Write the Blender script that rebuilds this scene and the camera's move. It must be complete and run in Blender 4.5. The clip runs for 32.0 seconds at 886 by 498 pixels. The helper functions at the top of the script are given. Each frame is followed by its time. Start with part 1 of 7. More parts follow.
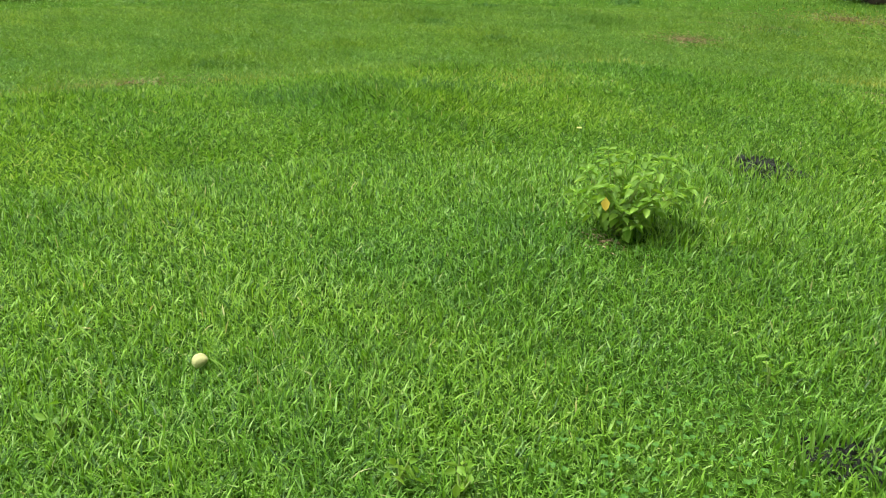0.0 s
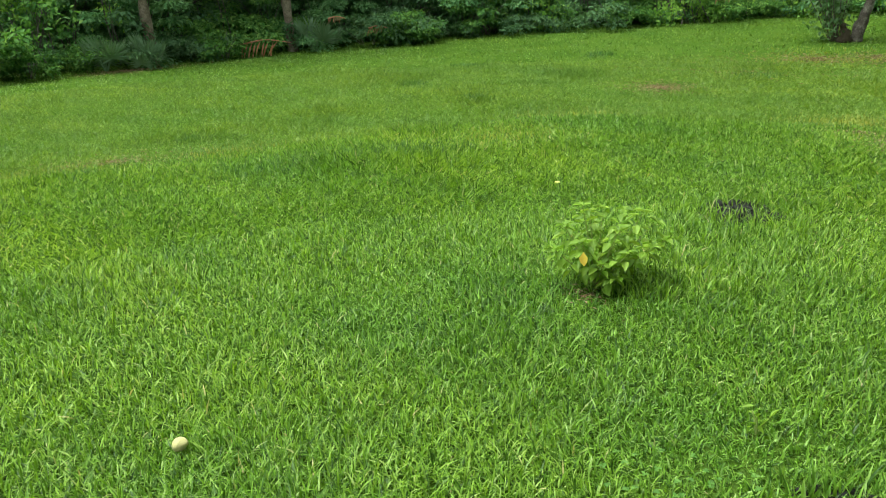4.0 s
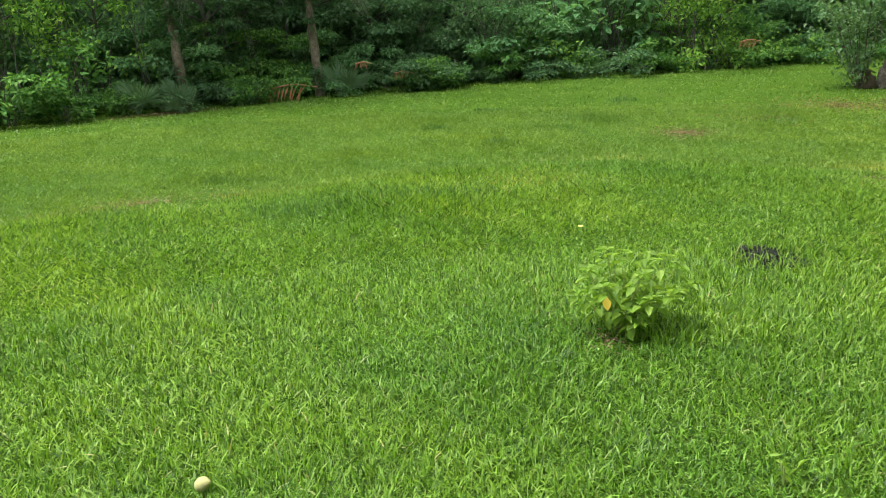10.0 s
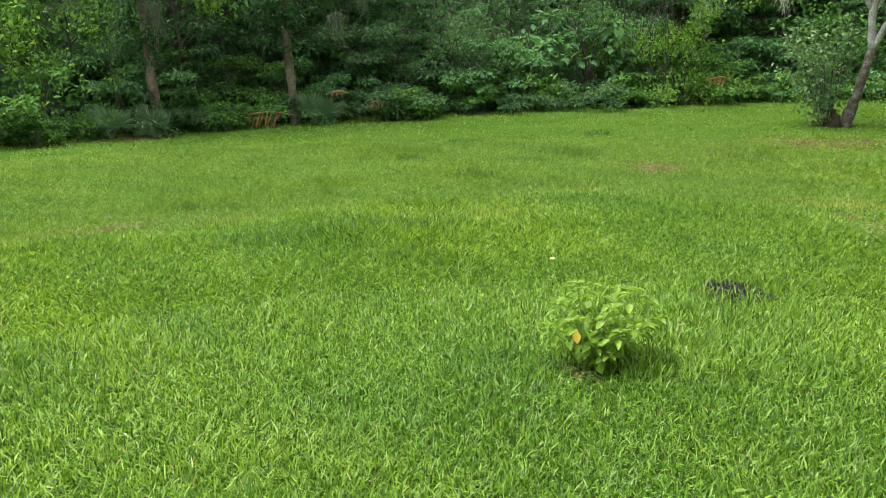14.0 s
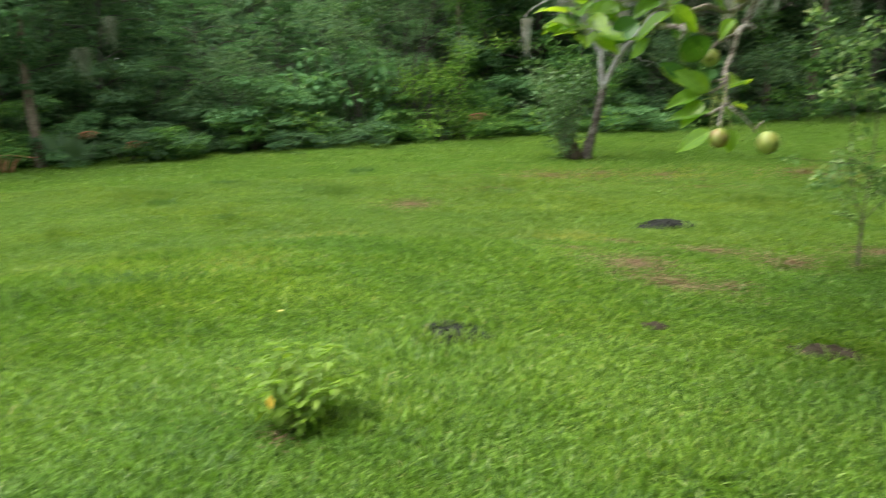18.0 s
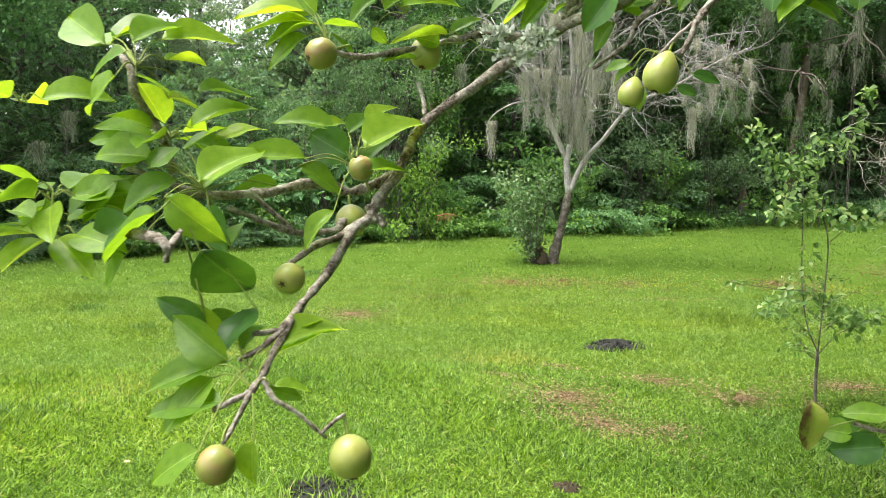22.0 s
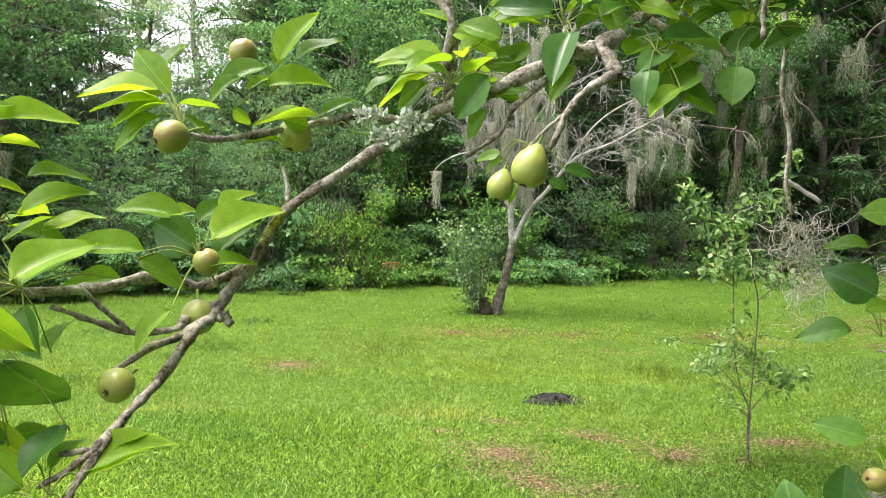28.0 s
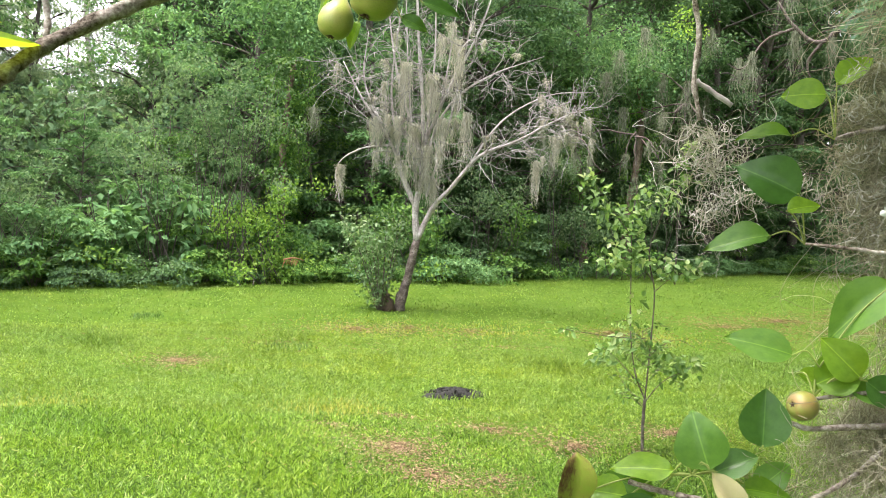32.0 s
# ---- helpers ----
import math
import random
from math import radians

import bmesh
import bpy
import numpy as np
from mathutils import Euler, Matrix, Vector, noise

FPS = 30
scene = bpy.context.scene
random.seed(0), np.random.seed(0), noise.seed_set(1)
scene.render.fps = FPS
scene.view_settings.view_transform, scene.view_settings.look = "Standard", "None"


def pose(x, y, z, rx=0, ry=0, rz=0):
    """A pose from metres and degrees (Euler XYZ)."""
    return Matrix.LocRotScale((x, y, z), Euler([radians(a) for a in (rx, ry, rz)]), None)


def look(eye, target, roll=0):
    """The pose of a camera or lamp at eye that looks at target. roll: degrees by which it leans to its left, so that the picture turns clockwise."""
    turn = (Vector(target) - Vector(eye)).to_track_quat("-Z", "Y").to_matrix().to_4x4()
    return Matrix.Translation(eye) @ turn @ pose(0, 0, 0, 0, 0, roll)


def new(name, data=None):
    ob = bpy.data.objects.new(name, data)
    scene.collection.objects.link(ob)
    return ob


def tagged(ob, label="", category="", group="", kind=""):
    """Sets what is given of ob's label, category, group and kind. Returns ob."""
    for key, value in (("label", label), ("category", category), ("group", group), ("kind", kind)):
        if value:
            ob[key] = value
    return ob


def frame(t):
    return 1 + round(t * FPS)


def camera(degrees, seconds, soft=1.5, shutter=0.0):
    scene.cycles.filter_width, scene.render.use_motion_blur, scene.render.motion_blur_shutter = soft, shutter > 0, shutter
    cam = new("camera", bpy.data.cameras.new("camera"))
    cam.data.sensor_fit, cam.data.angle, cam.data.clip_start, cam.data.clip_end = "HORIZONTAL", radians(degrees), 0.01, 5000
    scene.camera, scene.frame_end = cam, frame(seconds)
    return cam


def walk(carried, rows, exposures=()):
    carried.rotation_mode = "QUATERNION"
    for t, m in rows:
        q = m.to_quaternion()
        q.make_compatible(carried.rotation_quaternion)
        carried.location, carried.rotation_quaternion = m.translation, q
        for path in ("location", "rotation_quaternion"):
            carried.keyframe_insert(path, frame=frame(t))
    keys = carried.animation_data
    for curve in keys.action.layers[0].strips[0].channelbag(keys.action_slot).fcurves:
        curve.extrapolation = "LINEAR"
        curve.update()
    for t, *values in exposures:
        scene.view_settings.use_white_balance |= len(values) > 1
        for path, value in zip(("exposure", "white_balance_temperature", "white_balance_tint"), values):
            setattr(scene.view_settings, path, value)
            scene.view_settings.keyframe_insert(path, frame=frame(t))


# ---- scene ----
cam = camera(59.3, 32.0, 0.8, 0.5)
PATH = [
    (0, (-0.453, -1.766, 1.34), (-1.526, -0.274, 0.551), 1.0),
    (0.5, (-0.445, -1.73, 1.356), (-1.513, -0.237, 0.561), -1.1),
    (1, (-0.427, -1.708, 1.372), (-1.48, -0.201, 0.585), -1.9),
    (1.5, (-0.425, -1.703, 1.372), (-1.47, -0.138, 0.695), -2.9),
    (2, (-0.414, -1.707, 1.378), (-1.468, -0.143, 0.713), -2.9),
    (2.5, (-0.412, -1.714, 1.382), (-1.474, -0.158, 0.712), -2.7),
    (3, (-0.413, -1.723, 1.38), (-1.482, -0.174, 0.703), -2.8),
    (3.5, (-0.413, -1.72, 1.372), (-1.492, -0.176, 0.697), -2.4),
    (5.5, (-0.411, -1.744, 1.379), (-1.532, -0.199, 0.785), -2.1),
    (6, (-0.411, -1.754, 1.379), (-1.544, -0.217, 0.784), -2.0),
    (6.5, (-0.41, -1.753, 1.378), (-1.566, -0.234, 0.781), -2.3),
    (7, (-0.407, -1.755, 1.379), (-1.568, -0.24, 0.783), -2.2),
    (7.5, (-0.409, -1.75, 1.378), (-1.571, -0.236, 0.781), -2.2),
    (8, (-0.406, -1.748, 1.376), (-1.57, -0.233, 0.785), -2.3),
    (8.5, (-0.407, -1.74, 1.374), (-1.573, -0.225, 0.786), -2.5),
    (9, (-0.406, -1.749, 1.38), (-1.575, -0.235, 0.794), -2.3),
    (9.5, (-0.408, -1.741, 1.379), (-1.571, -0.219, 0.802), -2.2),
    (10, (-0.403, -1.739, 1.382), (-1.556, -0.201, 0.83), -2.1),
    (10.5, (-0.399, -1.734, 1.382), (-1.522, -0.17, 0.841), -1.9),
    (11, (-0.4, -1.73, 1.384), (-1.524, -0.151, 0.888), -1.6),
    (11.5, (-0.403, -1.732, 1.388), (-1.53, -0.149, 0.915), -1.5),
    (12, (-0.407, -1.735, 1.384), (-1.529, -0.15, 0.908), -0.7),
    (12.5, (-0.403, -1.733, 1.387), (-1.518, -0.143, 0.91), -0.5),
    (13, (-0.4, -1.736, 1.39), (-1.503, -0.139, 0.909), -0.5),
    (13.5, (-0.396, -1.736, 1.394), (-1.501, -0.141, 0.911), -0.7),
    (15.5, (-0.39, -1.733, 1.392), (-1.498, -0.138, 0.912), -1.0),
    (16, (-0.382, -1.718, 1.389), (-1.48, -0.115, 0.912), -1.5),
    (16.5, (-0.333, -1.684, 1.398), (-1.363, -0.038, 0.917), -2.1),
    (17, (-0.184, -1.665, 1.426), (-1.098, 0.048, 0.946), -1.7),
    (17.5, (-0.057, -1.629, 1.456), (-0.957, 0.095, 0.988), -2.0),
    (18, (-0.037, -1.487, 1.498), (-0.689, 0.359, 1.087), -0.7),
    (18.5, (0.091, -1.333, 1.53), (-0.355, 0.583, 1.166), -0.1),
    (19, (0.306, -1.226, 1.56), (-0.116, 0.698, 1.212), -0.2),
    (19.5, (0.33, -1.135, 1.587), (-0.077, 0.807, 1.331), 0.3),
    (20, (0.31, -0.997, 1.627), (-0.05, 0.965, 1.487), -0.2),
    (20.5, (0.39, -0.878, 1.642), (-0.005, 1.077, 1.493), -0.1),
    (21, (0.454, -0.814, 1.633), (-0.023, 1.122, 1.471), 0.9),
    (21.5, (0.403, -0.749, 1.625), (-0.228, 1.142, 1.453), 0.2),
    (22, (0.323, -0.676, 1.636), (-0.323, 1.208, 1.458), 0.4),
    (22.5, (0.329, -0.619, 1.643), (-0.327, 1.261, 1.457), 1.0),
    (23, (0.329, -0.609, 1.672), (-0.345, 1.268, 1.528), 1.6),
    (23.5, (0.353, -0.614, 1.689), (-0.327, 1.267, 1.685), 1.9),
    (24, (0.37, -0.62, 1.705), (-0.287, 1.269, 1.702), 1.9),
    (24.5, (0.371, -0.624, 1.704), (-0.273, 1.269, 1.708), 2.2),
    (25, (0.371, -0.616, 1.696), (-0.245, 1.287, 1.694), 2.1),
    (25.5, (0.367, -0.591, 1.683), (-0.208, 1.324, 1.667), 2.0),
    (27.5, (0.386, -0.597, 1.691), (-0.135, 1.333, 1.638), 1.6),
    (28, (0.391, -0.598, 1.685), (-0.134, 1.332, 1.628), 1.4),
    (28.5, (0.385, -0.59, 1.666), (-0.138, 1.339, 1.593), 1.3),
    (29, (0.397, -0.521, 1.61), (-0.111, 1.408, 1.464), 1.5),
    (29.5, (0.415, -0.435, 1.571), (0.04, 1.525, 1.438), 2.6),
    (30, (0.409, -0.438, 1.572), (0.039, 1.524, 1.454), 3.2),
    (30.5, (0.418, -0.435, 1.576), (0.087, 1.535, 1.495), 3.3),
    (31, (0.414, -0.426, 1.577), (0.126, 1.552, 1.506), 3.5),
    (31.5, (0.408, -0.411, 1.573), (0.117, 1.567, 1.526), 3.2),
    (32, (0.412, -0.398, 1.572), (0.121, 1.581, 1.528), 2.5),
]
EXPOSURES = [(0, 1.81, 6480, -5), (6, 1.83, 6500, -1), (12, 1.92, 6520, 5), (15.5, 2.0, 6520, 7), (18, 1.89, 6520, 8), (19.5, 2.27, 6620, 11), (21, 2.54, 6680, 16), (23.5, 2.45, 6500, 16), (28, 2.6, 6620, 18), (30, 2.54, 6680, 18), (32, 2.8, 6580, 25)]
walk(cam, [(t, look(eye, target, roll)) for t, eye, target, roll in PATH], EXPOSURES)

# ---- light ----
world = bpy.data.worlds.new("overcast_sky")
scene.world = world
world.use_nodes = True
wn = world.node_tree.nodes
sky = wn.new("ShaderNodeTexSky")
sky.sky_type = "NISHITA"
sky.sun_disc = False
sky.sun_elevation, sky.sun_rotation = radians(74), radians(-110)
sky.dust_density, sky.air_density = 4.0, 1.0
grey = wn.new("ShaderNodeHueSaturation")
grey.inputs["Saturation"].default_value = 0.28
world.node_tree.links.new(sky.outputs[0], grey.inputs["Color"])
world.node_tree.links.new(grey.outputs[0], wn["Background"].inputs["Color"])
wn["Background"].inputs["Strength"].default_value = 0.15
sun = new("sun", bpy.data.lights.new("sun", "SUN"))
sun.data.energy, sun.data.angle, sun.data.color = 0.8, radians(30), (1.0, 0.97, 0.9)
sun.matrix_basis = look((-7, 0, 26), (0, 3, 0))


# ---- mesh helpers ----
IDENT = Matrix.Identity(4)
WORLD = {}


def tri_mesh(name, verts, tris, material, smooth=False):
    """A mesh from arrays of places and triangles."""
    verts, tris = np.asarray(verts, np.float32), np.asarray(tris, np.int32)
    me = bpy.data.meshes.new(name)
    me.vertices.add(len(verts))
    me.vertices.foreach_set("co", verts.ravel())
    me.loops.add(tris.size)
    me.loops.foreach_set("vertex_index", tris.ravel())
    me.polygons.add(len(tris))
    me.polygons.foreach_set("loop_start", np.arange(0, tris.size, 3, dtype=np.int32))
    if smooth:
        me.polygons.foreach_set("use_smooth", np.ones(len(tris), bool))
    me.update(calc_edges=True)
    me.validate()
    me.materials.append(material)
    return me


def root(name, at, label, category, group="", kind=""):
    ob = new(name)
    ob.empty_display_size = 0.1
    ob.location = at
    WORLD[ob.name] = Matrix.Translation(at)
    return tagged(ob, label, category, group, kind)


def part(name, me, parent, label="", world=IDENT):
    """One mesh object under a thing or a part, whose mesh stands in the world as the matrix says."""
    ob = new(name, me)
    ob.parent = parent
    ob.matrix_basis = WORLD[parent.name].inverted() @ world
    WORLD[ob.name] = world.copy()
    return tagged(ob, label)


def thing(name, me, label, category, group="", kind="", at=None):
    ob = new(name, me)
    if at is not None:
        ob.matrix_basis = at
    WORLD[ob.name] = ob.matrix_basis.copy()
    return tagged(ob, label, category, group, kind)


def joined(pieces):
    """Several (verts, tris) in one."""
    verts, tris, n = [], [], 0
    for v, t in pieces:
        verts.append(v)
        tris.append(np.asarray(t) + n)
        n += len(v)
    return np.concatenate(verts), np.concatenate(tris)


def smooth_line(points, steps=4):
    """A Catmull-Rom line through points."""
    p = np.array(points, float)
    if len(p) < 3:
        return np.array([p[0] + (p[-1] - p[0]) * k / steps for k in range(steps + 1)])
    q = np.vstack([2 * p[0] - p[1], p, 2 * p[-1] - p[-2]])
    out = []
    for i in range(1, len(q) - 2):
        a, b, c, d = q[i - 1], q[i], q[i + 1], q[i + 2]
        for k in range(steps):
            t = k / steps
            out.append(0.5 * (2 * b + (c - a) * t + (2 * a - 5 * b + 4 * c - d) * t * t + (3 * b - a - 3 * c + d) * t ** 3))
    out.append(p[-1])
    return np.array(out)


def tube(points, r0, r1, sides=6, rough=0.0, cap=True, seed=0):
    """A tapered, slightly knobbly tube along points."""
    p = np.asarray(points, float)
    g = np.random.default_rng(seed + len(p))
    n = len(p)
    tan = np.gradient(p, axis=0)
    tan /= np.linalg.norm(tan, axis=1)[:, None] + 1e-9
    ref = np.array([0.31, 0.17, 0.93]) if abs(tan.mean(0)[2]) < 0.8 else np.array([0.95, 0.2, 0.1])
    a = np.cross(tan, ref)
    a /= np.linalg.norm(a, axis=1)[:, None] + 1e-9
    b = np.cross(tan, a)
    k = np.arange(sides) / sides * 2 * np.pi
    r = np.linspace(r0, r1, n)[:, None] * (1 + rough * g.normal(size=(n, sides)) + rough * g.normal(size=(n, 1)))
    v = p[:, None] + r[..., None] * (np.cos(k)[None, :, None] * a[:, None] + np.sin(k)[None, :, None] * b[:, None])
    i, j = np.meshgrid(np.arange(n - 1), np.arange(sides), indexing="ij")
    i, j = i.ravel(), j.ravel()
    j2 = (j + 1) % sides
    c0, c1, c2, c3 = i * sides + j, i * sides + j2, (i + 1) * sides + j2, (i + 1) * sides + j
    tris = np.concatenate([np.stack([c0, c1, c2], 1), np.stack([c0, c2, c3], 1)])
    v = v.reshape(-1, 3)
    if cap:
        m = len(v)
        v = np.vstack([v, p[0], p[-1]])
        jj = np.arange(sides)
        tris = np.concatenate([tris, np.stack([np.full(sides, m), (jj + 1) % sides, jj], 1),
                               np.stack([np.full(sides, m + 1), (n - 1) * sides + jj, (n - 1) * sides + (jj + 1) % sides], 1)])
    return v, tris


def units(v):
    return v / (np.linalg.norm(v, axis=-1, keepdims=True) + 1e-9)


def leaf_cloud(base, way, up, length, width, fold=0.25, droop=0.15):
    """Many small leaves: each a folded blade of six corners and four triangles."""
    n = len(base)
    way = units(way)
    side = units(np.cross(way, up))
    nor = np.cross(side, way)
    l, w = np.broadcast_to(length, n)[:, None], np.broadcast_to(width, n)[:, None]
    mid1, mid2 = base + way * l * 0.38, base + way * l * 0.72 - nor * l * droop * 0.4
    v = np.stack([base, mid1 - side * w * 0.5 + nor * w * fold, mid2 - side * w * 0.36 + nor * w * fold * 0.7,
                  base + way * l - nor * l * droop, mid2 + side * w * 0.36 + nor * w * fold * 0.7, mid1 + side * w * 0.5 + nor * w * fold], 1)
    t = np.array([[0, 2, 1], [0, 3, 2], [0, 4, 3], [0, 5, 4]])
    return v.reshape(-1, 3), (t[None] + 6 * np.arange(n)[:, None, None]).reshape(-1, 3)


def diamonds(base, way, up, length, width, fold=0.2):
    """Cheaper leaves for foliage further off: four corners and two triangles."""
    n = len(base)
    way = units(way)
    side = units(np.cross(way, up))
    nor = np.cross(side, way)
    l, w = np.broadcast_to(length, n)[:, None], np.broadcast_to(width, n)[:, None]
    mid = base + way * l * 0.45
    v = np.stack([base, mid - side * w * 0.5 + nor * w * fold, base + way * l - nor * l * 0.1, mid + side * w * 0.5 + nor * w * fold], 1)
    t = np.array([[0, 2, 1], [0, 3, 2]])
    return v.reshape(-1, 3), (t[None] + 4 * np.arange(n)[:, None, None]).reshape(-1, 3)


# ---- materials ----
def nodes_of(name):
    m = bpy.data.materials.new(name)
    m.use_nodes = True
    n = m.node_tree.nodes
    return m, n, m.node_tree.links, n["Principled BSDF"]


def ramp(n, stops):
    r = n.new("ShaderNodeValToRGB")
    e = r.color_ramp.elements
    e[0].position, e[0].color = stops[0][0], (*stops[0][1], 1)
    e[1].position, e[1].color = stops[-1][0], (*stops[-1][1], 1)
    for p, c in stops[1:-1]:
        e.new(p).color = (*c, 1)
    return r


def noise_node(n, l, scale, detail=4.0, rough=0.6, coords="Object"):
    c = n.new("ShaderNodeTexCoord")
    t = n.new("ShaderNodeTexNoise")
    t.inputs["Scale"].default_value, t.inputs["Detail"].default_value, t.inputs["Roughness"].default_value = scale, detail, rough
    l.new(c.outputs[coords], t.inputs["Vector"])
    return t


def mixed(n, l, kind, factor, a, b):
    m = n.new("ShaderNodeMix")
    m.data_type, m.blend_type = "RGBA", kind
    for socket, value in ((m.inputs[0], factor), (m.inputs[6], a), (m.inputs[7], b)):
        if isinstance(value, (int, float)):
            socket.default_value = value
        elif isinstance(value, tuple):
            socket.default_value = (*value, 1)
        else:
            l.new(value, socket)
    return m.outputs[2]


def foliage(name, stops, patch=0.6, patch_tint=(0.75, 0.8, 0.5), through_light=0.35, rough=0.5, spec=0.3, per_object=False, bump=0.0):
    """Leaves: every one with a tint of its own, broad patches of another tint, light that shines through."""
    m, n, l, p = nodes_of(name)
    g = n.new("ShaderNodeObjectInfo" if per_object else "ShaderNodeNewGeometry")
    r = ramp(n, stops)
    l.new(g.outputs["Random" if per_object else "Random Per Island"], r.inputs[0])
    t = noise_node(n, l, patch, 3.0)
    k = ramp(n, [(0.38, (1, 1, 1)), (0.66, patch_tint)])
    l.new(t.outputs["Fac"], k.inputs[0])
    colour = mixed(n, l, "MULTIPLY", 1.0, r.outputs[0], k.outputs[0])
    l.new(colour, p.inputs["Base Color"])
    p.inputs["Roughness"].default_value = rough
    p.inputs["Specular IOR Level"].default_value = spec
    tr = n.new("ShaderNodeBsdfTranslucent")
    bright = mixed(n, l, "MULTIPLY", 1.0, colour, (1.2, 1.2, 0.72))
    l.new(bright, tr.inputs["Color"])
    s = n.new("ShaderNodeMixShader")
    s.inputs[0].default_value = through_light
    l.new(p.outputs[0], s.inputs[1])
    l.new(tr.outputs[0], s.inputs[2])
    l.new(s.outputs[0], n["Material Output"].inputs["Surface"])
    return m


def rough_stuff(name, stops, scale, rough=0.9, bump=0.3, fine=6.0, spec=0.2):
    """Bark, soil and the like: two scales of noise and a relief."""
    m, n, l, p = nodes_of(name)
    t, f = noise_node(n, l, scale, 5.0, 0.65), noise_node(n, l, scale * fine, 4.0, 0.7)
    r = ramp(n, stops)
    add = n.new("ShaderNodeMath")
    add.operation = "MULTIPLY_ADD"
    add.inputs[1].default_value = 0.45
    half = n.new("ShaderNodeMath")
    half.operation = "MULTIPLY"
    half.inputs[1].default_value = 0.55
    l.new(t.outputs["Fac"], half.inputs[0])
    l.new(f.outputs["Fac"], add.inputs[0])
    l.new(half.outputs[0], add.inputs[2])
    l.new(add.outputs[0], r.inputs[0])
    l.new(r.outputs[0], p.inputs["Base Color"])
    p.inputs["Roughness"].default_value, p.inputs["Specular IOR Level"].default_value = rough, spec
    b = n.new("ShaderNodeBump")
    b.inputs["Strength"].default_value, b.inputs["Distance"].default_value = bump, 0.4 / (scale * fine)
    l.new(f.outputs["Fac"], b.inputs["Height"])
    l.new(b.outputs[0], p.inputs["Normal"])
    return m


def lawn_material(name, stops):
    """Grass blades: a tint each, long soft bands of paler and deeper green across the lawn, and small mottling."""
    m, n, l, p = nodes_of(name)
    g = n.new("ShaderNodeNewGeometry")
    r = ramp(n, stops)
    l.new(g.outputs["Random Per Island"], r.inputs[0])
    c = n.new("ShaderNodeTexCoord")
    turn = n.new("ShaderNodeMapping")
    turn.inputs["Rotation"].default_value = (0, 0, radians(-28))
    turn.inputs["Scale"].default_value = (0.42, 1.0, 1.0)
    l.new(c.outputs["Object"], turn.inputs["Vector"])
    colour = r.outputs[0]
    for scale, low, high, a, b in ((0.42, (0.88, 0.93, 0.92), (1.28, 1.15, 1.0), 0.34, 0.66), (1.7, (0.88, 0.92, 0.92), (1.12, 1.07, 1.0), 0.34, 0.66)):
        t = n.new("ShaderNodeTexNoise")
        t.inputs["Scale"].default_value, t.inputs["Detail"].default_value, t.inputs["Roughness"].default_value = scale, 3.0, 0.55
        l.new(turn.outputs[0], t.inputs["Vector"])
        k = ramp(n, [(a, low), (b, high)])
        l.new(t.outputs["Fac"], k.inputs[0])
        colour = mixed(n, l, "MULTIPLY", 1.0, colour, k.outputs[0])
    l.new(colour, p.inputs["Base Color"])
    p.inputs["Roughness"].default_value, p.inputs["Specular IOR Level"].default_value = 0.45, 0.3
    tr = n.new("ShaderNodeBsdfTranslucent")
    l.new(mixed(n, l, "MULTIPLY", 1.0, colour, (1.25, 1.2, 0.6)), tr.inputs["Color"])
    x = n.new("ShaderNodeMixShader")
    x.inputs[0].default_value = 0.33
    l.new(p.outputs[0], x.inputs[1])
    l.new(tr.outputs[0], x.inputs[2])
    l.new(x.outputs[0], n["Material Output"].inputs["Surface"])
    return m


GRASS = lawn_material("lawn_grass", [(0.0, (0.026, 0.07, 0.008)), (0.2, (0.07, 0.158, 0.015)), (0.55, (0.13, 0.26, 0.025)), (0.82, (0.19, 0.345, 0.042)), (0.94, (0.235, 0.385, 0.085)), (0.99, (0.29, 0.41, 0.15)), (1.0, (0.4, 0.37, 0.2))])
FAR_GRASS = lawn_material("distant_lawn_grass", [(0.0, (0.068, 0.135, 0.02)), (0.4, (0.114, 0.212, 0.03)), (0.8, (0.147, 0.255, 0.042)), (1.0, (0.195, 0.29, 0.066))])
# FAR_GRASS toned down: the dimness towards the woods is put into the colour.
SHADED_GRASS = lawn_material("shaded_lawn_grass", [(0.0, (0.056, 0.118, 0.018)), (0.4, (0.094, 0.184, 0.027)), (0.8, (0.122, 0.222, 0.038)), (1.0, (0.165, 0.255, 0.06))])
LEAF_MID = foliage("wood_leaves", [(0.0, (0.08, 0.175, 0.07)), (0.5, (0.112, 0.238, 0.092)), (0.9, (0.162, 0.3, 0.118)), (1.0, (0.22, 0.36, 0.15))], patch=0.5, patch_tint=(0.72, 0.8, 0.8), through_light=0.36, rough=0.75, spec=0.08)
LEAF_BRIGHT = foliage("edge_leaves", [(0.0, (0.05, 0.13, 0.032)), (0.5, (0.095, 0.21, 0.046)), (0.85, (0.145, 0.28, 0.06)), (1.0, (0.21, 0.34, 0.085))], patch=0.7, patch_tint=(0.72, 0.8, 0.8), through_light=0.38, rough=0.7, spec=0.1)
# Lifted and blued somewhat: distance haze is put into this leaf colour.
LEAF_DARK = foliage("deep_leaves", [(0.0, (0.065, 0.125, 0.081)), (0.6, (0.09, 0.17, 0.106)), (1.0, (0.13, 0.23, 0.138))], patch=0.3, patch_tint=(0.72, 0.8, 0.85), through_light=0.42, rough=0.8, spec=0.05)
LEAF_GREY = foliage("blue_green_leaves", [(0.0, (0.08, 0.16, 0.06)), (0.6, (0.14, 0.24, 0.1)), (1.0, (0.22, 0.32, 0.15))], patch=2.0, patch_tint=(0.8, 0.9, 0.9))
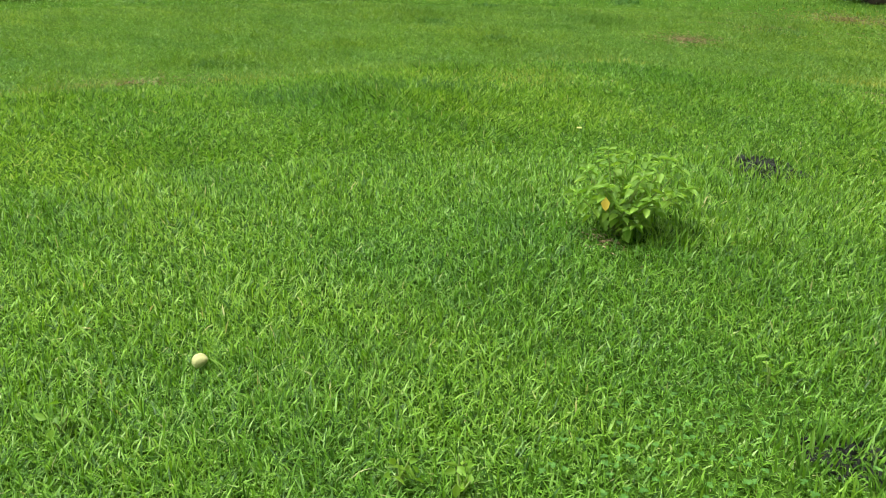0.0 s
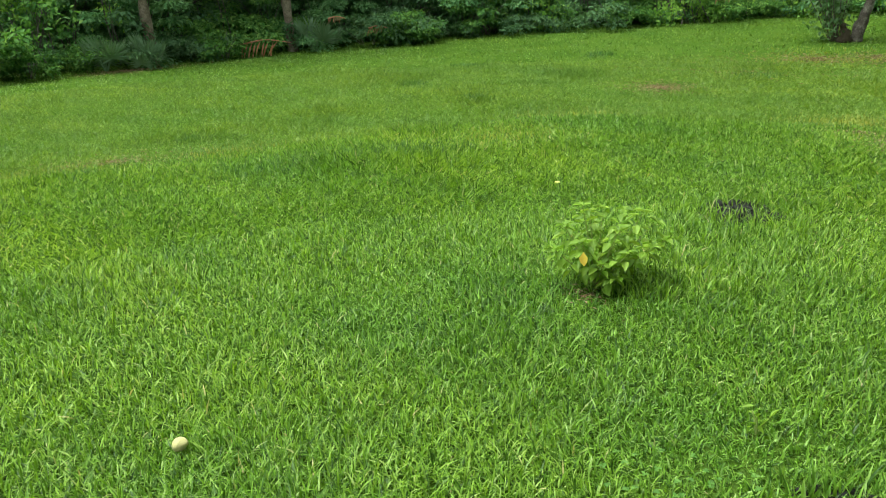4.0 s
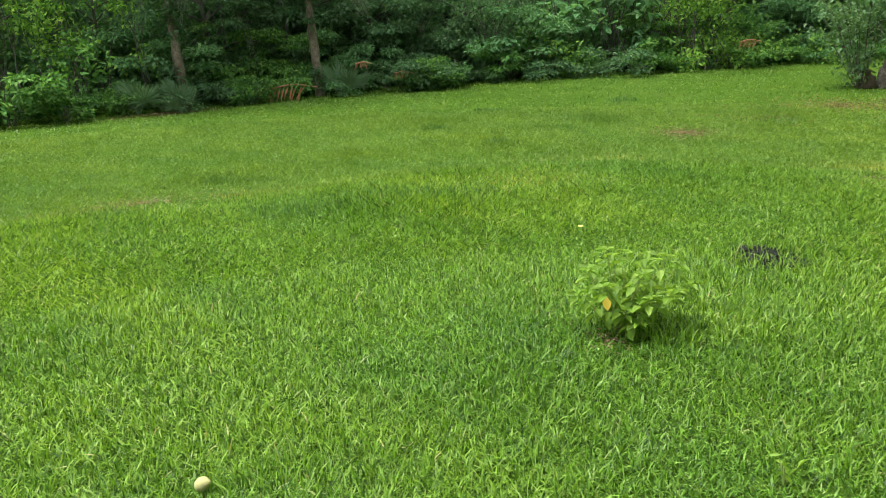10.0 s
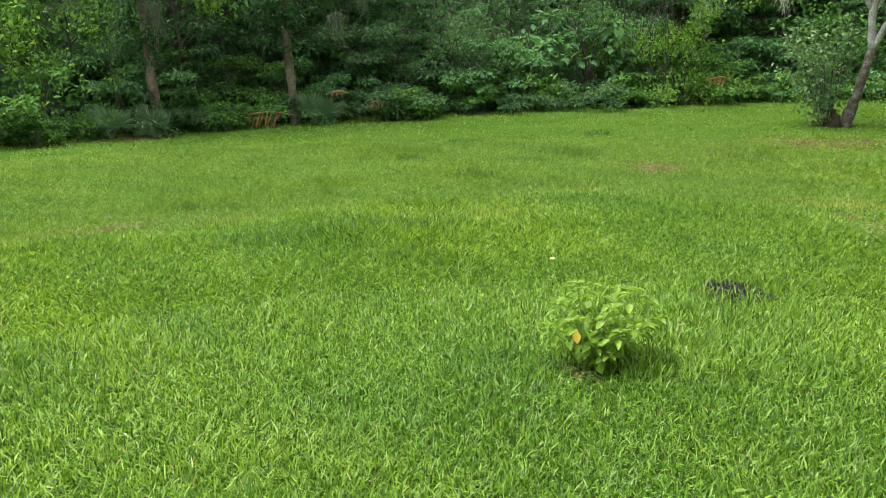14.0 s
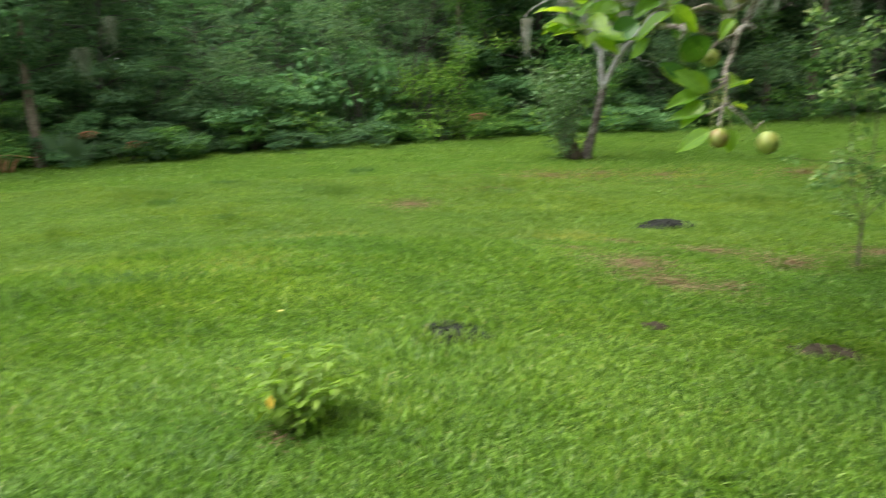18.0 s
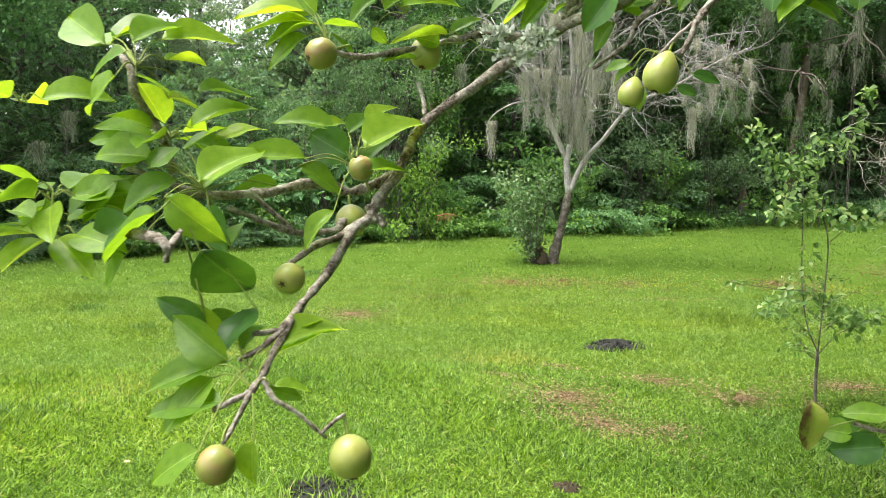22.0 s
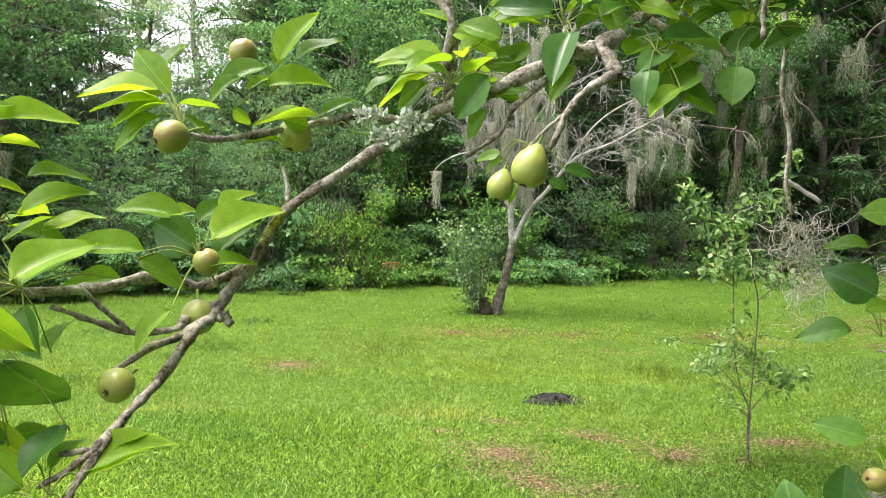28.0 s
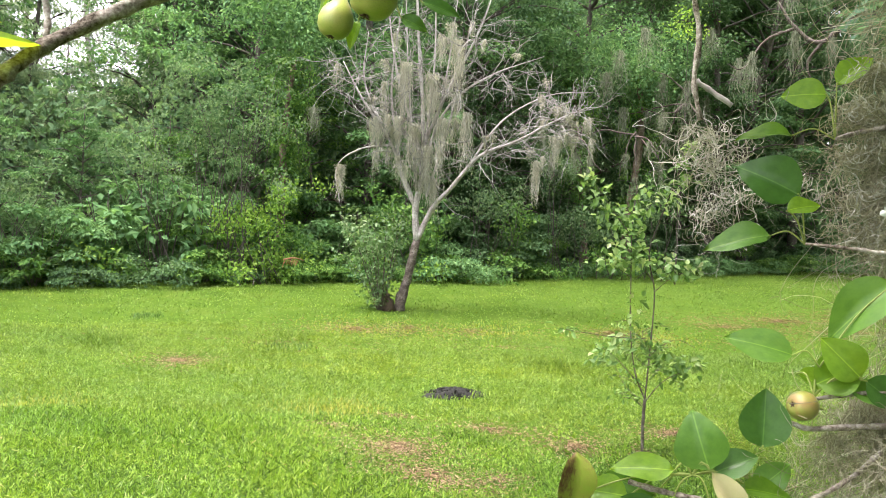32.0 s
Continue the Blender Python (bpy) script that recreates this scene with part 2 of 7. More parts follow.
LEAF_LIME = foliage("lime_leaves", [(0.0, (0.115, 0.2, 0.018)), (0.5, (0.175, 0.295, 0.026)), (1.0, (0.245, 0.37, 0.045))], patch=6.0, patch_tint=(0.75, 0.85, 0.7), through_light=0.4)
LEAF_PALM = foliage("palmetto_leaves", [(0.0, (0.085, 0.155, 0.07)), (1.0, (0.17, 0.26, 0.13))], patch=2.0, patch_tint=(0.8, 0.9, 0.9), through_light=0.2)
LEAF_DEAD = foliage("dead_fronds", [(0.0, (0.26, 0.11, 0.06)), (0.6, (0.44, 0.21, 0.11)), (1.0, (0.55, 0.38, 0.25))], patch=3.0, patch_tint=(0.8, 0.8, 0.8), through_light=0.2)
MOSS = foliage("hanging_moss", [(0.0, (0.35, 0.355, 0.32)), (0.6, (0.47, 0.47, 0.425)), (1.0, (0.64, 0.64, 0.595))], patch=2.5, patch_tint=(0.8, 0.82, 0.76), through_light=0.4, rough=0.9, spec=0.05)
BARK = rough_stuff("grey_bark", [(0.34, (0.03, 0.025, 0.02)), (0.5, (0.09, 0.075, 0.06)), (0.68, (0.22, 0.2, 0.17))], 6.0)
BARK_WOODS = rough_stuff("woods_bark", [(0.3, (0.045, 0.04, 0.032)), (0.55, (0.1, 0.092, 0.075)), (0.72, (0.2, 0.19, 0.165))], 3.0)
BARK_PALE = rough_stuff("pale_lichened_bark", [(0.3, (0.11, 0.098, 0.085)), (0.45, (0.26, 0.245, 0.22)), (0.64, (0.5, 0.49, 0.455))], 5.0)
SOIL = rough_stuff("dark_soil", [(0.3, (0.007, 0.008, 0.006)), (0.6, (0.02, 0.021, 0.017)), (0.8, (0.05, 0.048, 0.038))], 22.0, bump=0.8)
SOIL_GREY = rough_stuff("grey_brown_soil", [(0.3, (0.022, 0.018, 0.01)), (0.6, (0.055, 0.044, 0.025)), (0.8, (0.11, 0.09, 0.055))], 22.0, bump=0.8)
THATCH = foliage("dry_thatch", [(0.0, (0.1, 0.068, 0.036)), (0.5, (0.235, 0.165, 0.09)), (1.0, (0.39, 0.3, 0.185))], patch=3.0, patch_tint=(0.8, 0.75, 0.7), through_light=0.15, rough=0.8)
GROUND = rough_stuff("ground_under_grass", [(0.3, (0.024, 0.052, 0.007)), (0.5, (0.045, 0.088, 0.011)), (0.75, (0.08, 0.11, 0.022))], 1.2, rough=1.0, fine=18.0, spec=0.0)


# ---- ground ----
def step(a, b, x):
    t = np.clip((x - a) / (b - a), 0, 1)
    return t * t * (3 - 2 * t)


def ground_z(x, y):
    """The lawn: nearly level, a low bank with a shallow swale past it, rising a little to the woods."""
    x, y = np.asarray(x, float), np.asarray(y, float)
    rise = 0.036 * np.clip(y - 11, 0, 20)
    s = (x + 5.3) * 0.82 - (y - 1.9) * 0.42
    bank = 0.15 * step(-0.3, 0.2, s) * (1 - step(0.6, 3.6, s)) - 0.05 * (1 - step(-1.6, -0.2, s)) * step(-5, -2, s)
    bank = bank * step(-4, -1, y) * (1 - step(4, 7, y))
    wave = 0.022 * np.sin(0.9 * x + 0.4 * y + 1) * np.sin(0.55 * y - 0.3 * x) + 0.012 * np.sin(2.3 * x + 1.1) * np.sin(1.9 * y + 0.5)
    knoll = 0.085 * np.exp(-((x + 1.75) ** 2 + (y - 1.35) ** 2) / 0.95)
    return rise + bank + wave + knoll


gx = np.unique(np.concatenate([np.arange(-20, 16.01, 0.3), np.linspace(-600, -20, 30), np.linspace(16, 600, 30)]))
gy = np.unique(np.concatenate([np.arange(-4, 34.01, 0.3), np.linspace(-600, -4, 30), np.linspace(34, 600, 30)]))
X, Y = np.meshgrid(gx, gy, indexing="ij")
nx, ny = X.shape
i, j = np.meshgrid(np.arange(nx - 1), np.arange(ny - 1), indexing="ij")
c = (i * ny + j).ravel()
ground_tris = np.concatenate([np.stack([c, c + ny, c + ny + 1], 1), np.stack([c, c + ny + 1, c + 1], 1)])
thing("ground", tri_mesh("ground", np.stack([X, Y, ground_z(X, Y)], -1).reshape(-1, 3), ground_tris, GROUND, True),
      "gently uneven lawn ground with thatch under the grass", "ground", kind="structure")

# Worn places: (x, y, half length, half width, turn in degrees, how bare).
PATCHES = [(-0.62, 4.95, 0.5, 0.42, 20, 0.95), (-0.3, 4.42, 0.62, 0.3, -28, 0.8), (-0.04, 5.78, 0.4, 0.26, 0, 0.75), (0.59, 5.55, 0.34, 0.38, 30, 0.9), (0.1, 4.5, 0.35, 0.2, 40, 0.5), (-1.2, 5.3, 0.3, 0.15, 0, 0.45),
           (1.42, 6.15, 0.5, 0.3, 10, 0.75), (-3.75, 7.85, 0.5, 0.45, 0, 0.85), (-2.6, 11.2, 1.3, 0.8, 0, 0.8), (-1.87, 11.65, 0.6, 0.6, 0, 0.85),
           (-0.85, 11.6, 0.5, 0.6, 0, 0.9), (1.3, 12.2, 1.3, 0.8, 0, 0.8), (-6.5, 2.05, 0.8, 0.5, 60, 0.2), (-1.68, 1.10, 0.15, 0.09, 0, 0.6),
           (-0.85, 5.9, 0.25, 0.15, 0, 0.4), (3.4, 13.8, 1.3, 0.8, 0, 0.8), (1.9, 5.0, 0.3, 0.25, 0, 0.5), (1.1, 5.5, 0.14, 0.12, 0, 0.8), (-3.2, 9.4, 1.6, 0.5, 8, 0.25), (-13.2, 6.9, 1.1, 0.35, 76, 0.7),
           (4.6, 15.1, 2.0, 0.9, 12, 0.85), (6.4, 16.2, 1.8, 0.9, 10, 0.85), (3.6, 12.3, 2.0, 0.6, 25, 0.4), (5.4, 13.9, 1.8, 0.8, 10, 0.75), (-0.2, 10.2, 1.4, 0.4, 15, 0.25)]


def bareness(x, y):
    out = np.zeros(len(x))
    for px, py, a, b, turn, much in PATCHES:
        c, s = math.cos(radians(turn)), math.sin(radians(turn))
        u, v = ((x - px) * c + (y - py) * s) / a, (-(x - px) * s + (y - py) * c) / b
        d = np.sqrt(u * u + v * v) * (1 + 0.3 * np.sin(9 * x + 4 * y) * np.sin(7 * y - 3 * x) + 0.25 * np.sin(23 * x - 11 * y) * np.sin(19 * y + 7 * x))
        out = np.maximum(out, much * (1 - step(0.45, 1.3, d)))
    return out


MOUNDS = [(-1.46, 2.68, 0.23, 0.25, 0.04), (-0.528, 7.06, 0.27, 0.24, 0.065), (0.61, 3.1, 0.2, 0.14, 0.035), (-0.535, 0.26, 0.13, 0.09, -0.004), (-0.34, 3.3, 0.07, 0.06, 0.02)]


def in_mound(x, y, grow=1.0):
    out = np.zeros(len(x), bool)
    for px, py, a, b, _ in MOUNDS:
        out |= ((x - px) / (a * grow)) ** 2 + ((y - py) / (b * grow)) ** 2 < 1
    return out


# ---- the woods' edge ----
EDGE = np.array([(-16.5, -3), (-15.0, 1.0), (-14.3, 4.5), (-13.6, 8), (-12.9, 10.4), (-9.6, 13.7), (-6.5, 16.4), (-3.6, 18.5), (-0.9, 20.5), (4.2, 25.0), (9.8, 29.4), (16, 33.5), (24, 37.0)])
EDGE_S = np.concatenate([[0], np.cumsum(np.linalg.norm(np.diff(EDGE, axis=0), axis=1))])


def edge_at(s, back):
    """A place s metres along the woods' edge and some way back into the woods."""
    x, y = np.interp(s, EDGE_S, EDGE[:, 0]), np.interp(s, EDGE_S, EDGE[:, 1])
    d = np.array([np.interp(s + 5, EDGE_S, EDGE[:, 0]) - np.interp(s - 5, EDGE_S, EDGE[:, 0]), np.interp(s + 5, EDGE_S, EDGE[:, 1]) - np.interp(s - 5, EDGE_S, EDGE[:, 1])])
    d /= np.linalg.norm(d) + 1e-9
    return x - d[1] * back, y + d[0] * back


def lawn_side(x, y):
    """How far inside the lawn, before the woods' edge, a place lies."""
    best = np.full(len(x), 1e9)
    sign = np.ones(len(x))
    for (ax, ay), (bx, by) in zip(EDGE[:-1], EDGE[1:]):
        dx, dy = bx - ax, by - ay
        t = np.clip(((x - ax) * dx + (y - ay) * dy) / (dx * dx + dy * dy), 0, 1)
        ex, ey = x - ax - t * dx, y - ay - t * dy
        d = np.hypot(ex, ey)
        near = d < best
        best = np.where(near, d, best)
        sign = np.where(near, np.sign(-(dx * ey - dy * ex)), sign)
    return best * sign


# ---- grass ----
TUFTS = [(-5.18, 5.93, 0.35), (-7.05, 3.25, 0.4), (-6.6, 4.9, 0.35), (-5.2, 8.6, 0.4), (-3.3, 9.6, 0.7), (-1.8, 8.6, 0.6), (-4.0, 2.3, 0.5), (-4.6, 3.9, 0.4), (-1.45, 2.6, 0.35), (0.6, 2.85, 0.4), (-7.6, 7.5, 0.5), (0.4, 9.0, 0.6)]


def lushness(x, y):
    """Taller, darker tufts here and there, thin short turf elsewhere."""
    out = 0.95 + 0.05 * np.sin(0.8 * x + 1.3 * y) * np.sin(1.1 * x - 0.5 * y + 2) + 0.05 * np.sin(3.1 * x) * np.sin(2.7 * y + 1)
    for tx, ty, r in TUFTS:
        out += 0.75 * np.exp(-((x - tx) ** 2 + (y - ty) ** 2) / (r * r))
    return out


def turf(count, r0, r1, height, width, bends, seed, a0=-38, a1=92):
    """Blades of coarse lawn grass in a ring sector in front of the place where the walk begins."""
    g = np.random.default_rng(seed)
    r = np.sqrt(g.uniform(r0 * r0, r1 * r1, count))
    a = g.uniform(radians(a0), radians(a1), count)
    x, y = -0.1 - r * np.sin(a), -1.3 + r * np.cos(a)
    clump = np.sin(2.1 * x + 0.7 * y) * np.sin(1.7 * y - 1.1 * x) + 0.7 * np.sin(5.3 * x + 2) * np.sin(4.7 * y + 1)
    keep = (lawn_side(x, y) > -0.4) & (~in_mound(x, y + 0.03 * (y > 1), np.where(y > 1, 1.22, 1.0)) | (g.random(count) < np.where(y < 1, 0.75, np.where(y < 3, 0.2, 0.06)))) & (g.random(count) > bareness(x, y) * 0.8)
    x, y, clump = x[keep], y[keep], clump[keep]
    n = len(x)
    z = ground_z(x, y)
    far_dry = bareness(x, y)
    h = height * np.minimum(g.lognormal(0, 0.34, n), 1.8) * (1 + 0.24 * clump) * lushness(x, y) * (1 - 0.45 * far_dry)
    w = width * g.uniform(0.7, 1.3, n)
    turn = g.uniform(0, 2 * np.pi, n)
    lean = np.clip(g.normal(0.9, 0.42, n), 0.03, 1.5)
    out = np.stack([np.cos(turn), np.sin(turn), np.zeros(n)], 1)
    spin = g.normal(0, 0.5, n)
    side = np.stack([-np.sin(turn + spin), np.cos(turn + spin), g.normal(0, 0.15, n)], 1)
    up = np.array([0, 0, 1.0])
    p0 = np.stack([x, y, z - 0.005], 1)
    w2 = (side * w[:, None] * 0.5)
    tip = p0 + out * (h * np.sin(lean))[:, None] + up * (h * np.cos(lean) * 0.85)[:, None] - up * (0.05 * h * lean)[:, None]
    if bends:
        mid = p0 + out * (h * 0.5 * np.sin(lean * 0.92))[:, None] + up * (h * 0.49 * np.cos(lean * 0.92))[:, None]
        v = np.stack([p0 - w2 * 0.8, p0 + w2 * 0.8, mid + w2, mid - w2, tip], 1)
        t = np.array([[0, 1, 2], [0, 2, 3], [3, 2, 4]])
    else:
        mid = p0 + (tip - p0) * 0.5 + up * (h * 0.08)[:, None]
        v = np.stack([p0, mid + w2, tip, mid - w2], 1)
        t = np.array([[0, 1, 2], [0, 2, 3]])
    k = v.shape[1]
    return v.reshape(-1, 3), (t[None] + k * np.arange(n)[:, None, None]).reshape(-1, 3)


blades = joined([turf(112000, 0.7, 2.7, 0.052, 0.0052, True, 1, 2, 112), turf(12000, 0.9, 2.7, 0.05, 0.008, False, 8, -34, 2), turf(122000, 2.7, 4.2, 0.052, 0.0056, True, 9, -24, 84),
                 turf(215000, 4.2, 7.0, 0.054, 0.0066, False, 2, -28, 77), turf(40000, 0.0, 9.0, 0.05, 0.012, False, 5, 84, 326), turf(6000, 0.0, 0.9, 0.045, 0.006, False, 6)])
far_blades = joined([turf(230000, 7.0, 13.0, 0.055, 0.0082, False, 3, -28, 74), turf(16000, 9.0, 40.0, 0.06, 0.03, False, 7, 74, 332)])
edge_blades = turf(210000, 13.0, 36.0, 0.06, 0.0165, False, 4, -28, 74)
thing("lawn_grass", tri_mesh("lawn_grass", *blades, GRASS), "dense bright green coarse-bladed lawn grass with yellowish patches", "grass", kind="stuff")
thing("distant_lawn_grass", tri_mesh("distant_lawn_grass", *far_blades, FAR_GRASS), "even mid-green lawn grass across the open lawn", "grass", kind="stuff")
thing("shaded_lawn_grass", tri_mesh("shaded_lawn_grass", *edge_blades, SHADED_GRASS), "lawn grass toned darker as if shaded, running up to the woods", "grass", kind="stuff")
del blades, far_blades, edge_blades


def long_grass(x, y, reach, high, count, seed, label, material=None, width=0.0028, fill=0.25, name="grass_tuft", category="grass tuft", group="long grass tufts in the lawn"):
    """A clump of longer blades that arch over."""
    g = np.random.default_rng(seed)
    gz = float(ground_z(x, y))
    a, r = g.uniform(0, 2 * np.pi, count), reach * np.sqrt(g.uniform(fill, 1, count)) * (1 if fill else g.uniform(0.4, 1.25, count))
    bx, by = r * np.cos(a), r * np.sin(a)
    h = high * g.uniform(0.45, 1.1, count)
    turn = g.uniform(0, 2 * np.pi, count)
    bend = g.uniform(0.35, 1.3, count)
    out = np.stack([np.cos(turn), np.sin(turn), np.zeros(count)], 1)
    side = np.stack([-np.sin(turn), np.cos(turn), g.normal(0, 0.2, count)], 1)
    steps, line = 6, []
    p = np.stack([bx, by, ground_z(x + bx, y + by) - gz - 0.008], 1)
    for k in range(steps + 1):
        line.append(p.copy())
        e = 1.45 - bend * k / steps
        p = p + (out * np.cos(e)[:, None] + np.array([0, 0, 1.0]) * np.sin(e)[:, None]) * (h / steps)[:, None]
    line = np.stack(line, 1)
    taper = np.array([0.8, 1.0, 1.0, 0.9, 0.7, 0.45, 0.06])[None, :, None] * width
    v = np.stack([line - side[:, None] * taper, line + side[:, None] * taper], 2).reshape(count, -1, 3)
    t = np.array([q for k in range(steps) for q in ((2 * k, 2 * k + 1, 2 * k + 3), (2 * k, 2 * k + 3, 2 * k + 2))])
    thing("grass_tuft", tri_mesh("grass_tuft", v.reshape(-1, 3), (t[None] + 2 * (steps + 1) * np.arange(count)[:, None, None]).reshape(-1, 3), material or GRASS),
          label, category, group, "stuff", at=Matrix.Translation((x, y, gz)))


TUFT_GRASS = lawn_material("deep_green_grass", [(0.0, (0.03, 0.085, 0.016)), (0.5, (0.06, 0.145, 0.028)), (1.0, (0.105, 0.21, 0.045))])
long_grass(-0.56, 0.2, 0.19, 0.1, 150, 1, "long green grass arching over a small hole", None, 0.0034)
long_grass(-0.48, 0.28, 0.19, 0.1, 110, 2, "long green grass arching over a small hole", None, 0.0034)
long_grass(-1.46, 2.64, 0.25, 0.12, 230, 3, "longer grass blades growing through black soil")
long_grass(-1.5, 1.3, 0.16, 0.13, 120, 4, "longer green grass at the foot of a shrub")
long_grass(-0.528, 7.02, 0.27, 0.075, 120, 6, "longer grass blades about a black soil mound", None, 0.004, 0.35)
long_grass(0.61, 3.1, 0.26, 0.09, 110, 5, "longer grass blades ringing a soil mound")
YELLOW_GRASS = lawn_material("yellowed_short_grass", [(0.0, (0.15, 0.2, 0.025)), (0.6, (0.22, 0.275, 0.045)), (1.0, (0.32, 0.33, 0.1))])
# The three near x -5.6 stand in for the bank's shadow line.
for k, (x, y, reach, count) in enumerate(((-5.39, 6.12, 0.2, 260), (-6.96, 6.95, 0.24, 240), (-6.81, 3.11, 0.2, 240), (-6.08, 11.21, 0.3, 220), (-5.6, 1.2, 0.22, 260), (-5.62, 1.6, 0.2, 240), (-5.54, 2.04, 0.2, 240),
                                          (-4.56, 1.87, 0.3, 240), (-4.35, 2.25, 0.28, 240), (-4.11, 2.57, 0.34, 320), (-3.9, 2.85, 0.26, 220), (-3.68, 3.07, 0.3, 220), (-7.6, 9.2, 0.3, 200), (-3.0, 9.2, 0.45, 260))):
    long_grass(x, y, reach, 0.085, count, 20 + k, "slightly taller deep green tuft, some drawing the bank's shadow line", TUFT_GRASS, 0.0024 + 0.0003 * max(0.0, y - 2), 0.0)
for k, (x, y, reach, count) in enumerate(((-6.45, 1.35, 0.65, 1900), (-5.75, 2.8, 0.6, 900), (-4.6, 3.55, 0.6, 900), (-3.58, 3.8, 0.6, 1000), (-3.8, 5.3, 0.7, 900), (-1.45, 6.1, 0.55, 900), (-2.4, 11.6, 1.3, 1100), (-0.5, 11.9, 1.1, 900), (1.8, 12.4, 1.1, 800))):
    long_grass(x, y, reach, 0.05, count, 50 + k, "short yellowed grass in a thin part of the lawn", YELLOW_GRASS, 0.0024 + 0.0003 * max(0.0, y - 2), 0.0, "yellowed_grass", "grass patch", "yellowed patches of the lawn")


def thatch_litter():
    """Dead straw and leaf bits lying in the worn places."""
    g = np.random.default_rng(11)
    bits = []
    for px, py, a, b, turn, much in PATCHES:
        n = int(900 * a * b / 0.08 * much) if py < 8 else int(130 * a * b / 0.08 * much)
        n = min(n, 5000)
        c, s = math.cos(radians(turn)), math.sin(radians(turn))
        r, k = np.abs(g.normal(0, 0.72, n)), g.uniform(0, 2 * np.pi, n)
        u, v = r * np.cos(k) * a, r * np.sin(k) * b
        x, y = px + u * c - v * s, py + u * s + v * c
        base = np.stack([x, y, ground_z(x, y) + g.uniform(0.002, 0.022 if py < 8 else 0.05, n)], 1)
        d = g.uniform(0, 2 * np.pi, n)
        way = np.stack([np.cos(d), np.sin(d), g.normal(0, 0.12, n)], 1)
        bits.append(diamonds(base, way, np.array([0, 0, 1.0]) + g.normal(0, 0.25, (n, 3)), g.uniform(0.014, 0.045, n) * (1 + 0.8 * (py > 8)), g.uniform(0.004, 0.01, n)))
    return joined(bits)


thing("dry_thatch", tri_mesh("dry_thatch", *thatch_litter(), THATCH), "reddish brown dead grass lying in worn bare patches of lawn", "thatch", kind="stuff")


def soil_mound(px, py, a, b, h, material, label, seed):
    """A crumbled heap of soil: a low dome and loose clods."""
    g = np.random.default_rng(seed)
    pieces = []
    rings, spokes = 9, 28
    v = [[px, py, float(ground_z(px, py)) + h]]
    for q in range(1, rings + 1):
        for k in range(spokes):
            f, ang = q / rings, 2 * np.pi * k / spokes
            wob = 1 + 0.2 * math.sin(3 * ang + seed) + 0.13 * math.sin(7 * ang) + 0.09 * math.sin(11 * ang + 2 * seed)
            x, y = px + a * f * wob * math.cos(ang), py + b * f * wob * math.sin(ang)
            v.append([x, y, float(ground_z(x, y)) - 0.012 * (q == rings) + h * (1 - f * f) * (0.75 + 0.25 * math.sin(5 * ang + q)) + g.normal(0, 0.009)])
    t = [[0, 1 + k, 1 + (k + 1) % spokes] for k in range(spokes)]
    for q in range(rings - 1):
        for k in range(spokes):
            c0, c1 = 1 + q * spokes + k, 1 + q * spokes + (k + 1) % spokes
            t += [[c0, c0 + spokes, c1 + spokes], [c0, c1 + spokes, c1]]
    heap = (np.array(v), np.array(t))
    thing_ob = root("soil_mound", (px, py, float(ground_z(px, py))), label, "soil mound", "soil mounds in the lawn")
    part("soil_dome", tri_mesh("soil_dome", *heap, material), thing_ob)
    octa_v = np.array([[1, 0, 0], [-1, 0, 0], [0, 1, 0], [0, -1, 0], [0, 0, 1], [0, 0, -1]], float)
    octa_t = np.array([[0, 2, 4], [2, 1, 4], [1, 3, 4], [3, 0, 4], [2, 0, 5], [1, 2, 5], [3, 1, 5], [0, 3, 5]])
    for _ in range(280):
        f, ang = math.sqrt(g.random()) * 1.12, g.uniform(0, 2 * np.pi)
        x, y = px + a * f * math.cos(ang), py + b * f * math.sin(ang)
        z = float(ground_z(x, y)) + max(0.0, h * (1 - f * f)) * 0.85
        pieces.append((octa_v * g.uniform(0.003, 0.006 + 0.045 * a) * (1 + g.normal(0, 0.3, (6, 3))) + [x, y, z], octa_t))
    tagged(part("loose_soil", tri_mesh("loose_soil", *joined(pieces), material), thing_ob), kind="stuff")


soil_mound(*MOUNDS[0], SOIL, "black crumbly soil heap half hidden by grass blades", 1)
soil_mound(*MOUNDS[1], SOIL, "broad black crumbly soil mound on the open lawn", 2)
soil_mound(*MOUNDS[2], SOIL_GREY, "grey brown flattened soil mound ringed by grass", 3)
# No heap here: flat black soil stands in for the dark of a hole.
soil_mound(*MOUNDS[3], SOIL, "small dark soil heap with grass growing through", 4)
soil_mound(*MOUNDS[4], SOIL_GREY, "tiny brown crumbled soil heap in the grass", 5)


# ---- plants of the woods ----


def leaf_pad(g, n, centre, radii, size, ratio=0.55, skin=0.35):
    """A flattened spray of leaves: most lie on its upper skin, facing up and outwards, their tips drooping."""
    d = units(g.normal(size=(n, 3)))
    d[:, 2] = np.where(g.random(n) < 0.8, np.abs(d[:, 2]), d[:, 2])
    p = centre + d * (g.random(n) ** skin)[:, None] * np.asarray(radii)
    way = d * [1, 1, 0.2] + g.normal(0, 0.45, (n, 3)) - [0, 0, 0.4]
    return diamonds(p, way, d * 0.7 + [0, 0, 0.8] + g.normal(0, 0.3, (n, 3)), size * g.uniform(0.6, 1.35, n), size * ratio * g.uniform(0.7, 1.2, n))


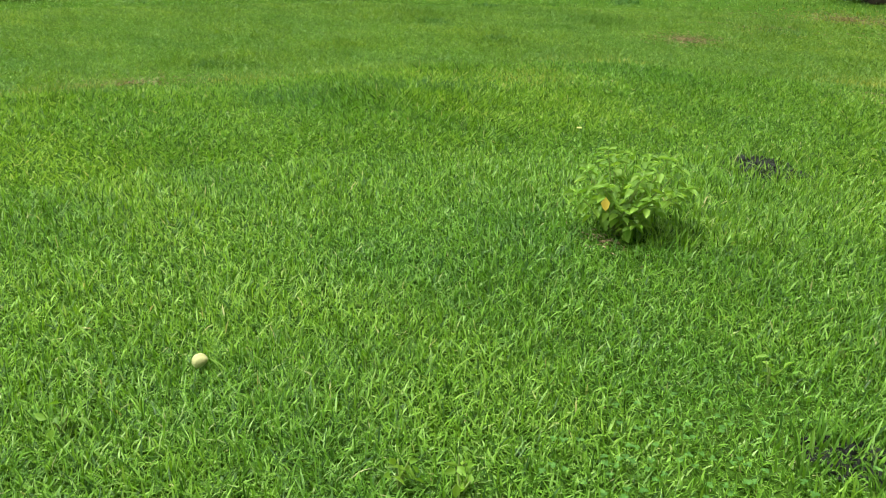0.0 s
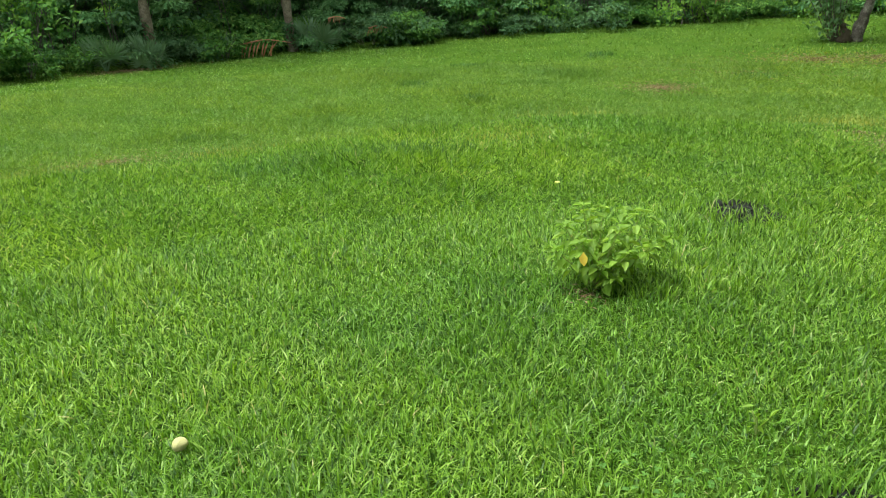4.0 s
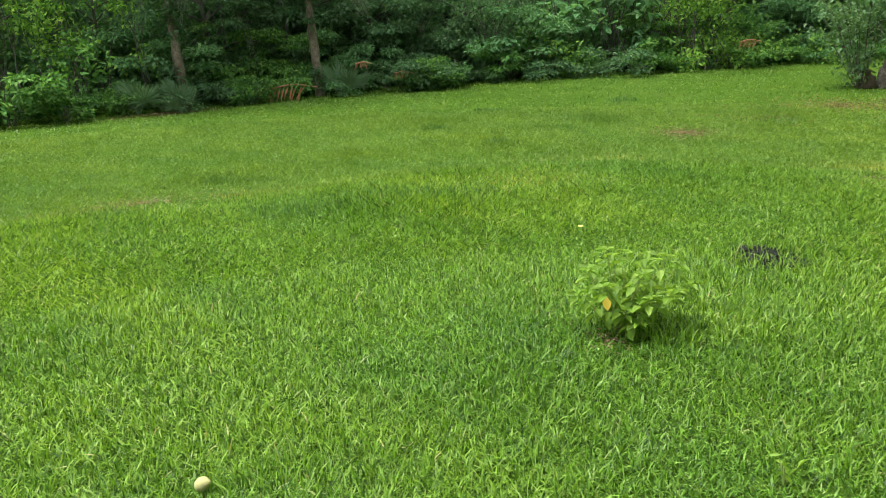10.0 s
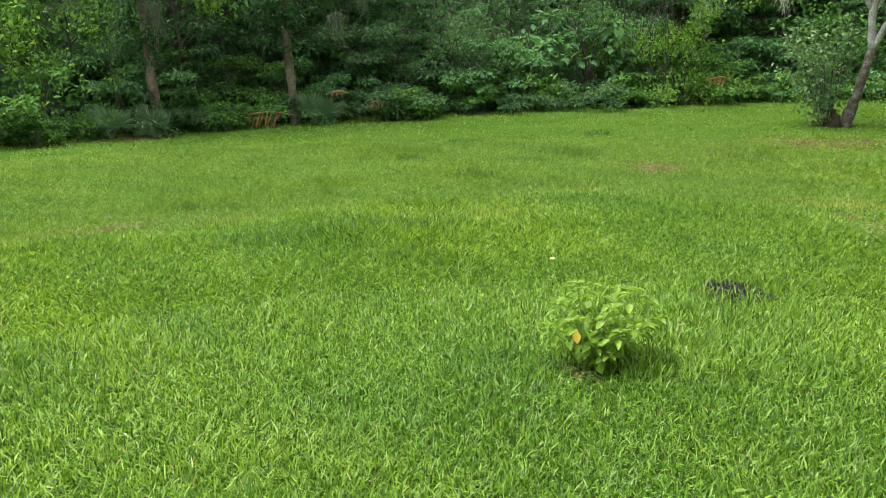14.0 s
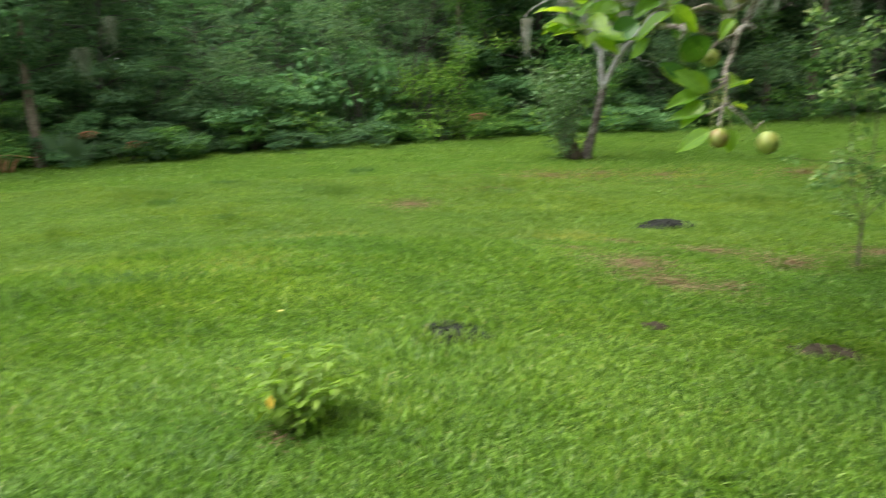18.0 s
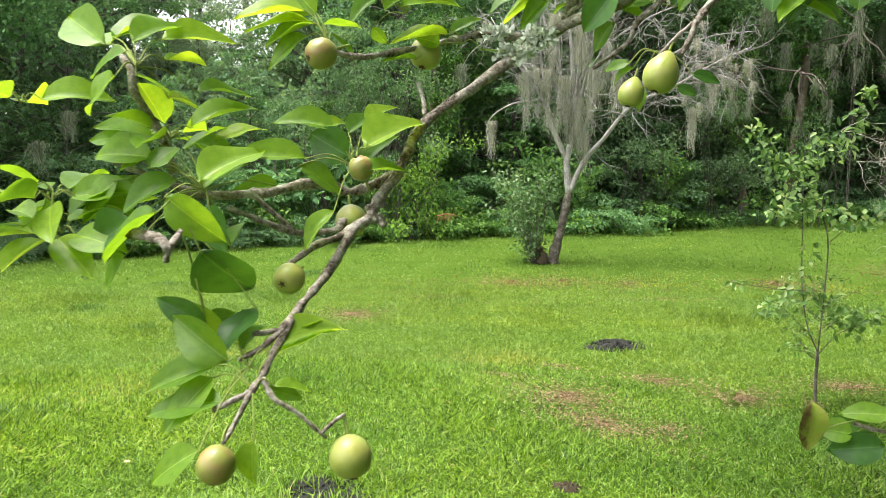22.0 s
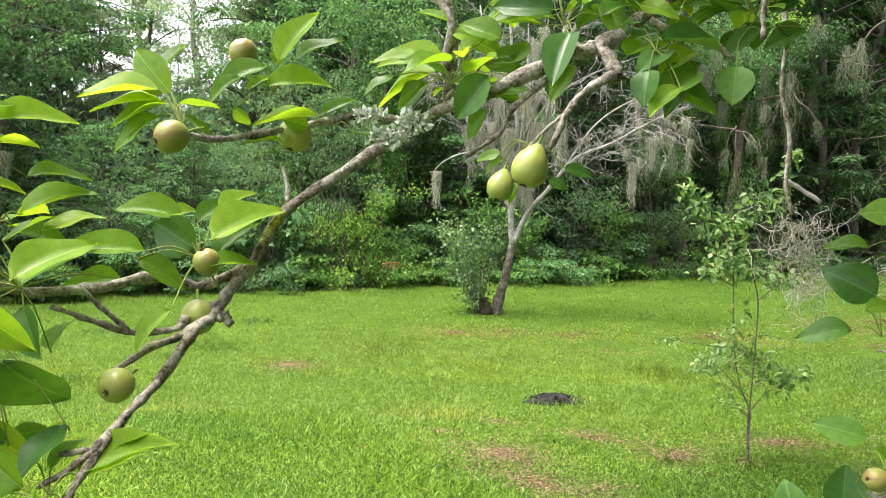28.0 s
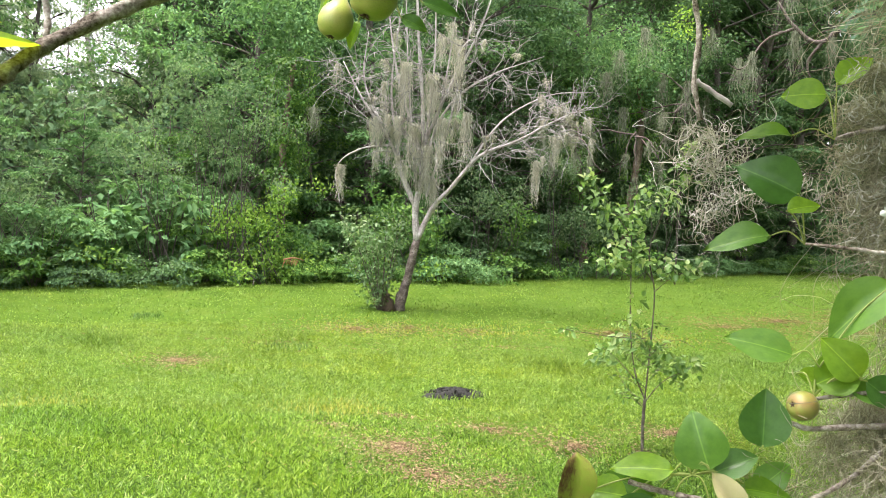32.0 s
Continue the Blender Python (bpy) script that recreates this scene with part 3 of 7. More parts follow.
def bush_mesh(name, seed, width, height, leaves, size, material):
    g = np.random.default_rng(seed)
    lumps = 24
    pieces = []
    for _ in range(lumps):
        c = np.array([g.uniform(-0.5, 0.5) * width, g.uniform(-0.4, 0.4) * width, height * g.uniform(0.1, 0.85)])
        c[2] *= 1 - 0.45 * abs(c[0]) / width
        w = width * g.uniform(0.1, 0.2)
        v, t = leaf_pad(g, leaves // lumps, c, (w, w, max(0.07, w * 0.5)), size, 0.62)
        v[:, 2] = np.maximum(v[:, 2], 0.012)
        pieces.append((v, t))
    return tri_mesh(name, *joined(pieces), material)


def stems_mesh(name, seed, width, height, count, material, r=0.012):
    g = np.random.default_rng(seed)
    pieces = []
    for k in range(count):
        a = g.uniform(0, 2 * np.pi)
        tip = np.array([math.cos(a) * width * 0.4, math.sin(a) * width * 0.4, height * g.uniform(0.6, 1.0)])
        mid = tip * [0.4, 0.4, 0.55] + g.normal(0, 0.05, 3)
        pieces.append(tube(smooth_line([(0.04 * math.cos(a), 0.04 * math.sin(a), -0.05), mid, tip], 4), r, r * 0.3, 5))
    return tri_mesh(name, *joined(pieces), material, True)


def tree_meshes(name, seed, height, spread, first, leaves, size, trunk_r, material, bark, lumps=26, lean=0.3):
    """Trunk with limbs, and a crown of leaf clumps at the limbs' ends."""
    g = np.random.default_rng(seed)
    top = np.array([g.normal(0, lean), g.normal(0, lean), height])
    line = smooth_line([(0, 0, -0.15), (g.normal(0, 0.1), g.normal(0, 0.1), height * 0.3), top * [0.7, 0.7, 0.65], top], 5)
    wood = [tube(line, trunk_r, trunk_r * 0.22, 9, 0.06, seed=seed)]
    crown = []
    for k in range(lumps):
        f = first + (1 - first) * ((k + 0.5) / lumps)
        b = line[int(f * 0.92 * (len(line) - 1))]
        a = 2.4 * k + g.uniform(-0.5, 0.5)
        reach = spread * (0.45 + 0.75 * math.sin(math.pi * min(1, 0.18 + 0.8 * (f - first) / (1 - first)))) * g.uniform(0.55, 1.05)
        end = b + np.array([math.cos(a) * reach, math.sin(a) * reach, reach * g.uniform(-0.05, 0.55)])
        mid = (b + end) / 2 + [0, 0, 0.14 * reach]
        wood.append(tube(smooth_line([b, mid, end], 3), trunk_r * 0.3 * (1 - 0.6 * f) + 0.012, 0.008, 5))
        for q in range(4):
            c = b + (end - b) * g.uniform(0.45, 1.08) + g.normal(0, 1, 3) * spread * [0.13, 0.13, 0.09]
            rad = spread * g.uniform(0.12, 0.24)
            crown.append(leaf_pad(g, leaves // (4 * lumps), c, (rad, rad, rad * g.uniform(0.3, 0.5)), size, 0.5))
    return tri_mesh(name + "_trunk", *joined(wood), bark, True), tri_mesh(name + "_crown", *joined(crown), material)


def plant(name, meshes, label, category, group, x, y, turn, size=1.0, sink=0.03):
    """A plant of the given (part name, mesh) pairs, standing on the ground."""
    at = Matrix.Translation((x, y, float(ground_z(x, y)) - sink)) @ Matrix.Rotation(turn, 4, "Z")
    ob = new(name)
    ob.empty_display_size = 0.1
    ob.matrix_basis = at
    WORLD[ob.name] = at
    tagged(ob, label, category, group)
    for part_name, me in meshes:
        p = new(part_name, me)
        p.parent = ob
        p.scale = (size, size, size)
        WORLD[p.name] = at
    return ob


pick = random.Random(5)
BUSHES = [[("branchwork", stems_mesh("branchwork", 40 + k, 1.5, 1.3, 7, BARK_WOODS)), ("foliage", bush_mesh("foliage", 50 + k, 1.9, 1.5, 4200, 0.084, m))]
          for k, m in enumerate((LEAF_BRIGHT, LEAF_MID, LEAF_BRIGHT, LEAF_MID))]
LOW = [[("branchwork", stems_mesh("branchwork", 60 + k, 1.3, 0.4, 6, BARK_WOODS, 0.006)), ("foliage", bush_mesh("foliage", 70 + k, 1.9, 0.62, 2600, 0.075, m))]
       for k, m in enumerate((LEAF_BRIGHT, LEAF_BRIGHT, LEAF_MID))]
SMALL = [[("trunk", a), ("crown", b)] for a, b in (
    tree_meshes("understorey", 80 + k, 5.2, 1.5, 0.2, 9000, 0.085, 0.06, m, BARK_WOODS, 26) for k, m in enumerate((LEAF_BRIGHT, LEAF_BRIGHT, LEAF_MID, LEAF_MID)))]
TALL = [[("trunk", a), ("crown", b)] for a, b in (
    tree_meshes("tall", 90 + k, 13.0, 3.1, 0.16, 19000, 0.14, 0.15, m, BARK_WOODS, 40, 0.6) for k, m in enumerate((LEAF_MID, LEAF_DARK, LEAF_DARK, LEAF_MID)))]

# Shade of the dense woods is put into this darker leaf colour.
LEAF_SHADED = foliage("shade_darkened_leaves", [(0.0, (0.055, 0.115, 0.052)), (0.6, (0.088, 0.17, 0.074)), (1.0, (0.13, 0.225, 0.1))], patch=0.4, patch_tint=(0.75, 0.82, 0.85), through_light=0.4, rough=0.75, spec=0.08)


def releafed(meshes, leaf=LEAF_SHADED):
    """The same plant with its leaves in another tone, the shade-darkened one unless named."""
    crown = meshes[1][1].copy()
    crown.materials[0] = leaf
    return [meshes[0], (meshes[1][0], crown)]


# Copies in the shade-darkened leaf, for stretches of woods that lie in shade.
SHADED_TALL, SHADED_SMALL, DARK_BUSHES = [releafed(m) for m in TALL], [releafed(m) for m in SMALL[:2]], [releafed(m) for m in BUSHES[2:]]
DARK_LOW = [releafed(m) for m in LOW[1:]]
total = EDGE_S[-1]
s = 1.0
while s < total - 1:
    x, y = edge_at(s, pick.uniform(0.3, 0.75))
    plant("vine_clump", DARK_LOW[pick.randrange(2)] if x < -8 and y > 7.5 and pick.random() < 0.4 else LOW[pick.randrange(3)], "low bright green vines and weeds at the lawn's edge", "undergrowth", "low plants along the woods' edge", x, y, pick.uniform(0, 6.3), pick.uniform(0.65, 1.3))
    s += pick.uniform(0.7, 1.5)
s = 0.5
while s < total:
    x, y = edge_at(s, pick.uniform(1.1, 2.0))
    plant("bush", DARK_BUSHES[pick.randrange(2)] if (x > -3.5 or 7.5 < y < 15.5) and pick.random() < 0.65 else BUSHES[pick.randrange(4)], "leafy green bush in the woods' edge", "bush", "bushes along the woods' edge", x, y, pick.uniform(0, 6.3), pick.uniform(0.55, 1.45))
    s += pick.uniform(0.8, 1.9)
s = 0.5
while s < total:
    x, y = edge_at(s, pick.uniform(2.4, 4.2))
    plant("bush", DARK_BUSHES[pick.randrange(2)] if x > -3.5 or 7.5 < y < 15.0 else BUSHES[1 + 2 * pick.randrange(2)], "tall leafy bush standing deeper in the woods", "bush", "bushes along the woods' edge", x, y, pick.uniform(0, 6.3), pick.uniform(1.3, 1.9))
    s += 2.0
EYE = (0.3, -0.6)


def in_gap(x, y, side=0.0):
    """Where the canopy opens and the pale sky shows."""
    a = math.degrees(math.atan2(-(x - EYE[0]), y - EYE[1]))
    return 30.5 - side < a < 39.0 + 1.6 * side


s = 0.8
while s < total:
    x, y = edge_at(s, pick.uniform(1.9, 4.8))
    size = pick.uniform(0.75, 1.2)
    if in_gap(x, y, 3.0):
        size = min(size, 0.8)
    plant("small_tree", SHADED_SMALL[pick.randrange(2)] if x > -3.5 or 8.0 < y < 14.5 and pick.random() < 0.7 else SMALL[pick.randrange(4)], "slender understorey tree with drooping green foliage", "tree", "trees of the woods", x, y, pick.uniform(0, 6.3), size)
    s += 1.9
s = 0.0
while s < total:
    for back in (5.5, 10.0, 15.5):
        x, y = edge_at(s + pick.uniform(-1.2, 1.2), back + pick.uniform(-1.5, 1.5))
        size = pick.uniform(0.85, 1.25)
        if in_gap(x, y, 4.0 if back < 7 else 2.5) or y < 7.0 and x < -12 and back < 12:
            continue
        plant("tall_tree", (SHADED_TALL if x > -3.5 or 7.5 < y < 13.0 and x < -10 else TALL)[pick.randrange(4)], "tall leafy woodland tree with a dense dark crown", "tree", "trees of the woods", x, y, pick.uniform(0, 6.3), size)
    s += 3.3


def far_foliage(layers):
    """The deep woods behind the first trees: leaf masses in two ragged sheets."""
    g = np.random.default_rng(31)
    out = []
    for back, n, high, size in layers:
        ss, bb = g.uniform(0, total, n), back + g.normal(0, 0.9, n)
        x, y = np.interp(ss, EDGE_S, EDGE[:, 0]), np.interp(ss, EDGE_S, EDGE[:, 1])
        d = units(np.stack([np.interp(ss + 5, EDGE_S, EDGE[:, 0]) - np.interp(ss - 5, EDGE_S, EDGE[:, 0]), np.interp(ss + 5, EDGE_S, EDGE[:, 1]) - np.interp(ss - 5, EDGE_S, EDGE[:, 1])], 1))
        x, y = x - d[:, 1] * bb, y + d[:, 0] * bb
        a = np.degrees(np.arctan2(-(x - EYE[0]), y - EYE[1])) + g.normal(0, 0.9, n)
        top = high * (0.9 + 0.1 * np.sin(ss * 0.9) + 0.06 * np.sin(ss * 2.3))
        z = ground_z(x, y) + g.random(n) * top
        p = np.stack([x, y, z], 1)
        low = np.arctan2(z - 1.6, np.hypot(x - EYE[0], y - EYE[1])) < radians(8.0) + 0.025 * np.sin(ss * 1.7)
        p = p[low | (a < 28) | (a > 41.3)]
        n = len(p)
        w = g.normal(0, 0.7, (n, 3)) - [0, 0, 0.3]
        out.append(diamonds(p, w, np.array([0, 0, 0.6]) + g.normal(0, 0.6, (n, 3)), size * g.uniform(0.6, 1.3, n), size * 0.6 * g.uniform(0.7, 1.2, n)))
    return joined(out)


# Paler and bluer still, with the haze of the far woods in the colour.
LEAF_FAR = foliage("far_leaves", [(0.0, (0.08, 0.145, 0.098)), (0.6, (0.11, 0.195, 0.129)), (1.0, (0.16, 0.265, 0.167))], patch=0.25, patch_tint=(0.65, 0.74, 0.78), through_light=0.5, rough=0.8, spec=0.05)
# The shaded depth behind the front bushes is toned into this leaf colour.
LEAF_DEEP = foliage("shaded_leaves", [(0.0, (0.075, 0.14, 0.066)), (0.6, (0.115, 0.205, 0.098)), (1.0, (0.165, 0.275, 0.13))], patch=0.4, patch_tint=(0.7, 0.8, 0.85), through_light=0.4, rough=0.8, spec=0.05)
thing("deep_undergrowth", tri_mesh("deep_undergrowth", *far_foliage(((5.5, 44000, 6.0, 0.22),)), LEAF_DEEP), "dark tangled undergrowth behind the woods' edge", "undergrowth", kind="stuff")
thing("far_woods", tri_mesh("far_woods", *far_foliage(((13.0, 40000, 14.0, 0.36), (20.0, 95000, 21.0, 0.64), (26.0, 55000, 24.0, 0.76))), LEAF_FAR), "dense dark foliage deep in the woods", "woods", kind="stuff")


def big_leaf_bush(x, y, seed):
    g = np.random.default_rng(seed)
    meshes = [("branchwork", stems_mesh("branchwork", seed, 1.4, 2.3, 9, BARK_WOODS, 0.02)), ("foliage", bush_mesh("foliage", seed + 1, 2.0, 2.6, 480, 0.25, LEAF_MID))]
    plant("large_leaved_bush", meshes, "tall bush with very large pale green leaves", "bush", "bushes along the woods' edge", x, y, 0.4)


big_leaf_bush(-9.5, 15.6, 140)
big_leaf_bush(-8.5, 16.4, 150)
VINES = [("branchwork", BUSHES[0][0][1]), ("foliage", bush_mesh("foliage", 57, 1.9, 1.6, 1300, 0.15, LEAF_BRIGHT))]
for k, (x, y, size) in enumerate(((-13.9, 5.4, 0.5), (-14.0, 4.5, 0.75), (-14.3, 3.6, 0.7), (-12.9, 8.8, 0.5), (-10.9, 12.6, 0.6), (-4.6, 18.2, 0.55), (-7.6, 16.0, 0.7), (-2.6, 19.6, 0.6), (-10.0, 13.9, 0.75))):
    plant("vine_bush", VINES, "bright green large-leaved vines over a bush", "bush", "bushes along the woods' edge", x, y, 1.3 * k, size)

LEAF_SPRING = foliage("young_vine_leaves", [(0.0, (0.12, 0.24, 0.045)), (0.6, (0.2, 0.36, 0.060)), (1.0, (0.3, 0.45, 0.105))], patch=1.5, patch_tint=(0.7, 0.8, 0.8), through_light=0.5, rough=0.7, spec=0.1)
LEAF_PALE = foliage("pale_feathery_leaves", [(0.0, (0.09, 0.16, 0.08)), (0.6, (0.135, 0.225, 0.112)), (1.0, (0.19, 0.285, 0.145))], patch=1.0, patch_tint=(0.75, 0.82, 0.8), through_light=0.5, rough=0.8, spec=0.05)


def climbing_vine(x, y, z, wide, high, material, leaf, label, seed):
    """Thin stems from the ground up into a ragged drape of leaves."""
    g = np.random.default_rng(seed)
    gz = float(ground_z(x, y))
    ob = root("climbing_vine", (x, y, gz), label, "vine", "vines on the woods' edge")
    lumps = max(4, int(7 * wide * high))
    pieces = []
    for k in range(lumps):
        c = np.array([x + g.normal(0, 0.3) * wide, y + g.normal(0, 0.25), max(gz + 0.15, z + g.normal(0, 0.3) * high)])
        if k % 2 == 0:
            foot = (x + g.normal(0, 0.2) * wide, y + 0.15, gz - 0.03)
            part("stem", tri_mesh("stem", *tube(smooth_line([foot, (np.array(foot) + c) / 2 + g.normal(0, 0.15, 3), c], 5), 0.012, 0.005, 5), BARK_WOODS, True), ob)
        n = int(60 * (0.11 / leaf) ** 1.2)
        p = c + g.normal(0, 1, (n, 3)) * [0.2, 0.16, 0.15]
        p[:, 2] = np.maximum(p[:, 2], gz + 0.04)
        pieces.append(diamonds(p, g.normal(0, 0.7, (n, 3)) - [0, 0.2, 0.35], np.array([0, -0.3, 1.0]) + g.normal(0, 0.45, (n, 3)), leaf * g.uniform(0.6, 1.3, n), leaf * 0.6 * g.uniform(0.7, 1.2, n)))
    tagged(part("foliage", tri_mesh("foliage", *joined(pieces), material), ob), kind="stuff")


for k, (x, y, z, wide, high, tone) in enumerate(((-15.4, 5.0, 2.6, 2.0, 1.5, 0), (-15.2, 6.2, 2.4, 1.6, 1.6, 1), (-15.6, 4.2, 1.5, 1.6, 1.2, 0), (-14.7, 5.7, 1.6, 0.9, 1.3, 0), (-14.3, 7.35, 2.15, 0.75, 1.5, 0), (-13.7, 9.55, 2.6, 1.4, 0.3, 0), (-14.5, 5.8, 0.8, 1.3, 0.95, 1), (-7.1, 16.7, 1.7, 0.86, 0.86, 0), (-6.2, 17.4, 1.2, 1.6, 0.9, 1),
                                                 (-5.9, 17.6, 2.45, 1.3, 0.6, 0), (-6.4, 17.1, 0.75, 1.75, 0.5, 0), (-9.1, 14.9, 0.6, 1.2, 0.6, 1), (-10.6, 13.8, 1.6, 1.6, 2.1, 2), (-6.7, 17.0, 1.8, 1.5, 1.2, 0), (-9.3, 14.7, 0.55, 1.0, 0.5, 0),
                                                 (-5.8, 17.5, 0.75, 0.7, 0.8, 0), (-0.8, 21.3, 1.75, 0.95, 1.9, 1), (-7.5, 16.6, 4.0, 3.6, 2.2, 2), (-8.5, 15.7, 2.5, 1.6, 1.2, 2), (-3.0, 19.6, 1.6, 1.2, 1.2, 1), (3.75, 21.8, 7.6, 0.5, 0.9, 0), (-5.3, 17.0, 0.5, 1.7, 0.4, 0), (-4.1, 18.0, 0.45, 1.7, 0.35, 0), (-2.9, 18.9, 0.5, 1.5, 0.4, 0), (-1.6, 19.8, 0.4, 1.5, 0.35, 1), (-6.6, 16.1, 0.45, 1.4, 0.35, 0), (0.4, 21.5, 0.4, 1.6, 0.35, 1),
                                                 (-1.6, 20.6, 2.5, 1.5, 1.4, 2), (0.9, 21.9, 1.9, 1.6, 1.5, 2), (1.9, 22.3, 1.2, 1.5, 1.1, 1), (3.0, 22.6, 2.3, 1.5, 1.4, 2), (-3.7, 19.0, 1.8, 1.2, 1.1, 1), (0.2, 21.7, 3.4, 1.6, 1.3, 2))):
    climbing_vine(x, y, z, wide, high, (LEAF_SPRING, LEAF_BRIGHT, LEAF_PALE)[tone], (0.11, 0.13, 0.09)[tone],
                  ("lime-green young vine leaves draped over the undergrowth", "fresh green vine leaves climbing the woods' edge", "pale feathery grey-green foliage at the woods' edge")[tone], 900 + k)

for k, (x, y, size) in enumerate(((7.0, 29.0, 1.2), (9.2, 31.0, 1.3), (11.5, 32.5, 1.3), (5.6, 28.0, 1.1), (8.4, 33.5, 1.4), (13.0, 35.0, 1.4))):
    plant("tall_tree", SHADED_TALL[k % 4], "tall tree with shade-darkened leaves deep in the woods", "tree", "trees of the woods", x, y, 1.7 * k, size)

# Unseen trees added past the walk's right hand, to shade the lawn.
for k, (x, y) in enumerate(((3.6, -6.5), (3.9, -4.0), (4.0, -1.8), (4.7, 0.4), (5.7, 2.6), (7.8, 5.0), (8.9, 8.6), (10.2, 11.8), (11.4, 15.2), (12.6, 19.0), (7.0, -2.0), (8.0, 1.5))):
    plant("tall_tree", TALL[k % 4], "unseen tall tree added to shade the lawn's right side", "tree", "trees beside the lawn", x, y, 1.1 * k, 1.35 + 0.08 * (k % 3))


def bare_tree(x, y, high, seed):
    """A thin grey tree, nearly leafless, against the pale sky."""
    g = np.random.default_rng(seed)
    z = float(ground_z(x, y))
    ob = root("bare_tree", (x, y, z), "tall sparse grey tree against the pale sky", "tree", "trees of the woods")
    line = smooth_line([(x, y, z - 0.1), (x + 0.3, y, z + high * 0.4), (x - 0.2, y, z + high * 0.7), (x + 0.4, y, z + high)], 6)
    part("trunk", tri_mesh("trunk", *tube(line, 0.2, 0.05, 8, 0.05), BARK_PALE, True), ob)
    pieces = []
    for k in range(30):
        q = line[g.integers(len(line) // 2, len(line))]
        way = units(np.array([g.normal(0, 1), g.normal(0, 0.6), g.normal(0.5, 0.4)]))
        pts = [q]
        for _ in range(6):
            way = units(way + g.normal(0, 0.3, 3))
            pts.append(pts[-1] + way * 0.45)
        part("limb", tri_mesh("limb", *tube(np.array(pts), 0.06, 0.012, 5), BARK_PALE, True), ob)
        n = 50
        i = g.integers(2, 7, n)
        p = np.array(pts)[i] + g.normal(0, 0.25, (n, 3))
        pieces.append(diamonds(p, g.normal(0, 0.6, (n, 3)) - [0, 0, 0.6], g.normal(0, 1, (n, 3)), 0.22 * g.uniform(0.6, 1.3, n), 0.08))
    tagged(part("sparse_foliage", tri_mesh("sparse_foliage", *joined(pieces), LEAF_GREY), ob), kind="stuff")


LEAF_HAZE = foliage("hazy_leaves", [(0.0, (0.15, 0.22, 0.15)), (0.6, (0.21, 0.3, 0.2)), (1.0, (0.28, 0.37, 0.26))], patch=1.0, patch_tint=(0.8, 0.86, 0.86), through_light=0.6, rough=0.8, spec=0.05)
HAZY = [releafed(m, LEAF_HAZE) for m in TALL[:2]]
# Feathery trees that fray the opening in the canopy, haze painted into their leaves.
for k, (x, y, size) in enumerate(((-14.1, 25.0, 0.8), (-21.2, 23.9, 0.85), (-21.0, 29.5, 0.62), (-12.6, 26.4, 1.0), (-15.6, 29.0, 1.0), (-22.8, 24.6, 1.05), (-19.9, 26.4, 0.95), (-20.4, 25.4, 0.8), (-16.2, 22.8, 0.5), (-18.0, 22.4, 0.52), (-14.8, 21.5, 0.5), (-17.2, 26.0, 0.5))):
    plant("pale_tree", HAZY[k % 2], "haze-toned feathery tree beside the gap in the canopy", "tree", "trees of the woods", x, y, 2.1 * k, size)
bare_tree(-19.5, 30.0, 14.0, 1)
bare_tree(-23.0, 31.0, 13.0, 2)
bare_tree(-17.5, 31.5, 13.0, 3)


# ---- pear tree ----
def leaf_blade(name, seed, material):
    """A pear leaf one unit long along x, its upper side along z: ovate, folded at the midrib, waved and bent down."""
    g = np.random.default_rng(seed)
    n, m = 11, 6
    curl, wave, fold = g.uniform(0.12, 0.34), g.uniform(0.015, 0.04), g.uniform(0.2, 0.45)
    v, t = [], []
    for a in range(n):
        u = a / (n - 1)
        w = 0.5 * (math.sin(math.pi * u ** 0.84) ** 0.78 if 0 < u < 1 else 0.0) * (1 - 0.12 * u) + 0.004
        for b in range(-m // 2, m // 2 + 1):
            k = b / (m / 2)
            z = abs(k) * w * fold * 1.1 - curl * u * u + wave * math.sin(9 * u + 2.2 * seed) * abs(k) - 0.06 * w * k * k
            v.append((u, k * w, z))
    for a in range(n - 1):
        for b in range(m):
            c = a * (m + 1) + b
            t += [(c, c + m + 1, c + m + 2), (c, c + m + 2, c + 1)]
    return tri_mesh(name, v, t, material, True)


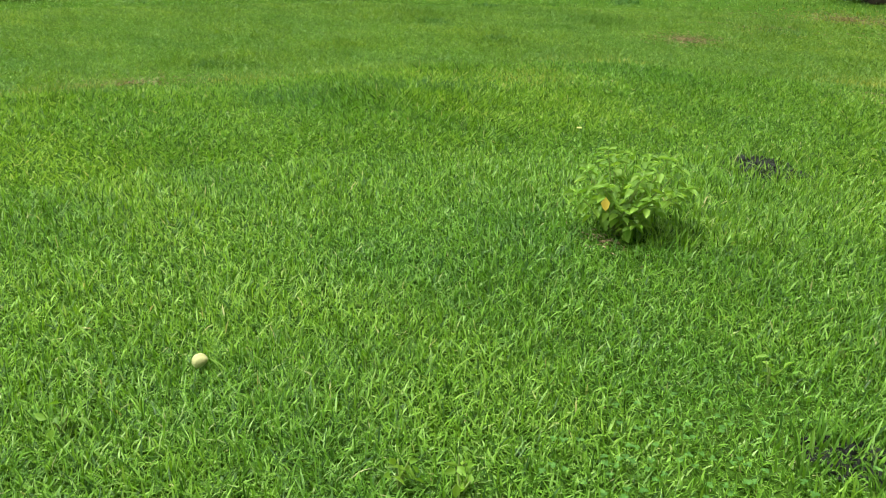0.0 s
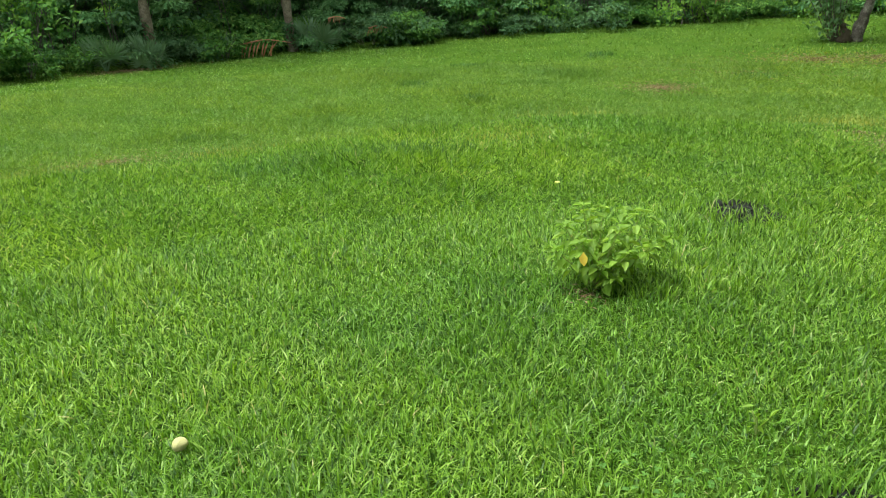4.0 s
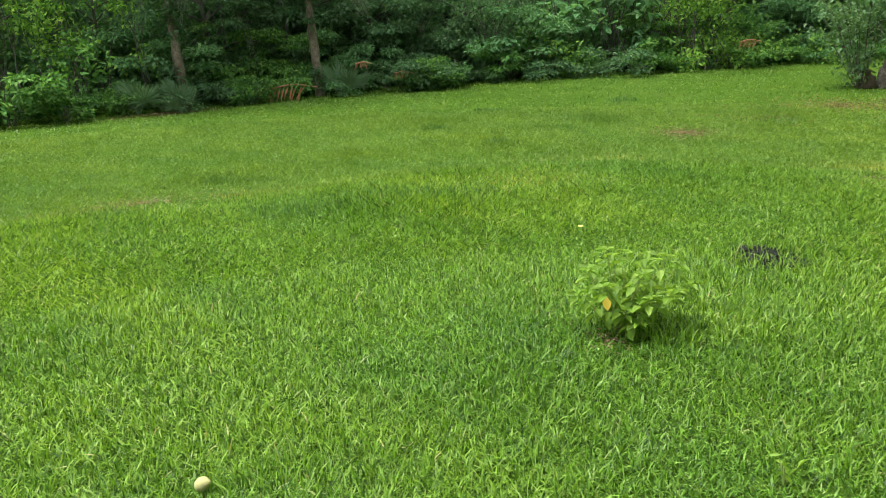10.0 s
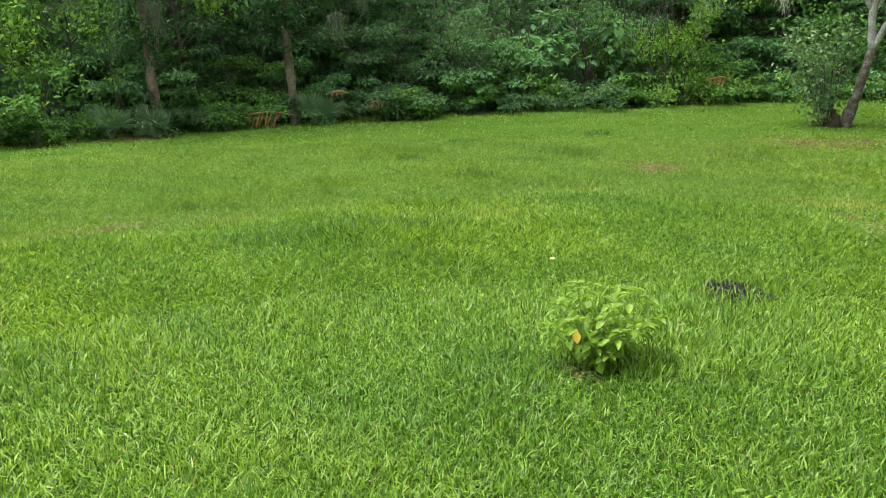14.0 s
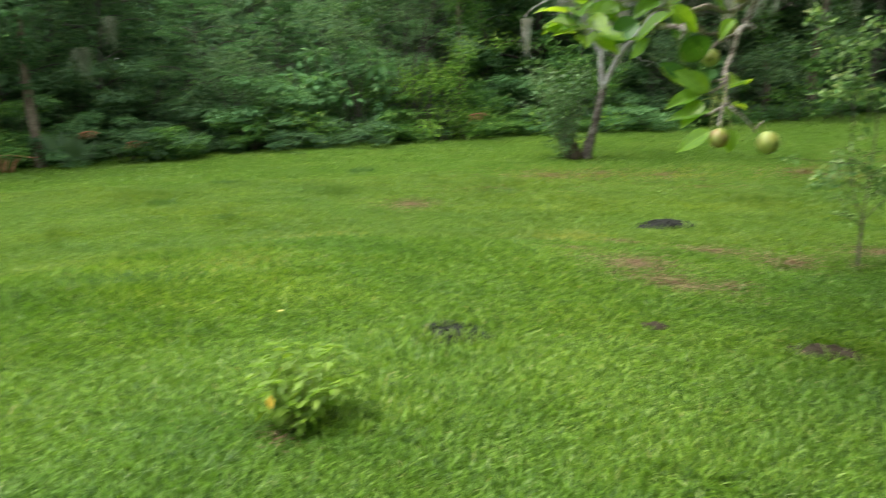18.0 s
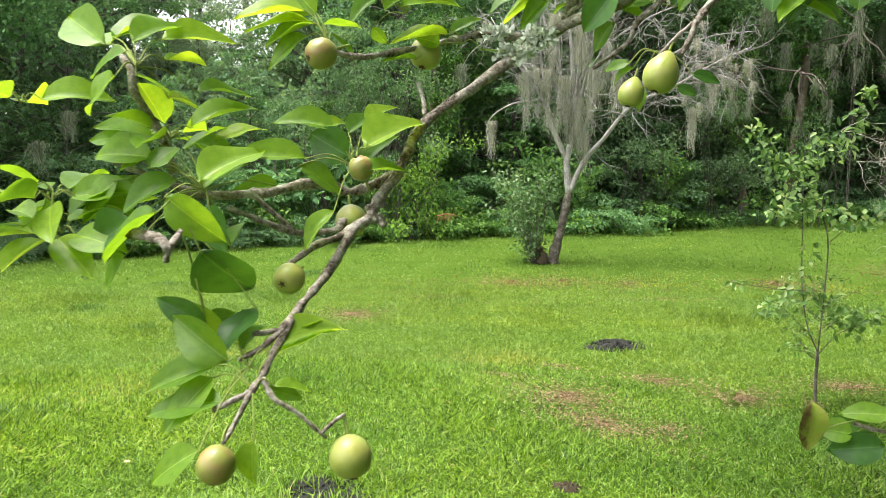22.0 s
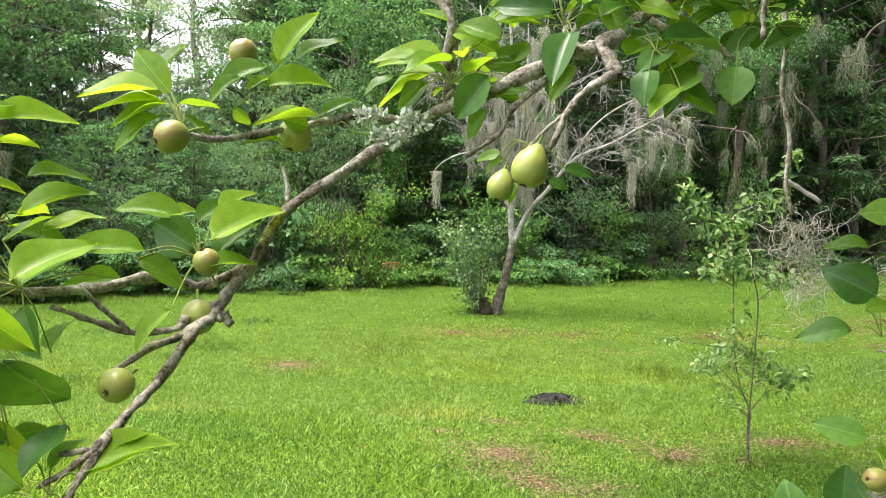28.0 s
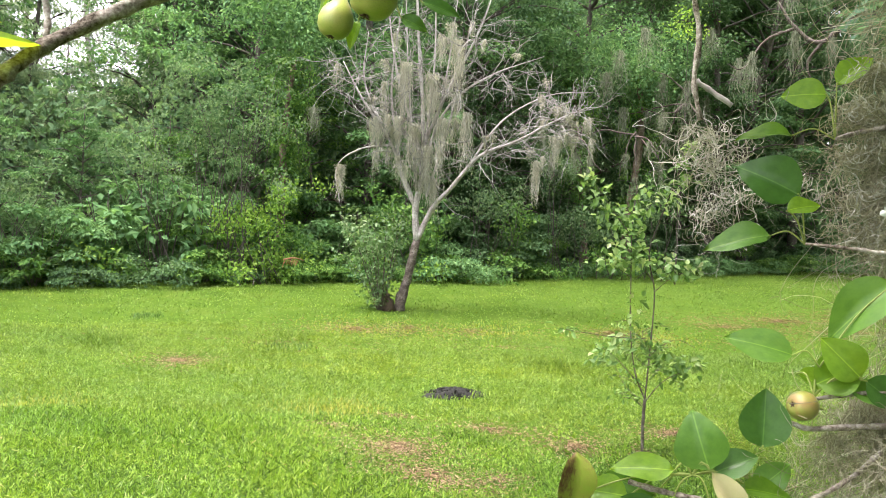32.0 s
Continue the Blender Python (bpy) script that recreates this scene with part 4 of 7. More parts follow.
def pear_leaf_material(name, stops, glow):
    m, n, l, p = nodes_of(name)
    info = n.new("ShaderNodeObjectInfo")
    r = ramp(n, stops)
    l.new(info.outputs["Random"], r.inputs[0])
    c = n.new("ShaderNodeTexCoord")
    x = n.new("ShaderNodeSeparateXYZ")
    l.new(c.outputs["Object"], x.inputs[0])
    rib = n.new("ShaderNodeMath")
    rib.operation = "ABSOLUTE"
    l.new(x.outputs["Y"], rib.inputs[0])
    ribs = ramp(n, [(0.006, (1.7, 1.5, 1.6)), (0.02, (1, 1, 1))])
    l.new(rib.outputs[0], ribs.inputs[0])
    t = noise_node(n, l, 6.0, 4.0)
    k = ramp(n, [(0.35, (0.82, 0.86, 0.8)), (0.65, (1.1, 1.05, 1.0))])
    l.new(t.outputs["Fac"], k.inputs[0])
    colour = mixed(n, l, "MULTIPLY", 1.0, mixed(n, l, "MULTIPLY", 1.0, r.outputs[0], k.outputs[0]), ribs.outputs[0])
    l.new(colour, p.inputs["Base Color"])
    p.inputs["Roughness"].default_value = 0.4
    p.inputs["Specular IOR Level"].default_value = 0.36
    vein = n.new("ShaderNodeTexWave")
    vein.inputs["Scale"].default_value, vein.inputs["Distortion"].default_value = 3.2, 1.0
    slant = n.new("ShaderNodeCombineXYZ")
    sub = n.new("ShaderNodeMath")
    sub.operation = "SUBTRACT"
    l.new(x.outputs["X"], sub.inputs[0])
    l.new(rib.outputs[0], sub.inputs[1])
    l.new(sub.outputs[0], slant.inputs[0])
    l.new(slant.outputs[0], vein.inputs["Vector"])
    b = n.new("ShaderNodeBump")
    b.inputs["Strength"].default_value, b.inputs["Distance"].default_value = 0.018, 0.004
    l.new(vein.outputs["Fac"], b.inputs["Height"])
    l.new(b.outputs[0], p.inputs["Normal"])
    tr = n.new("ShaderNodeBsdfTranslucent")
    l.new(mixed(n, l, "MULTIPLY", 1.0, colour, (1.7, 1.45, 0.5)), tr.inputs["Color"])
    s = n.new("ShaderNodeMixShader")
    s.inputs[0].default_value = glow
    l.new(p.outputs[0], s.inputs[1])
    l.new(tr.outputs[0], s.inputs[2])
    l.new(s.outputs[0], n["Material Output"].inputs["Surface"])
    return m


def fruit_material(name, skin, blush):
    m, n, l, p = nodes_of(name)
    t, f = noise_node(n, l, 1.3, 3.0), noise_node(n, l, 22.0, 3.0, 0.7)
    r = ramp(n, [(0.4, skin), (0.68, blush)])
    l.new(t.outputs["Fac"], r.inputs[0])
    k = ramp(n, [(0.3, (0.72, 0.7, 0.6)), (0.5, (1, 1, 1))])
    l.new(f.outputs["Fac"], k.inputs[0])
    l.new(mixed(n, l, "MULTIPLY", 0.8, r.outputs[0], k.outputs[0]), p.inputs["Base Color"])
    p.inputs["Roughness"].default_value = 0.42
    p.inputs["Subsurface Weight"].default_value = 0.12
    p.inputs["Subsurface Radius"].default_value = (0.006, 0.008, 0.003)
    return m


PEAR_LEAF = pear_leaf_material("pear_leaf", [(0.0, (0.075, 0.18, 0.02)), (0.35, (0.12, 0.255, 0.024)), (0.75, (0.17, 0.33, 0.03)), (1.0, (0.24, 0.39, 0.04))], 0.52)
# Darker pear leaf with the shadowed side's shade put into its colour.
SHADOW_LEAF = pear_leaf_material("shadowed_pear_leaf", [(0.0, (0.035, 0.11, 0.018)), (0.5, (0.055, 0.155, 0.022)), (1.0, (0.09, 0.21, 0.026))], 0.3)
PEAR_GREEN = fruit_material("green_pear_skin", (0.26, 0.32, 0.06), (0.32, 0.33, 0.08))
PEAR_BLUSH = fruit_material("russet_pear_skin", (0.22, 0.25, 0.05), (0.27, 0.18, 0.06))
PEAR_BARK = rough_stuff("pear_bark", [(0.38, (0.035, 0.026, 0.017)), (0.45, (0.14, 0.12, 0.09)), (0.53, (0.27, 0.248, 0.2)), (0.61, (0.43, 0.42, 0.36))], 48.0, bump=1.0, fine=5.0)
LICHEN = rough_stuff("pale_lichen", [(0.3, (0.4, 0.45, 0.36)), (0.6, (0.62, 0.67, 0.56)), (0.8, (0.75, 0.78, 0.68))], 60.0)
STALK = rough_stuff("green_stalk", [(0.3, (0.15, 0.22, 0.05)), (0.7, (0.27, 0.32, 0.09))], 40.0)
CALYX = rough_stuff("dry_calyx", [(0.3, (0.03, 0.02, 0.015)), (0.7, (0.12, 0.08, 0.05))], 80.0)
BLADES = [leaf_blade("leaf", k, PEAR_LEAF) for k in range(6)]
SHADOW_BLADES = [leaf_blade("leaf", k, SHADOW_LEAF) for k in range(6)]

TRUNK = [(1.62, 0.56, -0.1), (1.6, 0.55, 0.5), (1.55, 0.53, 1.1), (1.5, 0.5, 1.7), (1.42, 0.48, 2.2), (1.3, 0.46, 2.9)]
pear_tree = root("pear_tree", TRUNK[0], "pear tree with glossy leaves, small green pears and mossy boughs", "tree")
part("trunk", tri_mesh("trunk", *tube(smooth_line(TRUNK, 8), 0.085, 0.05, 14, 0.05, seed=3), BARK, True), pear_tree, "rough grey trunk with lichen")
part("bough", tri_mesh("bough", *tube(smooth_line([(1.5, 0.5, 1.72), (1.25, 0.46, 2.2), (0.98, 0.42, 2.42), (0.82, 0.39, 2.36), (0.745, 0.38, 2.05), (0.735, 0.38, 1.8), (0.755, 0.38, 1.55), (0.81, 0.38, 1.26)], 6), 0.034, 0.013, 12, 0.14, seed=4), BARK, True), pear_tree, "drooping mossy bough")
part("bough", tri_mesh("bough", *tube(smooth_line([(0.765, 0.375, 1.56), (0.735, 0.31, 1.49), (0.7, 0.268, 1.45), (0.71, 0.265, 1.36)], 5), 0.006, 0.004, 8, 0.1, seed=5), BARK, True), pear_tree, "drooping mossy twig")
turn_pick = random.Random(17)


def bough(points, r0, r1, material=PEAR_BARK):
    line = smooth_line(points, 5)
    if r1 > r0:
        line, r0, r1 = line[::-1], r1, r0
    part("branch", tri_mesh("branch", *tube(line, r0 * 0.97, r1 * 0.97, 10, 0.14, seed=len(points)), material, True), pear_tree)


def leafy_spur(spur_at, rows):
    """Leaves of one spur: base, tip, breadth, and how far the blade turns its face to the open lawn."""
    foot = Vector(spur_at)
    for bx, by, bz, tx, ty, tz, wide, face in rows:
        base, tip = Vector((bx, by, bz)), Vector((tx, ty, tz))
        x = (tip - base).normalized()
        face = min(1.0, face + 0.15)
        nor = Vector((0, 0, 1)) * (1 - face) + Vector((-0.15, -1.0, 0.25)) * face + Vector((turn_pick.gauss(0, 0.12), turn_pick.gauss(0, 0.12), 0))
        y = nor.cross(x).normalized()
        z = x.cross(y)
        length = (tip - base).length
        wide = max(wide, 0.52 * length)
        m = Matrix.Translation(base) @ Matrix((x, y, z)).transposed().to_4x4() @ Matrix.Diagonal((length, min(wide, 0.95 * length) * 1.02, length * 0.85, 1))
        # Blades facing the lawn, and half of those at right, take the shadowed colour.
        leaf = part("leaf", (SHADOW_BLADES if face > 0.98 or bx > 0.25 and turn_pick.random() < 0.5 else BLADES)[turn_pick.randrange(6)], pear_tree, "", m)
        mid = (foot + base) / 2 + Vector((0, 0, 0.008))
        back = m.inverted()
        v, t = tube(smooth_line([foot, mid, base, base + (tip - base) * 0.04], 4), 0.0008, 0.0006, 5)
        part("petiole", tri_mesh("petiole", [back @ Vector(q) for q in v], t, STALK, True), leaf, "", m)


CURLED = leaf_blade("leaf", 7, rough_stuff("bleached_leaf", [(0.3, (0.4, 0.42, 0.16)), (0.6, (0.5, 0.46, 0.26))], 40.0, rough=0.6, bump=0.1))
BROWNED = leaf_blade("leaf", 8, rough_stuff("browned_leaf", [(0.38, (0.2, 0.3, 0.03)), (0.5, (0.22, 0.26, 0.04)), (0.6, (0.12, 0.06, 0.03))], 0.9, rough=0.5, bump=0.1))


def odd_leaf(base, tip, wide, blade):
    """A dead or dying leaf."""
    base, tip = Vector(base), Vector(tip)
    x = (tip - base).normalized()
    y = Vector((0.3, -1.0, 0.2)).cross(x).normalized()
    l = (tip - base).length
    part("leaf", blade, pear_tree, "curled bleached dying leaf" if blade is CURLED else "half-browned dying leaf", Matrix.Translation(base) @ Matrix((x, y, x.cross(y))).transposed().to_4x4() @ Matrix.Diagonal((l, wide, l, 1)))


def leafy_stretch(points, count, seed, size=0.07, spread=0.035):
    """Spur leaves along a stretch of bough, fanning up and outwards."""
    g = random.Random(seed)
    line = smooth_line(points, 8)
    for k in range(count // 5):
        q = Vector(line[g.randrange(len(line))])
        foot = q + Vector((g.gauss(0, 0.2), g.gauss(0, 0.2), abs(g.gauss(0.3, 0.2)))) * spread
        turn = g.uniform(0, 6.3)
        rows = []
        for n in range(5):
            a = turn + n * 1.257 + g.gauss(0, 0.25)
            d = Vector((math.cos(a), math.sin(a), g.gauss(0.25, 0.35))).normalized()
            l = size * g.uniform(0.6, 1.15)
            base = foot + d * 0.022
            tip = base + d * l
            rows.append((*base, *tip, l * 0.56, g.uniform(0.0, 0.45)))
        leafy_spur(tuple(foot), rows)


def revolve(profile, spokes=20):
    v, t = [], []
    for r, h in profile:
        for k in range(spokes):
            a = 2 * math.pi * k / spokes
            v.append((r * math.cos(a), r * math.sin(a), h))
    for q in range(len(profile) - 1):
        for k in range(spokes):
            c0, c1 = q * spokes + k, q * spokes + (k + 1) % spokes
            t += [(c0, c1, c1 + spokes), (c0, c1 + spokes, c0 + spokes)]
    return np.array(v), np.array(t)


PEAR_SHAPE = [(0.02, -0.86), (0.18, -0.92), (0.42, -0.93), (0.7, -0.78), (0.92, -0.45), (1.0, -0.05), (0.95, 0.35), (0.78, 0.7), (0.56, 1.0), (0.38, 1.22), (0.25, 1.36), (0.1, 1.42), (0.01, 1.43)]
ROUND_SHAPE = [(0.02, -0.86), (0.2, -0.93), (0.45, -0.9), (0.72, -0.72), (0.93, -0.4), (1.0, 0.0), (0.94, 0.38), (0.78, 0.68), (0.55, 0.9), (0.3, 1.02), (0.1, 1.06), (0.01, 1.07)]
PEAR_MESH = {kind: tri_mesh("pear", *revolve(form, 22), mat, True) for kind, form, mat in (("green", PEAR_SHAPE, PEAR_GREEN), ("blush", ROUND_SHAPE, PEAR_BLUSH), ("round", ROUND_SHAPE, PEAR_GREEN))}
CALYX_MESH = tri_mesh("calyx", *joined([tube([(0, 0, -0.84), (0.13 * math.cos(k * 1.257), 0.13 * math.sin(k * 1.257), -0.98), (0.24 * math.cos(k * 1.257), 0.24 * math.sin(k * 1.257), -0.99)], 0.07, 0.02, 5) for k in range(5)]), CALYX, True)
STEM_MESH = tri_mesh("stalk", *tube(smooth_line([(0, 0, 1.0), (0.06, 0.02, 1.6), (0.02, 0, 2.1)], 4), 0.1, 0.075, 7), STALK, True)


def pear_fruit(at, r, axis, kind):
    """A pear with its calyx along the axis."""
    turn = (-Vector(axis)).to_track_quat("Z", "Y").to_matrix().to_4x4()
    r, squash = r * 0.88, 1.0
    m = Matrix.Translation(at) @ turn @ Matrix.Diagonal((r, r, r * squash, 1))
    ob = part("pear", PEAR_MESH[kind], pear_tree, "small unripe pear with a russet blush" if kind == "blush" else "smooth yellow-green unripe pear", m)
    part("calyx", CALYX_MESH, ob, "dry brown calyx", m)
    part("stalk", STEM_MESH, ob, "", m)


bough([(-0.031, -0.080, 1.503), (-0.032, -0.042, 1.520), (-0.022, -0.005, 1.549), (-0.014, 0.029, 1.585), (-0.004, 0.044, 1.596), (0.003, 0.058, 1.618), (0.013, 0.083, 1.643), (0.016, 0.114, 1.676), (0.024, 0.150, 1.705), (0.062, 0.180, 1.738), (0.100, 0.232, 1.780), (0.154, 0.248, 1.816), (0.220, 0.211, 1.830), (0.263, 0.210, 1.848), (0.308, 0.219, 1.867), (0.330, 0.225, 1.877), (0.350, 0.244, 1.891)], 0.0038, 0.0080)
bough([(0.363, 0.267, 1.910), (0.385, 0.288, 1.930), (0.411, 0.311, 1.962), (0.434, 0.333, 2.007), (0.462, 0.366, 2.065), (0.830, 0.390, 2.360)], 0.0066, 0.0084)
bough([(0.108, 0.256, 1.805), (0.067, 0.230, 1.808), (0.040, 0.213, 1.801), (0.001, 0.193, 1.791), (-0.026, 0.154, 1.778), (-0.046, 0.120, 1.770), (-0.060, 0.101, 1.770), (-0.074, 0.090, 1.778)], 0.0053, 0.0027)
bough([(0.018, 0.149, 1.707), (0.012, 0.158, 1.727), (0.004, 0.162, 1.745)], 0.0030, 0.0022)
bough([(0.001, 0.099, 1.642), (-0.014, 0.077, 1.630), (-0.031, 0.060, 1.623), (-0.068, 0.041, 1.631), (-0.095, 0.011, 1.622), (-0.114, -0.014, 1.620), (-0.139, -0.041, 1.620), (-0.178, -0.062, 1.635), (-0.229, -0.066, 1.655)], 0.0058, 0.0036)
bough([(-0.008, 0.039, 1.592), (-0.023, 0.018, 1.579), (-0.039, 0.002, 1.572), (-0.056, -0.011, 1.558), (-0.063, -0.016, 1.553)], 0.0044, 0.0027)
bough([(-0.031, 0.042, 1.595), (-0.034, 0.034, 1.585), (-0.051, 0.019, 1.582), (-0.070, 0.007, 1.583), (-0.095, -0.013, 1.595), (-0.115, -0.036, 1.608)], 0.0050, 0.0022)
bough([(-0.069, 0.008, 1.583), (-0.077, 0.005, 1.592), (-0.094, -0.004, 1.609), (-0.107, -0.009, 1.625)], 0.0033, 0.0022)
bough([(0.004, 0.051, 1.599), (0.009, 0.049, 1.592), (0.012, 0.049, 1.589)], 0.0044, 0.0041)
bough([(-0.031, -0.080, 1.503), (-0.043, -0.089, 1.501), (-0.052, -0.095, 1.500)], 0.0028, 0.0023)
bough([(-0.031, -0.080, 1.503), (-0.040, -0.099, 1.490), (-0.053, -0.115, 1.481)], 0.0033, 0.0022)
bough([(-0.029, -0.067, 1.510), (-0.030, -0.112, 1.473), (-0.033, -0.125, 1.460), (-0.037, -0.149, 1.435), (-0.033, -0.168, 1.428)], 0.0037, 0.0019)
bough([(-0.029, -0.116, 1.468), (-0.016, -0.120, 1.453), (-0.001, -0.113, 1.442), (0.022, -0.099, 1.417)], 0.0026, 0.0019)
bough([(-0.035, -0.128, 1.458), (-0.048, -0.140, 1.451), (-0.057, -0.147, 1.446)], 0.0029, 0.0026)
bough([(-0.005, 0.049, 1.609), (-0.000, 0.047, 1.597), (0.004, 0.049, 1.595)], 0.0059, 0.0051)
bough([(0.330, 0.223, 1.875), (0.343, 0.208, 1.855), (0.350, 0.200, 1.837)], 0.0074, 0.0071)
bough([(0.347, 0.192, 1.840), (0.322, 0.182, 1.823), (0.308, 0.170, 1.804), (0.303, 0.165, 1.796)], 0.0053, 0.0037)
bough([(0.303, 0.165, 1.797), (0.298, 0.159, 1.779), (0.289, 0.159, 1.763)], 0.0034, 0.0031)
bough([(0.299, 0.174, 1.797), (0.281, 0.170, 1.780), (0.255, 0.177, 1.753)], 0.0020, 0.0017)
bough([(0.139, 0.263, 1.957), (0.159, 0.262, 1.930), (0.165, 0.257, 1.887), (0.160, 0.261, 1.853), (0.148, 0.275, 1.824)], 0.0054, 0.0043)
bough([(0.194, 0.210, 1.760), (0.230, 0.209, 1.785), (0.241, 0.212, 1.809), (0.274, 0.214, 1.837), (0.299, 0.234, 1.865)], 0.0024, 0.0037)
bough([(0.155, 0.267, 1.832), (0.192, 0.251, 1.857), (0.214, 0.262, 1.902), (0.224, 0.274, 1.930)], 0.0033, 0.0020)
bough([(0.489, 0.240, 1.880), (0.489, 0.240, 1.914), (0.494, 0.240, 1.942), (0.521, 0.240, 1.971), (0.820, 0.385, 2.360)], 0.0026, 0.0053)
bough([(0.378, 0.275, 1.913), (0.408, 0.281, 1.899), (0.444, 0.294, 1.891), (0.467, 0.297, 1.873)], 0.0046, 0.0027)
leafy_spur((-0.071, 0.090, 1.775), [
    (-0.099, 0.093, 1.817, -0.165, 0.051, 1.815, 0.028, 0.4),
    (-0.094, 0.093, 1.806, -0.152, 0.054, 1.807, 0.017, 0.3),
    (-0.090, 0.098, 1.815, -0.134, 0.089, 1.860, 0.040, 0.8),
    (-0.136, 0.146, 1.848, -0.121, 0.167, 1.885, 0.020, 0.5),
    (-0.090, 0.094, 1.804, -0.132, 0.056, 1.782, 0.020, 0.4),
    (-0.091, 0.084, 1.790, -0.125, 0.049, 1.760, 0.029, 0.6),
    (-0.083, 0.100, 1.803, -0.052, 0.128, 1.811, 0.019, 0.3),
    (-0.073, 0.100, 1.792, -0.047, 0.117, 1.769, 0.013, 0.3)])
pear_fruit((-0.071, 0.072, 1.767), 0.0190, (-0.55, -0.75, -0.35), "blush")
leafy_spur((-0.020, 0.186, 1.828), [
    (-0.020, 0.167, 1.853, -0.059, 0.126, 1.833, 0.037, 0.6),
    (-0.010, 0.175, 1.860, 0.025, 0.189, 1.921, 0.030, 0.6),
    (0.004, 0.187, 1.863, 0.048, 0.199, 1.897, 0.025, 0.5),
    (-0.019, 0.165, 1.831, 0.042, 0.204, 1.853, 0.031, 0.5),
    (-0.038, 0.148, 1.838, -0.063, 0.118, 1.816, 0.025, 0.4),
    (-0.034, 0.155, 1.826, -0.017, 0.173, 1.850, 0.018, 0.5),
    (-0.020, 0.205, 1.866, -0.029, 0.194, 1.874, 0.017, 0.7),
    (-0.042, 0.141, 1.806, -0.031, 0.152, 1.787, 0.016, 0.5)])
pear_fruit((-0.057, 0.183, 1.873), 0.0180, (-0.2, -0.1, 0.9), "blush")
pear_fruit((0.000, 0.198, 1.783), 0.0214, (-0.1, -0.4, -0.9), "round")
leafy_spur((0.041, 0.210, 1.795), [
    (0.030, 0.192, 1.803, -0.022, 0.143, 1.797, 0.029, 0.5),
    (0.027, 0.211, 1.806, 0.058, 0.231, 1.830, 0.023, 0.5),
    (0.063, 0.215, 1.787, 0.098, 0.238, 1.787, 0.012, 0.2),
    (-0.003, 0.176, 1.774, -0.032, 0.142, 1.773, 0.011, 0.3),
    (0.023, 0.183, 1.790, -0.001, 0.171, 1.801, 0.025, 0.6)])
leafy_spur((-0.024, 0.053, 1.649), [
    (-0.051, 0.063, 1.688, -0.102, 0.032, 1.705, 0.021, 0.4),
    (-0.011, 0.051, 1.667, 0.024, 0.132, 1.710, 0.034, 0.6),
    (-0.027, 0.091, 1.696, -0.011, 0.134, 1.722, 0.021, 0.5),
    (-0.038, 0.069, 1.683, -0.023, 0.110, 1.712, 0.026, 0.5),
    (-0.031, 0.055, 1.659, -0.072, 0.045, 1.683, 0.043, 0.9),
    (-0.063, 0.022, 1.656, -0.114, -0.024, 1.662, 0.026, 0.4),
    (-0.006, 0.037, 1.644, 0.027, 0.073, 1.650, 0.025, 0.4),
    (-0.071, 0.024, 1.649, -0.029, 0.039, 1.626, 0.026, 0.5),
    (-0.024, 0.008, 1.605, -0.045, -0.023, 1.576, 0.016, 0.4),
    (-0.028, 0.089, 1.650, -0.014, 0.141, 1.690, 0.026, 0.6),
    (-0.061, 0.057, 1.690, -0.043, 0.077, 1.700, 0.020, 0.5)])
pear_fruit((-0.013, 0.046, 1.647), 0.0144, (-0.2, -0.3, 0.8), "blush")
pear_fruit((-0.031, 0.061, 1.592), 0.0189, (0.3, -0.5, -0.8), "round")
pear_fruit((-0.058, -0.021, 1.540), 0.0173, (0.05, -0.95, -0.25), "round")
bough([(-0.063, -0.016, 1.553), (-0.062, -0.017, 1.550), (-0.060, -0.018, 1.546)], 0.0016, 0.0016)
bough([(-0.242, -0.034, 1.763), (-0.206, -0.058, 1.739), (-0.197, -0.064, 1.716), (-0.191, -0.040, 1.685), (-0.174, -0.038, 1.640)], 0.0036, 0.0044)
bough([(-0.144, -0.135, 1.589), (-0.107, -0.144, 1.585), (-0.098, -0.145, 1.578), (-0.102, -0.124, 1.591)], 0.0054, 0.0033)
bough([(-0.098, -0.145, 1.578), (-0.102, -0.145, 1.566)], 0.0032, 0.0023)
leafy_spur((-0.182, -0.078, 1.738), [
    (-0.246, -0.047, 1.766, -0.322, -0.025, 1.809, 0.031, 0.6),
    (-0.257, -0.023, 1.777, -0.236, 0.031, 1.818, 0.025, 0.4),
    (-0.201, -0.060, 1.764, -0.192, 0.001, 1.798, 0.031, 0.6),
    (-0.204, -0.015, 1.774, -0.154, 0.042, 1.786, 0.023, 0.4),
    (-0.199, -0.074, 1.752, -0.256, -0.067, 1.739, 0.023, 0.5),
    (-0.180, -0.040, 1.749, -0.169, 0.008, 1.757, 0.010, 0.3),
    (-0.179, -0.083, 1.729, -0.165, -0.048, 1.722, 0.021, 0.5),
    (-0.186, -0.101, 1.726, -0.248, -0.085, 1.701, 0.031, 0.6),
    (-0.253, -0.033, 1.768, -0.256, -0.002, 1.795, 0.030, 0.8),
    (-0.174, -0.001, 1.723, -0.140, 0.045, 1.734, 0.024, 0.5),
    (-0.176, -0.043, 1.713, -0.169, -0.004, 1.709, 0.020, 0.7)])
